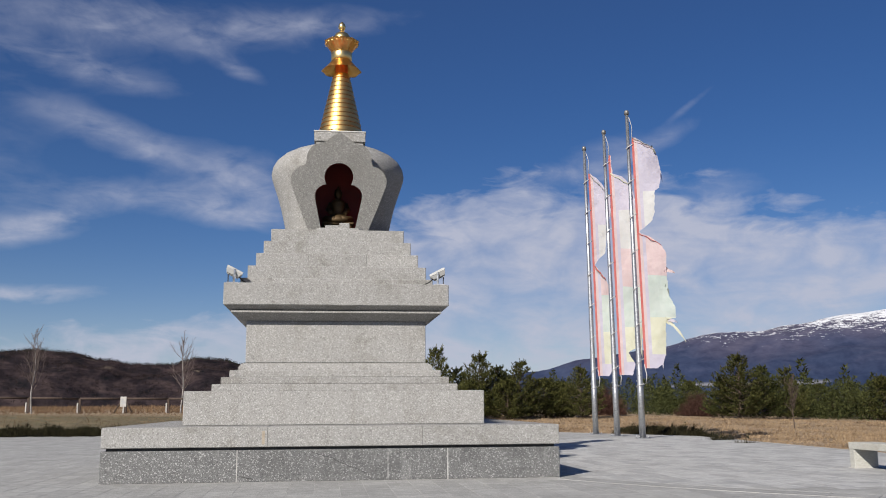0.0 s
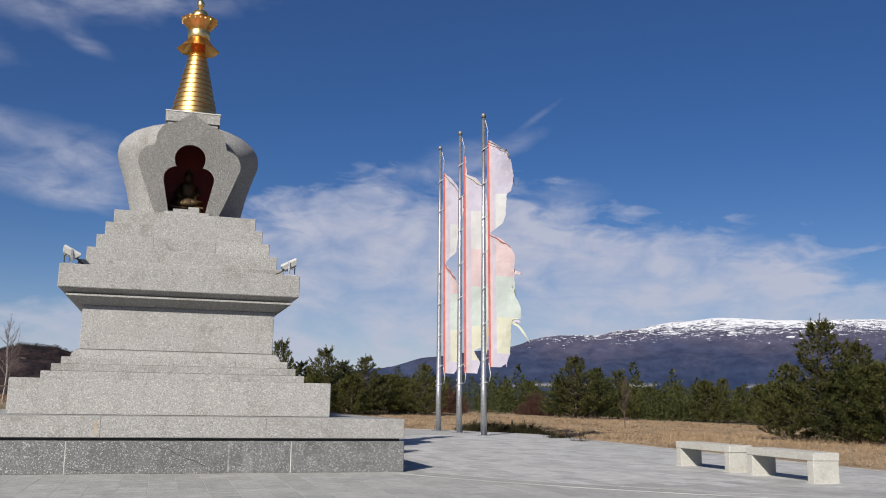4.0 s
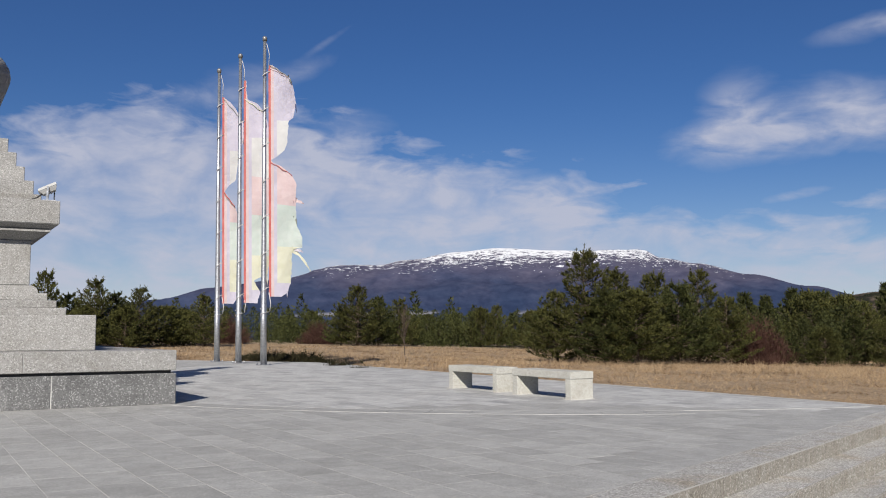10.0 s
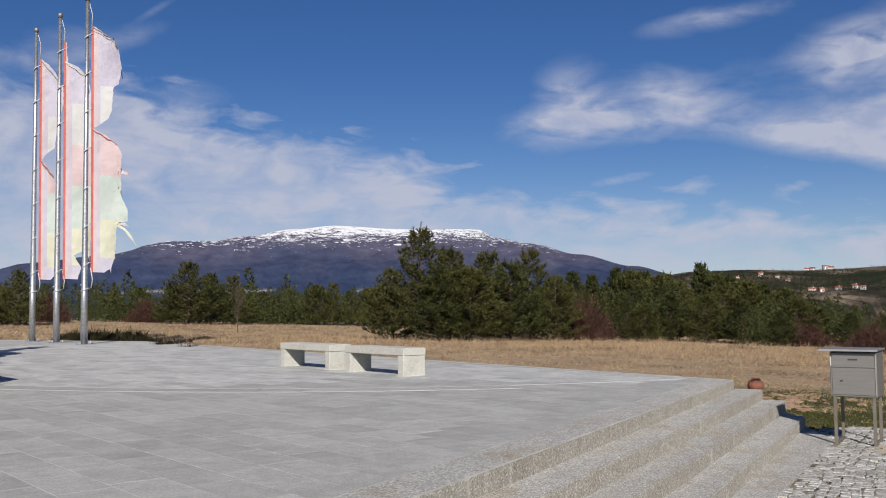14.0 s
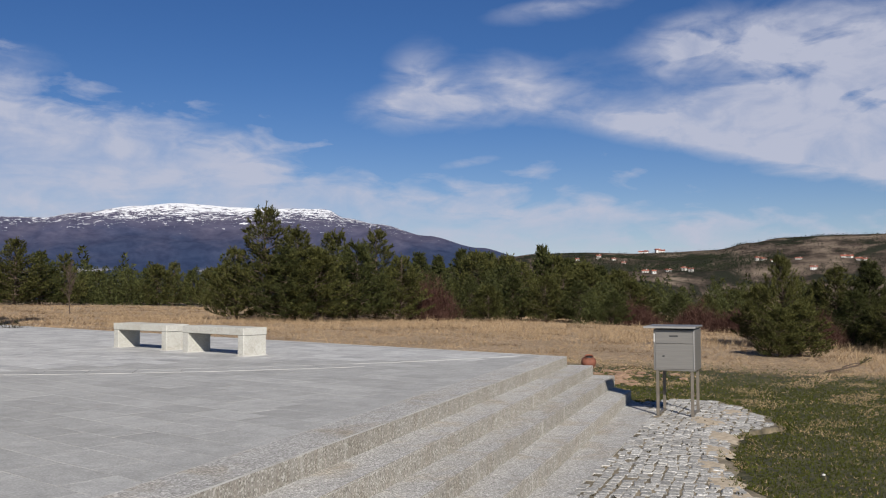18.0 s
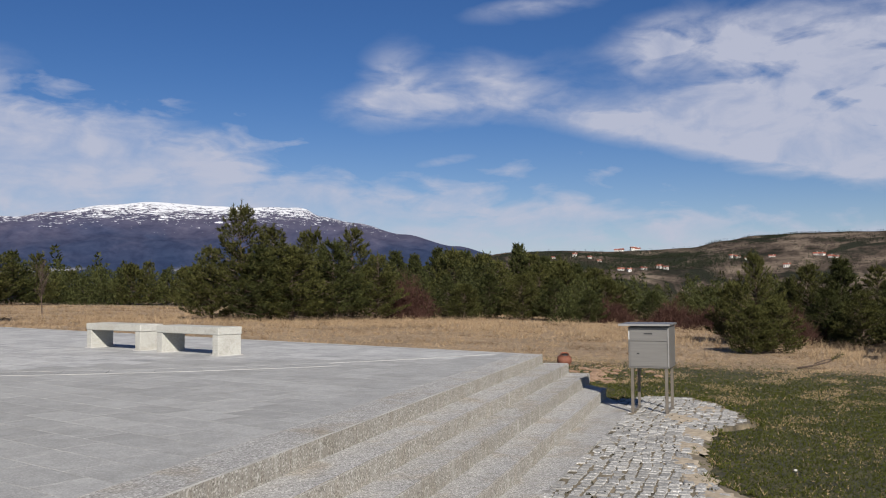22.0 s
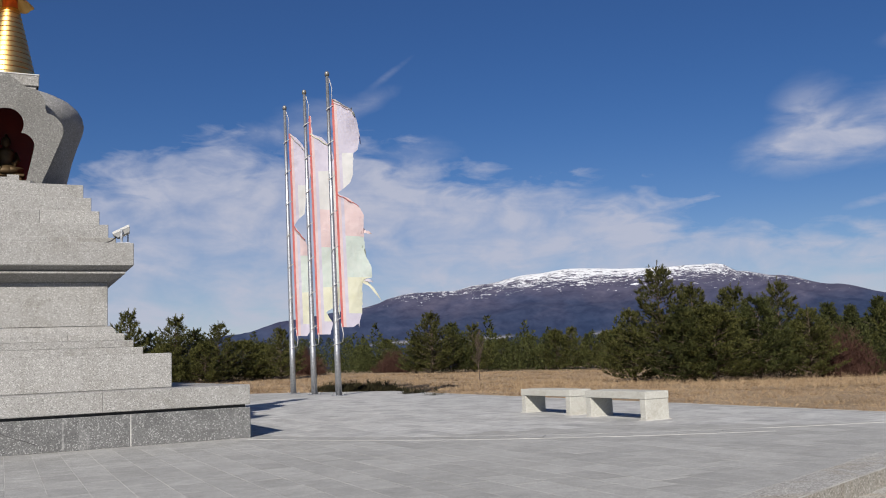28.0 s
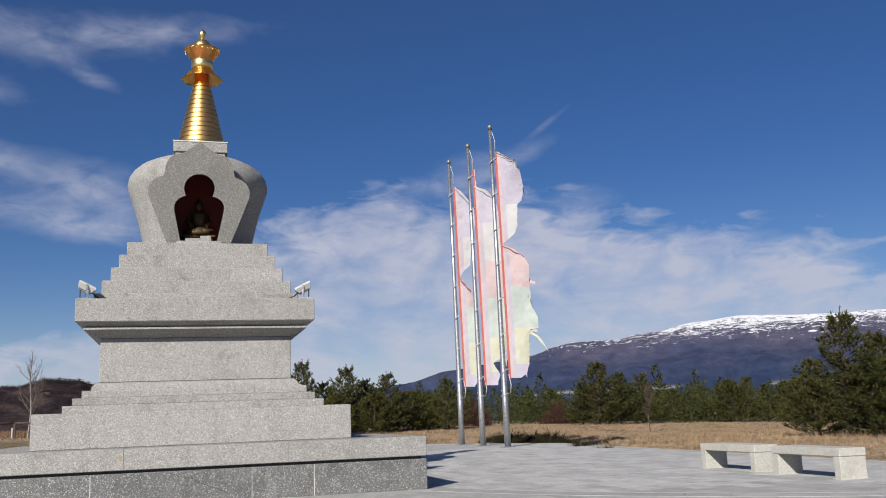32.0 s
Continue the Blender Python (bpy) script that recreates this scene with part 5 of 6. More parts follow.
# direction and height above the horizon of each house
HOUSES = [(62.25, 2.25), (62.55, 2.25), (63.26, 2.3), (63.5, 2.28), (62.5, 0.99), (63.0, 0.9), (63.85, 0.96), (64.8, 1.07), (65.2, 1.0), (69.0, 1.6), (69.35, 1.62), (69.9, 1.53), (71.3, 1.64), (72.1, 0.99), (73.7, 1.7), (74.0, 1.66), (74.5, 1.56), (74.8, 1.5), (77.8, 0.66), (78.1, 0.6), (78.5, 0.8), (79.0, 0.7), (59.7, 1.86), (60.6, 1.7), (61.2, 1.5), (58.4, 1.75)]
for az, el in HOUSES:
    rr = 300.0
    while rr < 985:
        hx, hy = rr * math.sin(radians(az)), rr * math.cos(radians(az))
        if hill_r_height(hx, hy, rr, az) > 1.0 + rr * math.tan(radians(el)):
            break
        rr += 6
    house(hx, hy, -az + rnd.uniform(-35, 35), rr * rnd.uniform(0.0036, 0.0062), rr * rnd.uniform(0.0034, 0.0046), rr * rnd.choice((0.0022, 0.0025, 0.0038)))

# ---- plants ----
def branch_soup(segs, sides=3):
    """Tapered twigs as one mesh: rows of x0 y0 z0 x1 y1 z1 r0 r1."""
    s = np.asarray(segs, dtype=np.float64)
    a, b = s[:, 0:3], s[:, 3:6]
    d = b - a
    d /= np.linalg.norm(d, axis=1, keepdims=True) + 1e-9
    ref = np.where(np.abs(d[:, 2:3]) < 0.9, np.array([[0, 0, 1.0]]), np.array([[1.0, 0, 0]]))
    u = np.cross(d, ref)
    u /= np.linalg.norm(u, axis=1, keepdims=True) + 1e-9
    v = np.cross(d, u)
    verts, n = [], len(s)
    for p, r in ((a, s[:, 6:7]), (b, s[:, 7:8])):
        for k in range(sides):
            t = 2 * math.pi * k / sides
            verts.append(p + (u * math.cos(t) + v * math.sin(t)) * r)
    V = np.stack(verts, 1).reshape(-1, 3)
    base = (np.arange(n) * 2 * sides)[:, None]
    F = np.concatenate([base + np.array([[k, (k + 1) % sides, sides + (k + 1) % sides, sides + k]]) for k in range(sides)])
    return V, F


def blades(centres, dirs, length, width, per, spread, rng):
    """Tufts of narrow leaves: one triangle each, fanned about dirs."""
    n = len(centres)
    c = np.repeat(centres, per, 0)
    d = np.repeat(dirs, per, 0) + rng.normal(0, spread, (n * per, 3))
    d /= np.linalg.norm(d, axis=1, keepdims=True)
    side = np.cross(d, rng.normal(0, 1, (n * per, 3)))
    side /= np.linalg.norm(side, axis=1, keepdims=True) + 1e-9
    ln = (np.repeat(np.broadcast_to(length, (n,)), per) * rng.uniform(0.7, 1.25, n * per))[:, None]
    wd = (np.repeat(np.broadcast_to(width, (n,)), per))[:, None]
    V = np.stack([c - side * wd, c + side * wd, c + d * ln], 1).reshape(-1, 3)
    return V, np.arange(len(V)).reshape(-1, 3)


def pine_meshes(seed, h, spread, mat, bare=0.06, round_=1.5, tops=3, per=6, wide=0.021):
    """Trunk, limbs and needles of a young pine of height h: whorls of limbs that turn up at the ends, with brushes of needles on their shoots."""
    rng = np.random.default_rng(seed)
    lean = rng.normal(0, 0.02, 2)
    zs = np.linspace(0, h * 0.95, 10)
    trunk = [(lean[0] * z * 0.5 + 0.05 * math.sin(z * 1.3 + seed), lean[1] * z * 0.5, z) for z in zs]
    segs, tufts, dirs, sizes = [], [], [], []

    def brush(p, d, ln, size):
        for q in (0.4, 0.72, 1.0):
            tufts.append(p + d * ln * q)
            dirs.append(d + np.array([0, 0, 0.25]))
            sizes.append(size * (1.0 if q < 0.9 else 1.15))

    z = h * bare + 0.12
    while z < h * 0.93:
        s = z / h
        shape = (1 - max(0.0, (s - 0.14) / 0.86) ** round_) * (0.72 + 0.28 * min(1.0, s / 0.16))
        lump_ = 0.86 + 0.24 * rng.uniform(0, 1)
        turn0 = rng.uniform(0, 2 * math.pi)
        count = int(rng.integers(6, 9) * (1 - 0.35 * s ** 2) + 0.5)
        for k in range(count):
            a = turn0 + 2 * math.pi * k / count + rng.normal(0, 0.25)
            ln = spread * shape * lump_ * rng.uniform(0.74, 1.14) + 0.10
            n = max(3, int(ln / 0.26))
            p = np.array([np.interp(z, zs, [q[0] for q in trunk]), np.interp(z, zs, [q[1] for q in trunk]), z + rng.uniform(-0.10, 0.10)])
            dvec = np.array([math.cos(a), math.sin(a), rng.uniform(0.0, 0.22) + 0.75 * s ** 2])
            dvec /= np.linalg.norm(dvec)
            r = 0.010 + 0.011 * ln
            for i in range(n):
                dvec = dvec + np.array([rng.normal(0, 0.07), rng.normal(0, 0.07), 0.03 + 0.10 * (i / n) ** 2])
                dvec /= np.linalg.norm(dvec)
                q = p + dvec * ln / n
                segs.append((*p, *q, r * (1 - i / n) + 0.004, r * (1 - (i + 1) / n) + 0.004))
                if (i + 1) / n > 0.25:
                    side = np.array([-dvec[1], dvec[0], 0.0])
                    for t in (-1, 1):
                        if rng.uniform(0, 1) < 0.12:
                            continue
                        sd = dvec * rng.uniform(0.45, 0.9) + side * t * rng.uniform(0.5, 0.95) + np.array([0, 0, rng.uniform(0.05, 0.5)])
                        sd /= np.linalg.norm(sd)
                        brush(q, sd, rng.uniform(0.24, 0.46) * (1 - 0.35 * s), 0.9 + 0.2 * rng.uniform(0, 1))
                    if rng.uniform(0, 1) < 0.8:
                        sd = dvec * 0.5 + np.array([rng.normal(0, 0.3), rng.normal(0, 0.3), 0.9])
                        brush(q, sd / np.linalg.norm(sd), rng.uniform(0.24, 0.46), 0.95)
                p = q
            brush(p, (dvec + [0, 0, 0.45]) / np.linalg.norm(dvec + [0, 0, 0.45]), 0.32 * (1 - 0.3 * s), 1.1)
        z += rng.uniform(0.26, 0.42) * max(0.55, h / 6)
    top = np.array(trunk[-1])
    for k in range(tops + 2):
        dv = np.array([rng.normal(0, 0.34), rng.normal(0, 0.34), 1.0]) if k else np.array([0.03, 0.0, 1.0])
        dv /= np.linalg.norm(dv)
        base = top - np.array([0, 0, 0.05 * h * rng.uniform(0, 1) if k else 0.0])
        ln = (0.055 * h + 0.2) * (rng.uniform(0.55, 0.9) if k else 1.0)
        e = base + dv * ln
        segs.append((*base, *e, 0.012, 0.005))
        for q in np.linspace(0.25, 1.0, 5):
            tufts.append(base + dv * ln * q)
            dirs.append(dv * 1.6)
            sizes.append(0.75)
    T, D, W = np.array(tufts), np.array(dirs), np.array(sizes)
    V, F = blades(T, D, 0.185 * W, wide, per, 0.62, rng)
    needles = soup("needles", V, F, mat)
    V, F = branch_soup(segs)
    bm = tube(trunk, 0.028 * h * 0.5 + 0.03, 8, end_radius=0.012)
    v0 = [bm.verts.new(p) for p in V]
    for q in F:
        bm.faces.new([v0[i] for i in q])
    me = bpy.data.meshes.new("trunk")
    bm.to_mesh(me)
    bm.free()
    me.materials.append(M_BARK)
    return me, needles


PINE_KINDS = [(11, 6.4, 2.6, M_NEEDLE, 0.10, 1.1, 5), (12, 5.6, 2.5, M_NEEDLE, 0.02, 1.2, 4), (13, 5.0, 2.2, M_NEEDLE_DARK, 0.02, 1.1, 3), (14, 4.2, 2.0, M_NEEDLE, 0.0, 1.35, 3), (15, 4.6, 1.6, M_NEEDLE_DARK, 0.0, 1.0, 2)]
PINES = [pine_meshes(*k) for k in PINE_KINDS]
FAR_PINES = [pine_meshes(*k, 3, 0.034) for k in PINE_KINDS]
PINE_H = [6.6, 5.8, 5.2, 4.4, 4.8]
PINE_LABEL = "bushy young pine tree standing in the dry grass"


def pine(az, top_el, dist, kind, wide=1.0, group="pine trees at the field edge"):
    x, y = dist * math.sin(radians(az)), dist * math.cos(radians(az))
    z = lie(x, y) - 0.05
    want = 1.02 + dist * math.tan(radians(top_el)) - z
    k = want / PINE_H[kind]
    e = thing("pine_tree", (x, y, z), PINE_LABEL, "pine tree", group, (az * 137 + dist * 31) % 360)
    e.scale = (k * wide, k * wide, k)
    for nm, me in zip(("trunk", "crown"), (PINES if dist < 55 else FAR_PINES)[kind]):
        o = new(nm, me)
        o.parent = e
    return e


# direction, height of the top, distance, kind, breadth
ROW = [(39.1, 5.35, 46, 0, 1.05), (37.4, 2.6, 47, 1, 1.2), (41.0, 3.9, 47, 1, 1.1), (43.3, 3.7, 50, 1, 1.1), (45.9, 3.95, 50, 0, 1.0), (44.6, 3.0, 47.5, 2, 1.25), (47.5, 2.2, 49, 1, 1.1), (42.2, 2.6, 45.5, 3, 1.3), (40.3, 2.6, 45, 2, 1.2),
       (25.0, 3.05, 72, 1, 1.15), (27.6, 2.2, 75, 1, 1.1), (26.3, 2.3, 74, 2, 1.2), (24.0, 1.6, 73, 2, 1.2), (22.2, 1.4, 92, 3, 1.1), (20.8, 1.1, 92, 3, 1.2), (19.2, 0.8, 95, 4, 1.2), (17.8, 0.9, 90, 2, 1.1), (29.4, 1.15, 88, 3, 1.3), (31.0, 1.25, 86, 1, 1.2),
       (32.7, 1.55, 80, 3, 1.2), (33.7, 1.75, 80, 1, 1.0), (34.7, 1.25, 82, 2, 1.1), (35.9, 1.35, 76, 3, 1.2), (30.2, 0.8, 84, 2, 1.3), (28.6, 1.0, 84, 4, 1.2), (36.6, 1.6, 66, 2, 1.1),
       (6.8, 3.75, 62, 1, 0.9), (9.5, 3.35, 62, 1, 1.0), (12.0, 2.85, 64, 1, 1.1), (15.7, 2.45, 66, 1, 1.1), (8.2, 2.4, 64, 2, 1.3), (10.7, 2.5, 64, 2, 1.3), (13.5, 1.7, 66, 3, 1.4), (5.3, 2.9, 64, 2, 1.2), (14.6, 1.5, 68, 3, 1.3), (11.2, 1.6, 61, 3, 1.3), (8.9, 1.6, 60.5, 3, 1.3),
       (48.6, 2.3, 62, 4, 1.1), (49.8, 2.1, 66, 4, 1.0), (51.2, 2.5, 64, 4, 1.0), (52.2, 2.35, 62, 3, 1.0), (53.0, 2.3, 64, 4, 1.1), (54.0, 2.1, 62, 3, 1.1), (55.0, 1.75, 60, 1, 1.1), (56.3, 2.7, 62, 4, 0.9), (57.6, 1.5, 58, 1, 1.1), (59.0, 1.2, 57, 3, 1.2),
       (56.9, 2.1, 63, 3, 1.2), (57.9, 1.9, 62, 4, 1.2), (58.8, 1.65, 61, 3, 1.2), (59.8, 1.4, 60, 4, 1.2), (61.0, 1.1, 58, 3, 1.3), (60.4, 0.9, 55, 1, 1.2), (61.6, 0.5, 54, 3, 1.3), (62.7, 0.1, 52, 1, 1.3), (64.4, -0.3, 50, 2, 1.4), (66.2, -0.4, 50, 1, 1.3), (67.8, -0.1, 52, 3, 1.3), (54.4, 0.8, 52, 2, 1.3), (56.5, 0.9, 51, 1, 1.3), (58.6, 0.5, 50, 2, 1.35), (51.8, 0.7, 53, 2, 1.2), (60.6, -0.2, 48, 2, 1.4), (52.9, 0.2, 50, 3, 1.3),
       (70.4, 2.0, 31, 1, 0.78), (69.2, 0.2, 34, 3, 1.0), (71.4, -0.9, 27, 3, 1.3), (70.2, -1.2, 26.5, 3, 1.2), (73.3, 1.3, 36, 1, 1.1), (75.1, 1.5, 36, 4, 1.1), (76.9, 1.2, 36, 0, 1.1), (78.2, 0.8, 34, 2, 1.2), (79.8, 2.6, 29, 1, 1.1), (74.2, -0.2, 34, 2, 1.3), (76.1, -0.4, 33, 1, 1.3), (78.9, -1.6, 26, 3, 1.2), (82.5, 2.2, 30, 0, 1.1), (86, 1.8, 33, 1, 1.2), (72.3, 0.4, 37, 2, 1.2)]
for r in ROW:
    pine(*r)


def bare_tree_segs(seed, h):
    """A straight leader with ascending side branches and fine twigs."""
    rng = np.random.default_rng(seed)
    segs = []
    n = 12
    pts = [np.array([0.03 * h * 0.4 * math.sin(k * 0.7 + seed), 0.02 * h * 0.4 * math.cos(k * 0.9), h * k / n]) for k in range(n + 1)]
    for k in range(n):
        r = 0.0105 * h
        segs.append((*pts[k], *pts[k + 1], r * (1 - k / n) + 0.006, r * (1 - (k + 1) / n) + 0.006))
    z = 0.26 * h
    while z < 0.97 * h:
        k = min(n - 1, int(z / h * n))
        p = pts[k] + (pts[k + 1] - pts[k]) * (z / h * n - k)
        a, s = rng.uniform(0, 2 * math.pi), z / h
        d = np.array([math.cos(a), math.sin(a), rng.uniform(1.0, 2.0)])
        ln = h * (0.14 + 0.28 * (1 - s)) * rng.uniform(0.6, 1.1)
        for i in range(5):
            d = d / np.linalg.norm(d) + np.append(rng.normal(0, 0.12, 2), 0.10)
            d /= np.linalg.norm(d)
            q = p + d * ln / 5
            segs.append((*p, *q, 0.013 * (1 - i / 6) + 0.004, 0.013 * (1 - (i + 1) / 6) + 0.004))
            for _ in range(int(rng.integers(2, 5))):
                t = d + np.append(rng.normal(0, 0.5, 2), rng.uniform(0, 0.5))
                t /= np.linalg.norm(t)
                e = q + t * ln * rng.uniform(0.15, 0.40)
                segs.append((*q, *e, 0.006, 0.003))
            p = q
        z += h * rng.uniform(0.015, 0.04)
    return segs


for az, top, dist, seed, mat, label in ((-16.75, 4.35, 65.5, 3, M_BIRCH, "slim leafless birch behind the rail fence"), (-8.55, 4.2, 67, 5, M_BIRCH, "slim leafless birch behind the rail fence"), (27.9, 1.5, 55, 8, M_WOOD, "small leafless sapling in the dry grass")):
    x, y = dist * math.sin(radians(az)), dist * math.cos(radians(az))
    z = lie(x, y)
    e = thing("bare_tree", (x, y, z - 0.05), label, "bare tree")
    h = 1.02 + dist * math.tan(radians(top)) - z
    S = np.array(bare_tree_segs(seed, h))
    low = S[:, 6] > 0.0205
    for nm, part_of, m in (("trunk", S[low], mat), ("crown", S[~low], M_TWIG if mat is M_BIRCH else M_WOOD)):
        V, F = branch_soup(part_of, 4)
        o = new(nm, soup(nm, V, F, m))
        o.parent = e


def shrub(az, dist, w, h, seed, mat, label, name="shrub"):
    """A thicket of bare or needled shoots."""
    rng = np.random.default_rng(seed)
    x, y = dist * math.sin(radians(az)), dist * math.cos(radians(az))
    z = lie(x, y)
    n = int(700 * w)
    c = rng.normal(0, 0.38, (n, 3)) * np.array([w, w, 0.0]) + np.array([0, 0, 0.0])
    c[:, 2] = np.abs(rng.normal(0, 0.45, n)) * h * np.exp(-(c[:, 0] ** 2 + c[:, 1] ** 2) / (w * w))
    d = np.stack([c[:, 0] * 0.25, c[:, 1] * 0.25, np.full(n, 1.0)], 1)
    V, F = blades(c, d, 0.42 * h ** 0.6, 0.010, 8, 0.7, rng)
    ob = new(name, soup(name, V, F, mat))
    ob.location = (x, y, z - 0.05 if name == "shrub" else min(z, 0.03) - 0.04)
    return tagged(ob, label, "shrub")


for az, dist, w, h in ((48.9, 50.5, 1.5, 2.0), (49.8, 51, 1.3, 1.7), (61.9, 49, 1.3, 1.1), (65.6, 47, 1.2, 1.0), (67.6, 44, 1.2, 0.9), (22.6, 78, 1.6, 1.6), (72.4, 33, 0.8, 0.9), (17.2, 74, 1.5, 1.9)):
    shrub(az, dist, w, h, int(az * 10), M_SHRUB, "leafless reddish brown shrub among the pines")
for az, dist, w, h in ((-21.1, 39.9, 1.1, 0.3), (-19.3, 39.6, 1.0, 0.34), (-17.5, 39.25, 1.1, 0.3), (-15.7, 38.8, 1.0, 0.3), (-13.9, 38.4, 1.1, 0.26), (-12.1, 38.05, 1.0, 0.28), (-10.4, 37.75, 1.0, 0.26), (18.66, 40.6, 0.9, 0.35), (19.61, 39.54, 0.9, 0.4), (20.48, 38.13, 1.0, 0.42), (21.34, 36.14, 1.0, 0.46), (22.2, 33.75, 0.9, 0.48), (23.68, 29.35, 0.7, 0.42), (25.25, 27.1, 0.6, 0.4)):
    shrub(az, dist, w, h, int(az * 7) + 400, M_HEDGE, "low dark juniper along the terrace edge", "juniper")


def inside(x, y, poly):
    r = np.zeros(len(x), bool)
    for (x0, y0), (x1, y1) in zip(poly, poly[1:] + poly[:1]):
        c = ((y0 > y) != (y1 > y)) & (x < (x1 - x0) * (y - y0) / (y1 - y0 + 1e-12) + x0)
        r ^= c
    return r


COBBLES = [stair_at(-14, -1.44), stair_at(5.0, -1.42), stair_at(8.6, -1.26), stair_at(12.2, -1.15), (11.7, 6.2), (12.4, 6.0), (12.55, 5.5), (12.2, 5.0), (11.5, 4.36), (10.7, 3.92), (10.0, 4.02), (9.2, 3.82), (8.2, 3.46), (7.6, 3.14), (7.05, 2.75), (6.6, 2.35), (5.6, 1.3), (5.0, 0.0), (4.6, -2.0), (4.4, -5.0), (-12, -9.0)]
FOOT = [stair_at(STAIR_LEFT, -1.25), stair_at(12.2, -1.25), stair_at(13.0, -1.6), stair_at(13.8, -2.0), stair_at(13.8, -2.6)] + TERRACE[2:]


PEBBLE = (8.23, 2.58)
SANDBED = []
for k, (p, q) in enumerate(zip(COBBLES, COBBLES[1:] + COBBLES[:1])):
    m = max(1, int(math.hypot(q[0] - p[0], q[1] - p[1]) / 0.09)) if 4 <= k < 17 else 1
    for i in range(m):
        x, y = p[0] + (q[0] - p[0]) * i / m, p[1] + (q[1] - p[1]) * i / m
        out = max(0.0, 0.05 + 0.11 * noise.noise((x * 1.7, y * 1.7, 6.0)) + 0.05 * noise.noise((x * 7, y * 7, 2.0))) if 5 <= k < 17 else 0.0
        SANDBED.append((x + out, y - out))


def scatter(seed, n, r0, r1, az0, az1, power):
    rng = np.random.default_rng(seed)
    r = (r0 ** power + rng.uniform(0, 1, n) * (r1 ** power - r0 ** power)) ** (1 / power)
    a = np.radians(rng.uniform(az0, az1, n))
    x, y = r * np.sin(a), r * np.cos(a)
    jig = 0.09 * np.sin(x * 9 + 3 * np.sin(y * 7)) + 0.05 * np.sin(y * 21)
    keep = ~inside(x, y, FOOT) & ~inside(x - np.maximum(0, jig), y + np.maximum(0, jig), SANDBED)
    x, y = x[keep], y[keep]
    z = np.array([lie(p, q) for p, q in zip(x, y)])
    return np.stack([x, y, z], 1), rng


def patchy(C, size, cut, sharp):
    """Keeps points where a slow noise is high."""
    v = np.array([noise.noise((p[0] / size, p[1] / size, 8.0)) for p in C])
    return np.clip((v - cut) / sharp, 0, 1)


# green lawn by the steps, browner tufts in it
C, rng = scatter(21, 130000, 6.2, 23, 52, 92, 1.15)
r = np.hypot(C[:, 0], C[:, 1])
k = rng.uniform(0, 1, len(C)) > np.clip((r - 16) / 5, 0, 1) * 0.9
up = np.tile([0.0, 0.0, 1.0], (len(C), 1))
V, F = blades(C[k], up[k], 0.014 + 0.022 * rng.uniform(0, 1, k.sum()) ** 2, 0.0014 + 0.00026 * r[k], 4, 0.9, rng)
tagged(new("lawn_grass", soup("lawn_grass", V, F, M_GREEN)), "short green lawn grass", "grass", kind="stuff")
w = patchy(C, 0.8, -0.05, 0.45) * (0.45 + 0.55 * patchy(C, 3.1, -0.25, 0.5))
k = rng.uniform(0, 1, len(C)) < 0.03 + (0.30 + 0.50 * np.clip((r - 9) / 8, 0, 1)) * w ** 1.3
V, F = blades(C[k], up[k] * 0.25, 0.034, 0.0010 + 0.00018 * r[k], 5, 1.0, rng)
tagged(new("dry_lawn_grass", soup("dry_lawn_grass", V, F, M_DRY)), "dry straw lying in the lawn", "grass", kind="stuff")
# matted dry grass of the field, in tussocks
C, rng = scatter(22, 120000, 12, 72, 2, 92, 1.25)
r = np.hypot(C[:, 0], C[:, 1])
az = np.degrees(np.arctan2(C[:, 0], C[:, 1]))
w = patchy(C, 1.6, -0.3, 0.6)
lawn = np.clip((r - np.interp(az, [50, 58, 66, 92], [12, 16.5, 19.0, 19.5])) / 2.5, 0, 1)
k = rng.uniform(0, 1, len(C)) < (0.35 + 0.65 * w) * lawn
C, r, w = C[k], r[k], w[k]
tall = np.clip((r - 16) / 26, 0, 1)
tone = np.array([noise.noise((q[0] * 0.42, q[1] * 0.42, 3.0)) + 0.7 * noise.noise((q[0] * 1.5, q[1] * 1.5, 7.0)) for q in C]) + rng.normal(0, 0.16, len(C))
for name, sel, mat, label in (("dry_grass", tone > 0.12, M_DRY, "pale dry straw-coloured field grass"), ("matted_grass", (tone <= 0.12) & (tone > -0.28), M_MAT, "matted dry brownish field grass"), ("brown_grass", tone <= -0.28, M_RUST, "dead brown stems in the field grass")):
    V, F = blades(C[sel], np.tile([0.30, 0.05, 0.30], (sel.sum(), 1)), (0.055 + 0.15 * tall * rng.uniform(0.1, 1.0, len(C)) + 0.045 * w)[sel], (0.003 + 0.007 * tall)[sel], 4, 0.85, rng)
    tagged(new(name, soup(name, V, F, mat)), label, "grass", kind="stuff")
# taller pale grass in front of the trees
C, rng = scatter(26, 9000, 21, 50, 30, 92, 1.3)
w = patchy(C, 4.0, -0.1, 0.4)
az, r = np.degrees(np.arctan2(C[:, 0], C[:, 1])), np.hypot(C[:, 0], C[:, 1])
k = (rng.uniform(0, 1, len(C)) < 0.15 + 0.85 * w) & (r > np.interp(az, [30, 50, 65, 75, 92], [36, 36, 30, 23, 20]))
V, F = blades(C[k], np.tile([0.12, -0.05, 1.0], (k.sum(), 1)), 0.16 + 0.30 * rng.uniform(0, 1, k.sum()), 0.005, 8, 0.45, rng)
tagged(new("tall_dry_grass", soup("tall_dry_grass", V, F, M_DRY)), "tall pale dry grass in front of the pines", "grass", kind="stuff")
C, rng = scatter(23, 9000, 45, 110, -24, 6, 1.3)
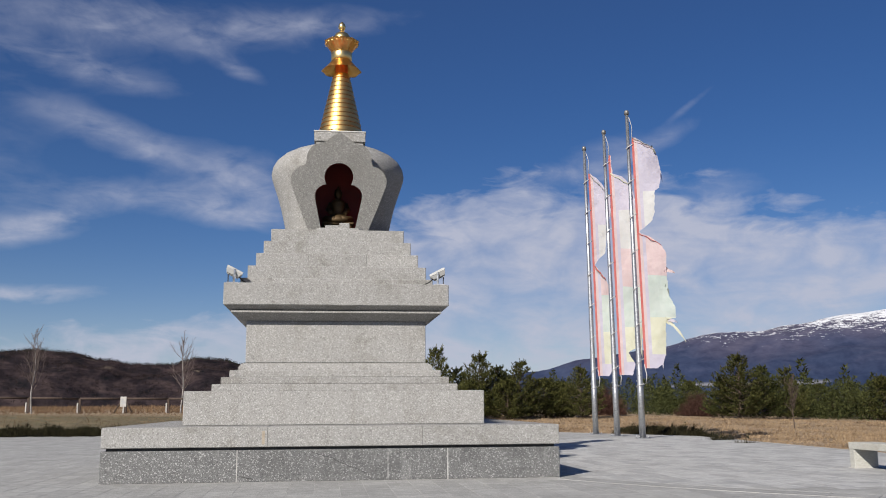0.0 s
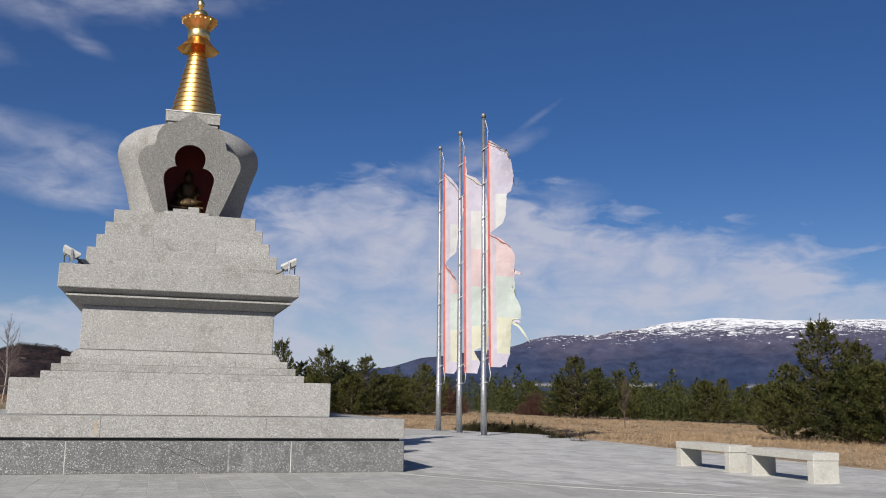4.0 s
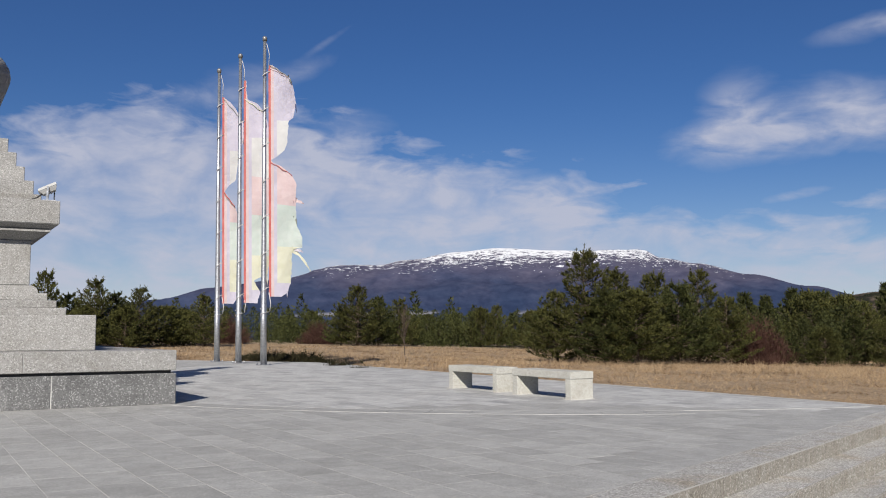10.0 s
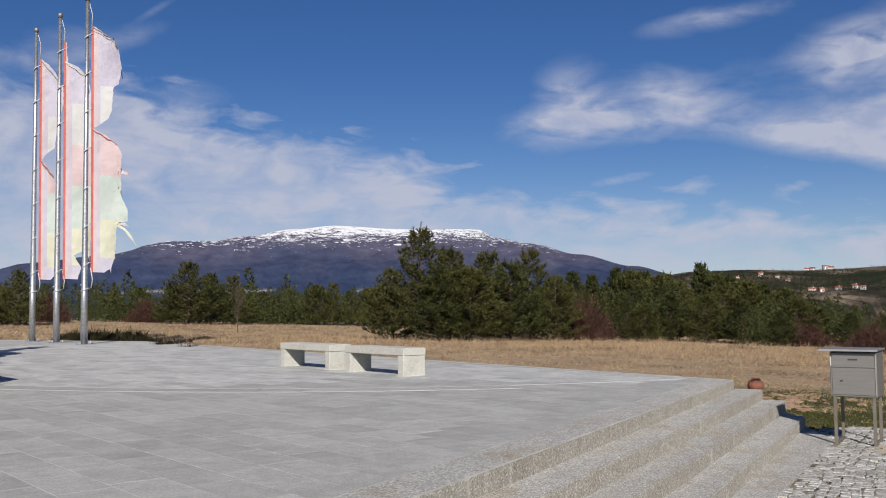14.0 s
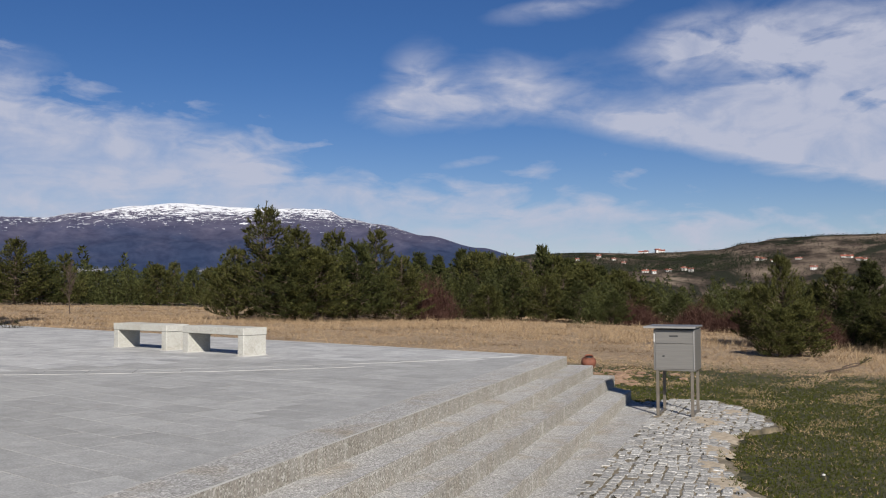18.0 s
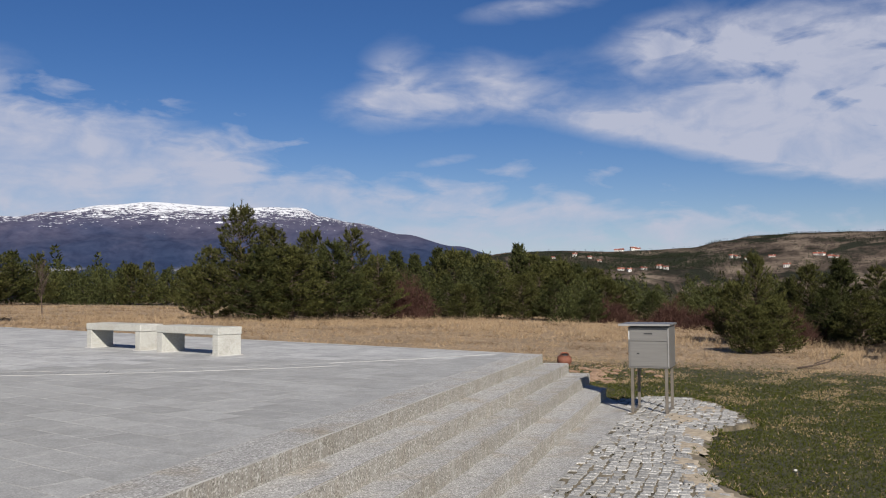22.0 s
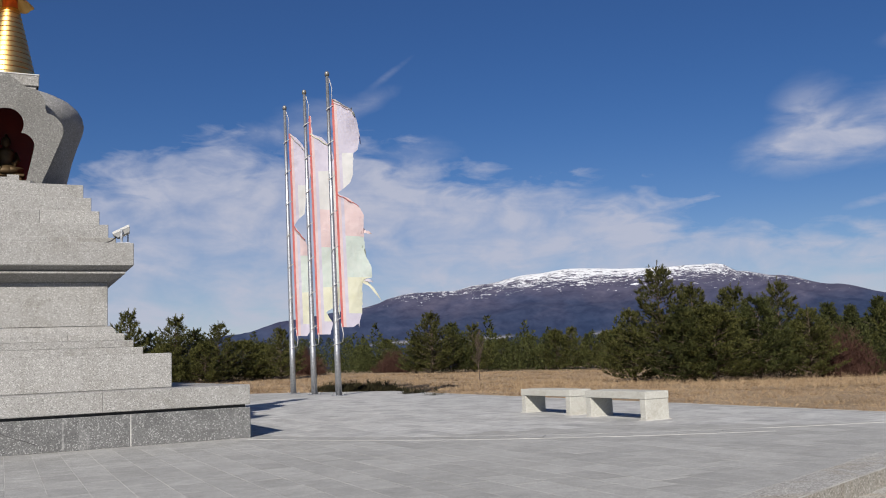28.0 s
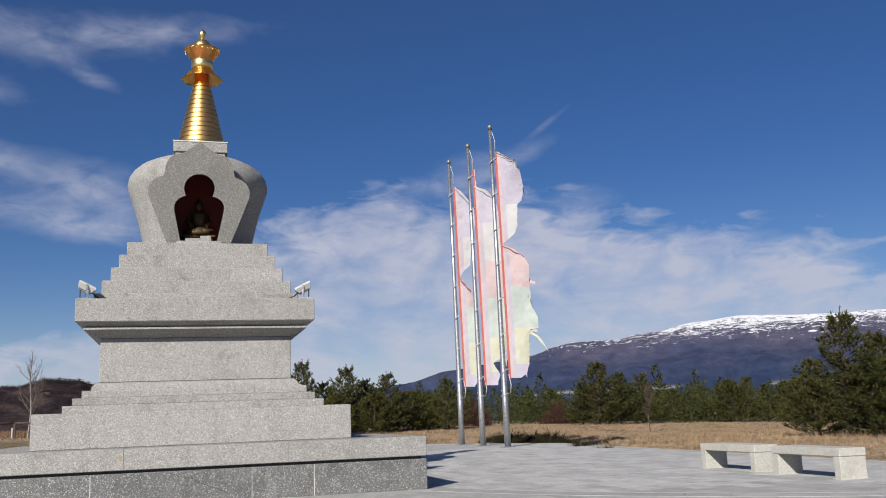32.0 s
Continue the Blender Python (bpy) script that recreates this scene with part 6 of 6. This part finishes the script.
V, F = blades(C, np.tile([0.05, 0.02, 1.0], (len(C), 1)), 0.05 + 0.3 * np.clip((np.hypot(C[:, 0], C[:, 1]) - 63) / 6, 0, 1), 0.018, 5, 0.45, rng)
tagged(new("far_dry_grass", soup("far_dry_grass", V, F, M_RUST)), "dry straw-coloured grass behind the fence", "grass", kind="stuff")


def woods(name, label, seed, n, r0, r1, az0, az1, height, size, per, mat, h0, h1, patch=None, power=2.0, rise=None):
    """Far trees: ragged crowns of loose leaf clumps, all in one mesh."""
    rng = np.random.default_rng(seed)
    r = (r0 ** power + rng.uniform(0, 1, n) * (r1 ** power - r0 ** power)) ** (1 / power)
    a = rng.uniform(az0, az1, n)
    x, y = r * np.sin(np.radians(a)), r * np.cos(np.radians(a))
    if patch:
        v = np.array([noise.noise((p / patch[0], q / patch[0], patch[1])) for p, q in zip(x, y)])
        k = v > patch[2]
        r, a, x, y = r[k], a[k], x[k], y[k]
    z = np.array([height(p, q, s, t) for p, q, s, t in zip(x, y, r, a)])
    if rise:
        el = np.degrees(np.arctan2(z - 1.0, r))
        k = (el > rise[0]) & (el < rise[1])
        x, y, z = x[k], y[k], z[k]
    n = len(x)
    h = rng.uniform(h0, h1, n)
    t = rng.uniform(0.02, 1, (n, per))
    th = rng.uniform(0, 2 * math.pi, (n, per))
    rad = (1 - t) ** 0.8 * 0.34 * h[:, None] * rng.uniform(0.5, 1.05, (n, per)) * size
    c = np.stack([x[:, None] + rad * np.cos(th), y[:, None] + rad * np.sin(th), z[:, None] + t * h[:, None] - 0.2], 2).reshape(-1, 3)
    s = np.repeat(h, per) * 0.085 * (20 / per) ** 0.5
    d = np.stack([np.cos(th).ravel(), np.sin(th).ravel(), np.full(n * per, 0.9)], 1)
    V, F = blades(c, d, s * 2.2, s * 0.62, 1, 0.5, rng)
    return tagged(new(name, soup(name, V, F, mat)), label, "woods", kind="stuff")


woods("far_pine_woods", "dark belt of young pine woods beyond the field", 31, 1100, 84, 330, 13, 62, lambda x, y, r, a: lie(x, y), 1.0, 110, M_NEEDLE_DARK, 3.4, 5.2, (26, 3.0, -0.25))
woods("pine_thicket", "dense young pines behind the field", 41, 170, 76, 92, 15, 38, lambda x, y, r, a: lie(x, y), 1.35, 260, M_NEEDLE_DARK, 2.3, 3.5)
woods("north_pine_thicket", "dense young pines behind the stupa", 42, 34, 65, 72, 3, 17, lambda x, y, r, a: lie(x, y), 1.25, 420, M_NEEDLE_DARK, 2.2, 3.3)
woods("bench_pine_thicket", "dense young pines between the taller ones", 43, 44, 50, 60, 38, 56, lambda x, y, r, a: lie(x, y), 1.3, 420, M_NEEDLE_DARK, 2.4, 3.6)
woods("slope_pine_thicket", "low dense pines at the foot of the hill", 44, 80, 44, 66, 57.5, 73, lambda x, y, r, a: lie(x, y), 1.35, 420, M_NEEDLE_DARK, 1.7, 2.8)
woods("east_pine_woods", "dark pine woods below the hill", 32, 800, 60, 240, 48, 95, lambda x, y, r, a: lie(x, y), 1.1, 150, M_NEEDLE_DARK, 2.4, 3.8)
woods("hill_pine_woods", "scattered pine woods over the hill", 33, 14000, 360, 950, 50, 90, hill_r_height, 1.3, 14, M_NEEDLE_FAR, 1.6, 2.9, (42, 6.0, 0.10))
woods("hill_pine_belt", "dark belt of pine woods across the hill", 39, 8000, 400, 970, 58.5, 70.5, hill_r_height, 1.3, 14, M_NEEDLE_FAR, 2.2, 3.8, (60, 4.0, -0.4), rise=(0.95, 1.9))
woods("hill_bare_woods", "leafless brown thickets over the hill", 37, 8000, 330, 960, 50, 90, hill_r_height, 1.5, 12, M_WOODS, 1.2, 2.4, (30, 16.0, 0.08))
woods("hill_trees", "single dark trees on the pastures", 38, 1800, 380, 985, 50, 90, hill_r_height, 1.3, 16, M_NEEDLE_FAR, 1.2, 2.4)
woods("west_hill_woods", "leafless woods over the low hill", 34, 20000, 230, 735, -26, 8, hill_l_height, 2.0, 7, M_WOODS, 1.0, 2.1, (40, 2.0, -0.45))
woods("west_hill_pines", "few dark pines on the hill crest", 35, 1400, 670, 728, -26, 2, hill_l_height, 1.4, 16, M_NEEDLE_FAR, 1.2, 2.3, (60, 9.0, -0.12))

# ---- pieces of the paving and steps, last ----
def piece(w, d, h, bevel):
    """A flat stone, centred, its top at zero."""
    return box(-w / 2, w / 2, -d / 2, d / 2, -h, 0, bevel)


def piece_mesh(name, w, d, h, bevel, mat):
    me = bpy.data.meshes.new(name)
    bm = piece(w, d, h, bevel)
    bm.to_mesh(me)
    bm.free()
    me.materials.append(mat)
    return me


rnd = random.Random(9)
PX, PY, GAP = 0.333, 0.60, 0.005
RING = (13.77, 18.96, 11.40)  # centre and radius of the curved band of stones
slab_me = piece_mesh("slab", PX - GAP, PY - GAP, 0.03, 0.001, M_SLAB)
inner_edge = [stair_at(STAIR_LEFT, -2.94), stair_at(13.45, -2.94)] + [(12.3, 29.9), (8.9, 35.9), (-12.9, 37.5), (-18.6, 33.0)]
spots = []
for i in range(-56, 40):
    x = 3.42 + PX * (i + 0.5) - 0.0
    off = (0.0, 0.21, 0.40)[i % 3] + 0.05 * math.sin(i * 2.1)
    for j in range(4, 68):
        spots.append((x, PY * j + off))
S = np.array(spots)
whole, some = np.ones(len(S), bool), np.zeros(len(S), bool)
for dx in (-PX / 2, PX / 2):
    for dy in (-PY / 2, PY / 2):
        q = inside(S[:, 0] + dx, S[:, 1] + dy, inner_edge)
        whole &= q
        some |= q
under = (np.abs(S[:, 0] - SX) < 3.0) & (np.abs(S[:, 1] - SY) < 3.0)


def clipped(poly, p, q):
    """The part of a flat polygon that lies left of the line p to q."""
    r = []
    s = [(q[0] - p[0]) * (y - p[1]) - (q[1] - p[1]) * (x - p[0]) for x, y in poly]
    for k in range(len(poly)):
        m = (k + 1) % len(poly)
        if s[k] >= 0:
            r.append(poly[k])
        if (s[k] >= 0) != (s[m] >= 0):
            t = s[k] / (s[k] - s[m])
            r.append((poly[k][0] + t * (poly[m][0] - poly[k][0]), poly[k][1] + t * (poly[m][1] - poly[k][1])))
    return r


for x, y in S[some & ~whole]:
    w, d = (PX - GAP) / 2, (PY - GAP) / 2
    poly = [(x - w, y - d), (x + w, y - d), (x + w, y + d), (x - w, y + d)]
    for p, q in zip(inner_edge, inner_edge[1:] + inner_edge[:1]):
        if len(poly) > 2:
            poly = clipped(poly, p, q)
    if len(poly) > 2 and max(p[0] for p in poly) - min(p[0] for p in poly) > 0.03:
        part("cut_slab", slab_of(poly, -0.03, 0.0), M_SLAB, terrace)
S = S[whole & ~under]
near = np.argsort(np.hypot(S[:, 0] - 4.5, S[:, 1] - 6.0))
for k in near[:300]:
    o = new("paving_slab", slab_me)
    o.parent = terrace
    o.location = (S[k, 0], S[k, 1], rnd.uniform(-0.0005, 0.0005))


def stone_field(P, size, rng, mat, name, parent, label, rough=0.0):
    """Many bevelled stones in one mesh: rows x, y, z, turn, w, d, h."""
    n = len(P)
    b = size
    base = np.array([(-1, -1, 0), (1, -1, 0), (1, 1, 0), (-1, 1, 0)], float)
    V = []
    for lev, (inset, dz) in enumerate(((0.0, -1.0), (0.0, -b), (b, 0.0))):
        c = base.copy()
        w = P[:, 4:5] / 2 - inset
        d = P[:, 5:6] / 2 - inset
        lx, ly = c[None, :, 0] * w, c[None, :, 1] * d
        if rough:
            if lev == 0:
                jx, jy = rng.normal(0, rough, lx.shape), rng.normal(0, rough, ly.shape)
            lx, ly = lx + jx, ly + jy
        ca, sa = np.cos(P[:, 3:4]), np.sin(P[:, 3:4])
        z = P[:, 2:3] + (dz if lev else -P[:, 6:7]) + np.zeros_like(lx)
        V.append(np.stack([P[:, 0:1] + lx * ca - ly * sa, P[:, 1:2] + lx * sa + ly * ca, z], 2))
    V = np.concatenate(V, 1).reshape(-1, 3)
    q = []
    for lev in (0, 4):
        for k in range(4):
            q.append((lev + k, lev + (k + 1) % 4, lev + 4 + (k + 1) % 4, lev + 4 + k))
    q.append((8, 9, 10, 11))
    F = ((np.arange(n) * 12)[:, None, None] + np.array(q)[None]).reshape(-1, 4)
    ob = new(name, soup(name, V, F, mat))
    ob.parent = parent
    return tagged(ob, label, kind="stuff")


rng = np.random.default_rng(5)
rest = S[near[300:]]
n = len(rest)
P = np.stack([rest[:, 0], rest[:, 1], np.zeros(n), np.zeros(n), np.full(n, PX - GAP), np.full(n, PY - GAP), np.full(n, 0.03)], 1)
outer_field = (rest[:, 0] > 3.2) & (np.hypot(rest[:, 0] - RING[0], rest[:, 1] - RING[1]) < RING[2])
stone_field(P[~outer_field], 0.001, rng, M_SLAB_FAR, "far_paving_slabs", terrace, "grey granite paving slabs")
stone_field(P[outer_field], 0.001, rng, M_SLAB_PALE, "outer_paving_slabs", terrace, "bleached patchy granite paving slabs")

# border stones along the top step, and step stones
turn = math.atan2(STAIR_U.y, STAIR_U.x)


def stones_along(parent, a0, a1, c0, c1, z, h, mat, length, name):
    a = a0
    while a < a1 - 0.05:
        ln = min(length * rnd.uniform(0.92, 1.08), a1 - a)
        if a1 - a - ln < 0.4:
            ln = a1 - a
        bm = box(-ln / 2 + 0.0005, ln / 2 - 0.0005, -(c1 - c0) / 2, (c1 - c0) / 2, -h, 0)
        front = [k for k in bm.edges if all(v.co.z > -0.001 and v.co.y < 0 for v in k.verts)]
        bmesh.ops.bevel(bm, geom=front, offset=0.009, segments=2, affect="EDGES")
        bm.normal_update()
        # the bevelled edge gets the paler colour of the painted sun line
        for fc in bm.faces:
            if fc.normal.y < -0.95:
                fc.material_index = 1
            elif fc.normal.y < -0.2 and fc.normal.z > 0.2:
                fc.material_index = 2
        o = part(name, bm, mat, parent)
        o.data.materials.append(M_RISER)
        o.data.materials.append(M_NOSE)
        x, y = stair_at(a + ln / 2, (c0 + c1) / 2)
        o.matrix_local = pose(x, y, z, 0, 0, math.degrees(turn))
        a += ln


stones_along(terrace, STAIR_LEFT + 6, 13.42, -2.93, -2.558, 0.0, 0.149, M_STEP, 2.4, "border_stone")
ENDS = NOSES[1:]
st = bpy.data.objects["stair_4"]
for a0, a1, w0, w1 in ((-10.0, 1.5, -1.45, -1.45), (1.5, 5.0, -1.45, -1.43), (5.0, 8.6, -1.43, -1.27), (8.6, 12.2, -1.27, -1.16)):
    o = [stair_at(a0 + 0.002, w0), stair_at(a1 - 0.002, w1), stair_at(a1 - 0.002 + (1.3 if a1 > 12 else 0), -1.66), stair_at(a0 + 0.002, -1.66)]
    part("step_stone", slab_of(o, -0.75, -0.60), M_STEP, st)
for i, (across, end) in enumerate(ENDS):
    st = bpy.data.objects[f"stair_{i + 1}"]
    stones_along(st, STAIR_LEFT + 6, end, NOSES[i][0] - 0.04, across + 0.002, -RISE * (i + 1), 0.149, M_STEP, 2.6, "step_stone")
# curved band of narrow stones between two fields of paving, with pale joints


def sector(r0, r1, a0, a1, z0, z1, k=4):
    pts = [(RING[0] + r * math.cos(a), RING[1] + r * math.sin(a)) for r, t in ((r0, 0), (r1, 1)) for a in [a0 + (a1 - a0) * (k - i if t else i) / k for i in range(k + 1)]]
    return slab_of(pts, z0, z1)


A0, A1 = math.atan2(13.4 - RING[1], 3.3 - RING[0]) % (2 * math.pi), math.atan2(7.75 - RING[1], 11.2 - RING[0]) % (2 * math.pi)
BAND, COUNT = 0.46, 18
for i in range(COUNT):
    a, b = A0 + (A1 - A0) * i / COUNT, A0 + (A1 - A0) * (i + 1) / COUNT
    last = i >= COUNT - 5
    if not last:
        part("band_stone", sector(RING[2] + 0.006, RING[2] + BAND - 0.006, a + 0.0004, b - 0.0004, -0.03, 0.0035), M_SLAB, terrace)
        part("joint_line", sector(RING[2] + BAND - 0.006, RING[2] + BAND + 0.004, a, b, -0.02, 0.0038), M_JOINT, terrace, "pale mortar line")
    part("joint_line", sector(RING[2] - 0.006, RING[2] + 0.006, a, b, -0.02, 0.0048), M_JOINT, terrace, "pale mortar line")

# ---- cobbles at the foot of the steps ----
bed = lump("cobble_path", slab_of(SANDBED, -0.75, -0.609), M_SAND, "grey cobblestone path bedded in sand at the foot of the steps", kind="structure")
spots = []
row = 0
v = -1.50
while v < 12:
    a = -6.0
    while a < 14:
        L = rnd.uniform(0.070, 0.128)
        wob = 0.05 * math.sin(a * 1.1 + v * 1.3) + 0.012 * rnd.gauss(0, 1)
        x, y = stair_at(a + L / 2, v + wob)
        spots.append((x, y, L))
        a += L + rnd.uniform(0.003, 0.012)
    v += 0.098
    row += 1
S = np.array(spots)
ok = inside(S[:, 0], S[:, 1], COBBLES) & (S[:, 0] > -2.0) & (S[:, 1] > -3.0)
edge = np.array([noise.noise((p[0] * 1.4, p[1] * 1.4, 2.0)) for p in S])
S = S[ok & (edge < 0.8)]
n = len(S)
P = np.stack([S[:, 0], S[:, 1], -0.601 + rng.normal(0, 0.003, n), turn + rng.normal(0, 0.09, n), S[:, 2], rng.uniform(0.084, 0.097, n), np.full(n, 0.06)], 1)
near = np.argsort(np.hypot(S[:, 0] - 7.0, S[:, 1] - 3.7))
stone_me = [piece_mesh("cobble", w, 0.089, 0.06, 0.009, M_COBBLE) for w in (0.083, 0.093, 0.103, 0.113, 0.123)]
for k in near[:300]:
    o = new("cobblestone", stone_me[min(4, max(0, int((P[k, 4] - 0.078) / 0.0101)))])
    o.parent = bed
    o.matrix_local = pose(P[k, 0], P[k, 1], P[k, 2], rnd.gauss(0, 1.2), rnd.gauss(0, 1.2), math.degrees(P[k, 3]))
stone_field(P[near[300:]], 0.009, rng, M_COBBLE_FAR, "far_cobblestones", bed, "small grey cobblestones", 0.007)

# bare soil by the pot
rng = np.random.default_rng(77)
c = np.stack([rng.normal(15.0, 1.3, 260), rng.normal(9.1, 0.55, 260)], 1)
bm = bmesh.new()
for x, y in c:
    bmesh.ops.create_icosphere(bm, subdivisions=1, radius=rng.uniform(0.03, 0.09), matrix=Matrix.Translation((x, y, lie(x, y) + 0.005)) @ Matrix.Diagonal((1.4, 1.4, 0.5, 1)))
lump("soil_clods", bm, simple("loose soil", (0.13, 0.075, 0.045), (0.30, 0.20, 0.13), 9, 0.95), "loose brown soil clods beside the clay pot", "soil", kind="stuff")

# pale sand washed over the cobbles
M_SANDPALE = simple("pale sand", (0.24, 0.195, 0.135), (0.44, 0.37, 0.275), 14, 0.95, bump=0.01)
bm = bmesh.new()
for k, (x, y, w, d) in enumerate(((10.6, 4.7, 0.45, 0.2), (9.6, 4.05, 0.4, 0.17), (8.75, 3.76, 0.42, 0.13), (8.0, 3.48, 0.34, 0.12), (7.4, 3.1, 0.34, 0.13), (6.85, 2.7, 0.3, 0.14), (11.6, 4.75, 0.3, 0.15))):
    rim = []
    for i in range(40):
        a = 2 * math.pi * i / 40
        q = 1 + 0.55 * noise.noise((2.1 * math.cos(a) + 5 * k, 2.1 * math.sin(a), 0.0)) + 0.3 * noise.noise((6 * math.cos(a), 6 * math.sin(a) + 3 * k, 1.0))
        u, v_ = w * q * math.cos(a), d * q * math.sin(a)
        rim.append((x + u * 0.84 - v_ * 0.54, y + u * 0.54 + v_ * 0.84))
    ring = [[bm.verts.new((x + (px - x) * f, y + (py - y) * f, z)) for px, py in rim] for f, z in ((1.0, -0.607), (0.8, -0.6015), (0.4, -0.5975))]
    for r0, r1 in zip(ring, ring[1:]):
        for i in range(40):
            bm.faces.new((r0[i], r0[(i + 1) % 40], r1[(i + 1) % 40], r1[i])).smooth = True
    bm.faces.new(ring[-1])
lump("sand", bm, M_SANDPALE, "pale sand washed over the edge of the cobbles", "sand", kind="stuff")
bm = bmesh.new()
bmesh.ops.create_icosphere(bm, subdivisions=2, radius=0.017, matrix=Matrix.Translation((0, 0, 0.02)) @ Matrix.Diagonal((1.3, 0.9, 0.6, 1)))
pebble = lump("pebble", bm, M_POSTWHITE, "small white pebble lying in the lawn", "stone")
pebble.location = (PEBBLE[0], PEBBLE[1], lie(*PEBBLE))

# rough tufts and straw along the edge of the cobbles
edge_pts = []
for (x0, y0), (x1, y1) in list(zip(SANDBED, SANDBED[1:]))[4:-3]:
    k = max(1, int(math.hypot(x1 - x0, y1 - y0) / 0.02))
    edge_pts += [(x0 + (x1 - x0) * i / k + rng.normal(0.03, 0.07), y0 + (y1 - y0) * i / k + rng.normal(-0.03, 0.07), -0.612) for i in range(k)]
E = np.array(edge_pts)
E = E[(E[:, 0] > 5) & (np.array([noise.noise((q[0] * 2.2, q[1] * 2.2, 4.0)) for q in E]) > -0.15)]
V, F = blades(E, np.tile([0.0, 0.0, 0.8], (len(E), 1)), 0.035 + 0.035 * rng.uniform(0, 1, len(E)), 0.004, 7, 0.9, rng)
tagged(new("edge_grass", soup("edge_grass", V, F, M_GREEN)), "uneven green grass along the edge of the cobbles", "grass", kind="stuff")
k = rng.uniform(0, 1, len(E)) < 0.35
V, F = blades(E[k], np.tile([0.0, 0.0, 0.25], (k.sum(), 1)), 0.06, 0.003, 5, 1.0, rng)
tagged(new("edge_straw", soup("edge_straw", V, F, M_DRY)), "dry straw along the edge of the cobbles", "grass", kind="stuff")
# moss in the joints of the cobbles
rr = np.random.default_rng(78)
k = rr.integers(0, len(P), 900)
Q = np.stack([P[k, 0] + rr.choice([-1, 1], 900) * P[k, 4] * 0.5, P[k, 1] + rr.uniform(-0.05, 0.05, 900), np.full(900, -0.606)], 1)
Q = Q[np.array([noise.noise((q[0] * 1.6, q[1] * 1.6, 9.0)) for q in Q]) > 0.0]
V, F = blades(Q, np.tile([0.0, 0.0, 0.7], (len(Q), 1)), 0.022, 0.006, 9, 1.0, rr)
tagged(new("joint_moss", soup("joint_moss", V, F, M_HEDGE)), "dark moss and weeds in the joints of the cobbles", "moss", kind="stuff")

# fallen branch in the dry grass
fx, fy = 20.93, 5.96
log = thing("fallen_branch", (fx, fy, lie(fx, fy)), "fallen pine branch lying in the dry grass", "branch", turn=-65)
part("stem", tube([(-0.55, 0, 0.03), (-0.25, 0.05, 0.08), (0.1, 0.0, 0.18), (0.35, 0.04, 0.33)], 0.024, 7, end_radius=0.012), M_BARK, log)
part("side_twig", tube([(-0.2, 0.04, 0.13), (0.05, 0.2, 0.2), (0.3, 0.3, 0.22)], 0.014, 6, end_radius=0.006), M_BARK, log)
c = np.array([(0.15 + 0.2 * q, 0.04 * q, 0.2 + 0.13 * q) for q in np.linspace(0, 1, 14)])
V, F = blades(c, np.tile([0.4, 0.0, 0.7], (14, 1)), 0.12, 0.006, 6, 0.6, rr)
part("needle_spray", soup("needle_spray", V, F, M_NEEDLE), None, log)
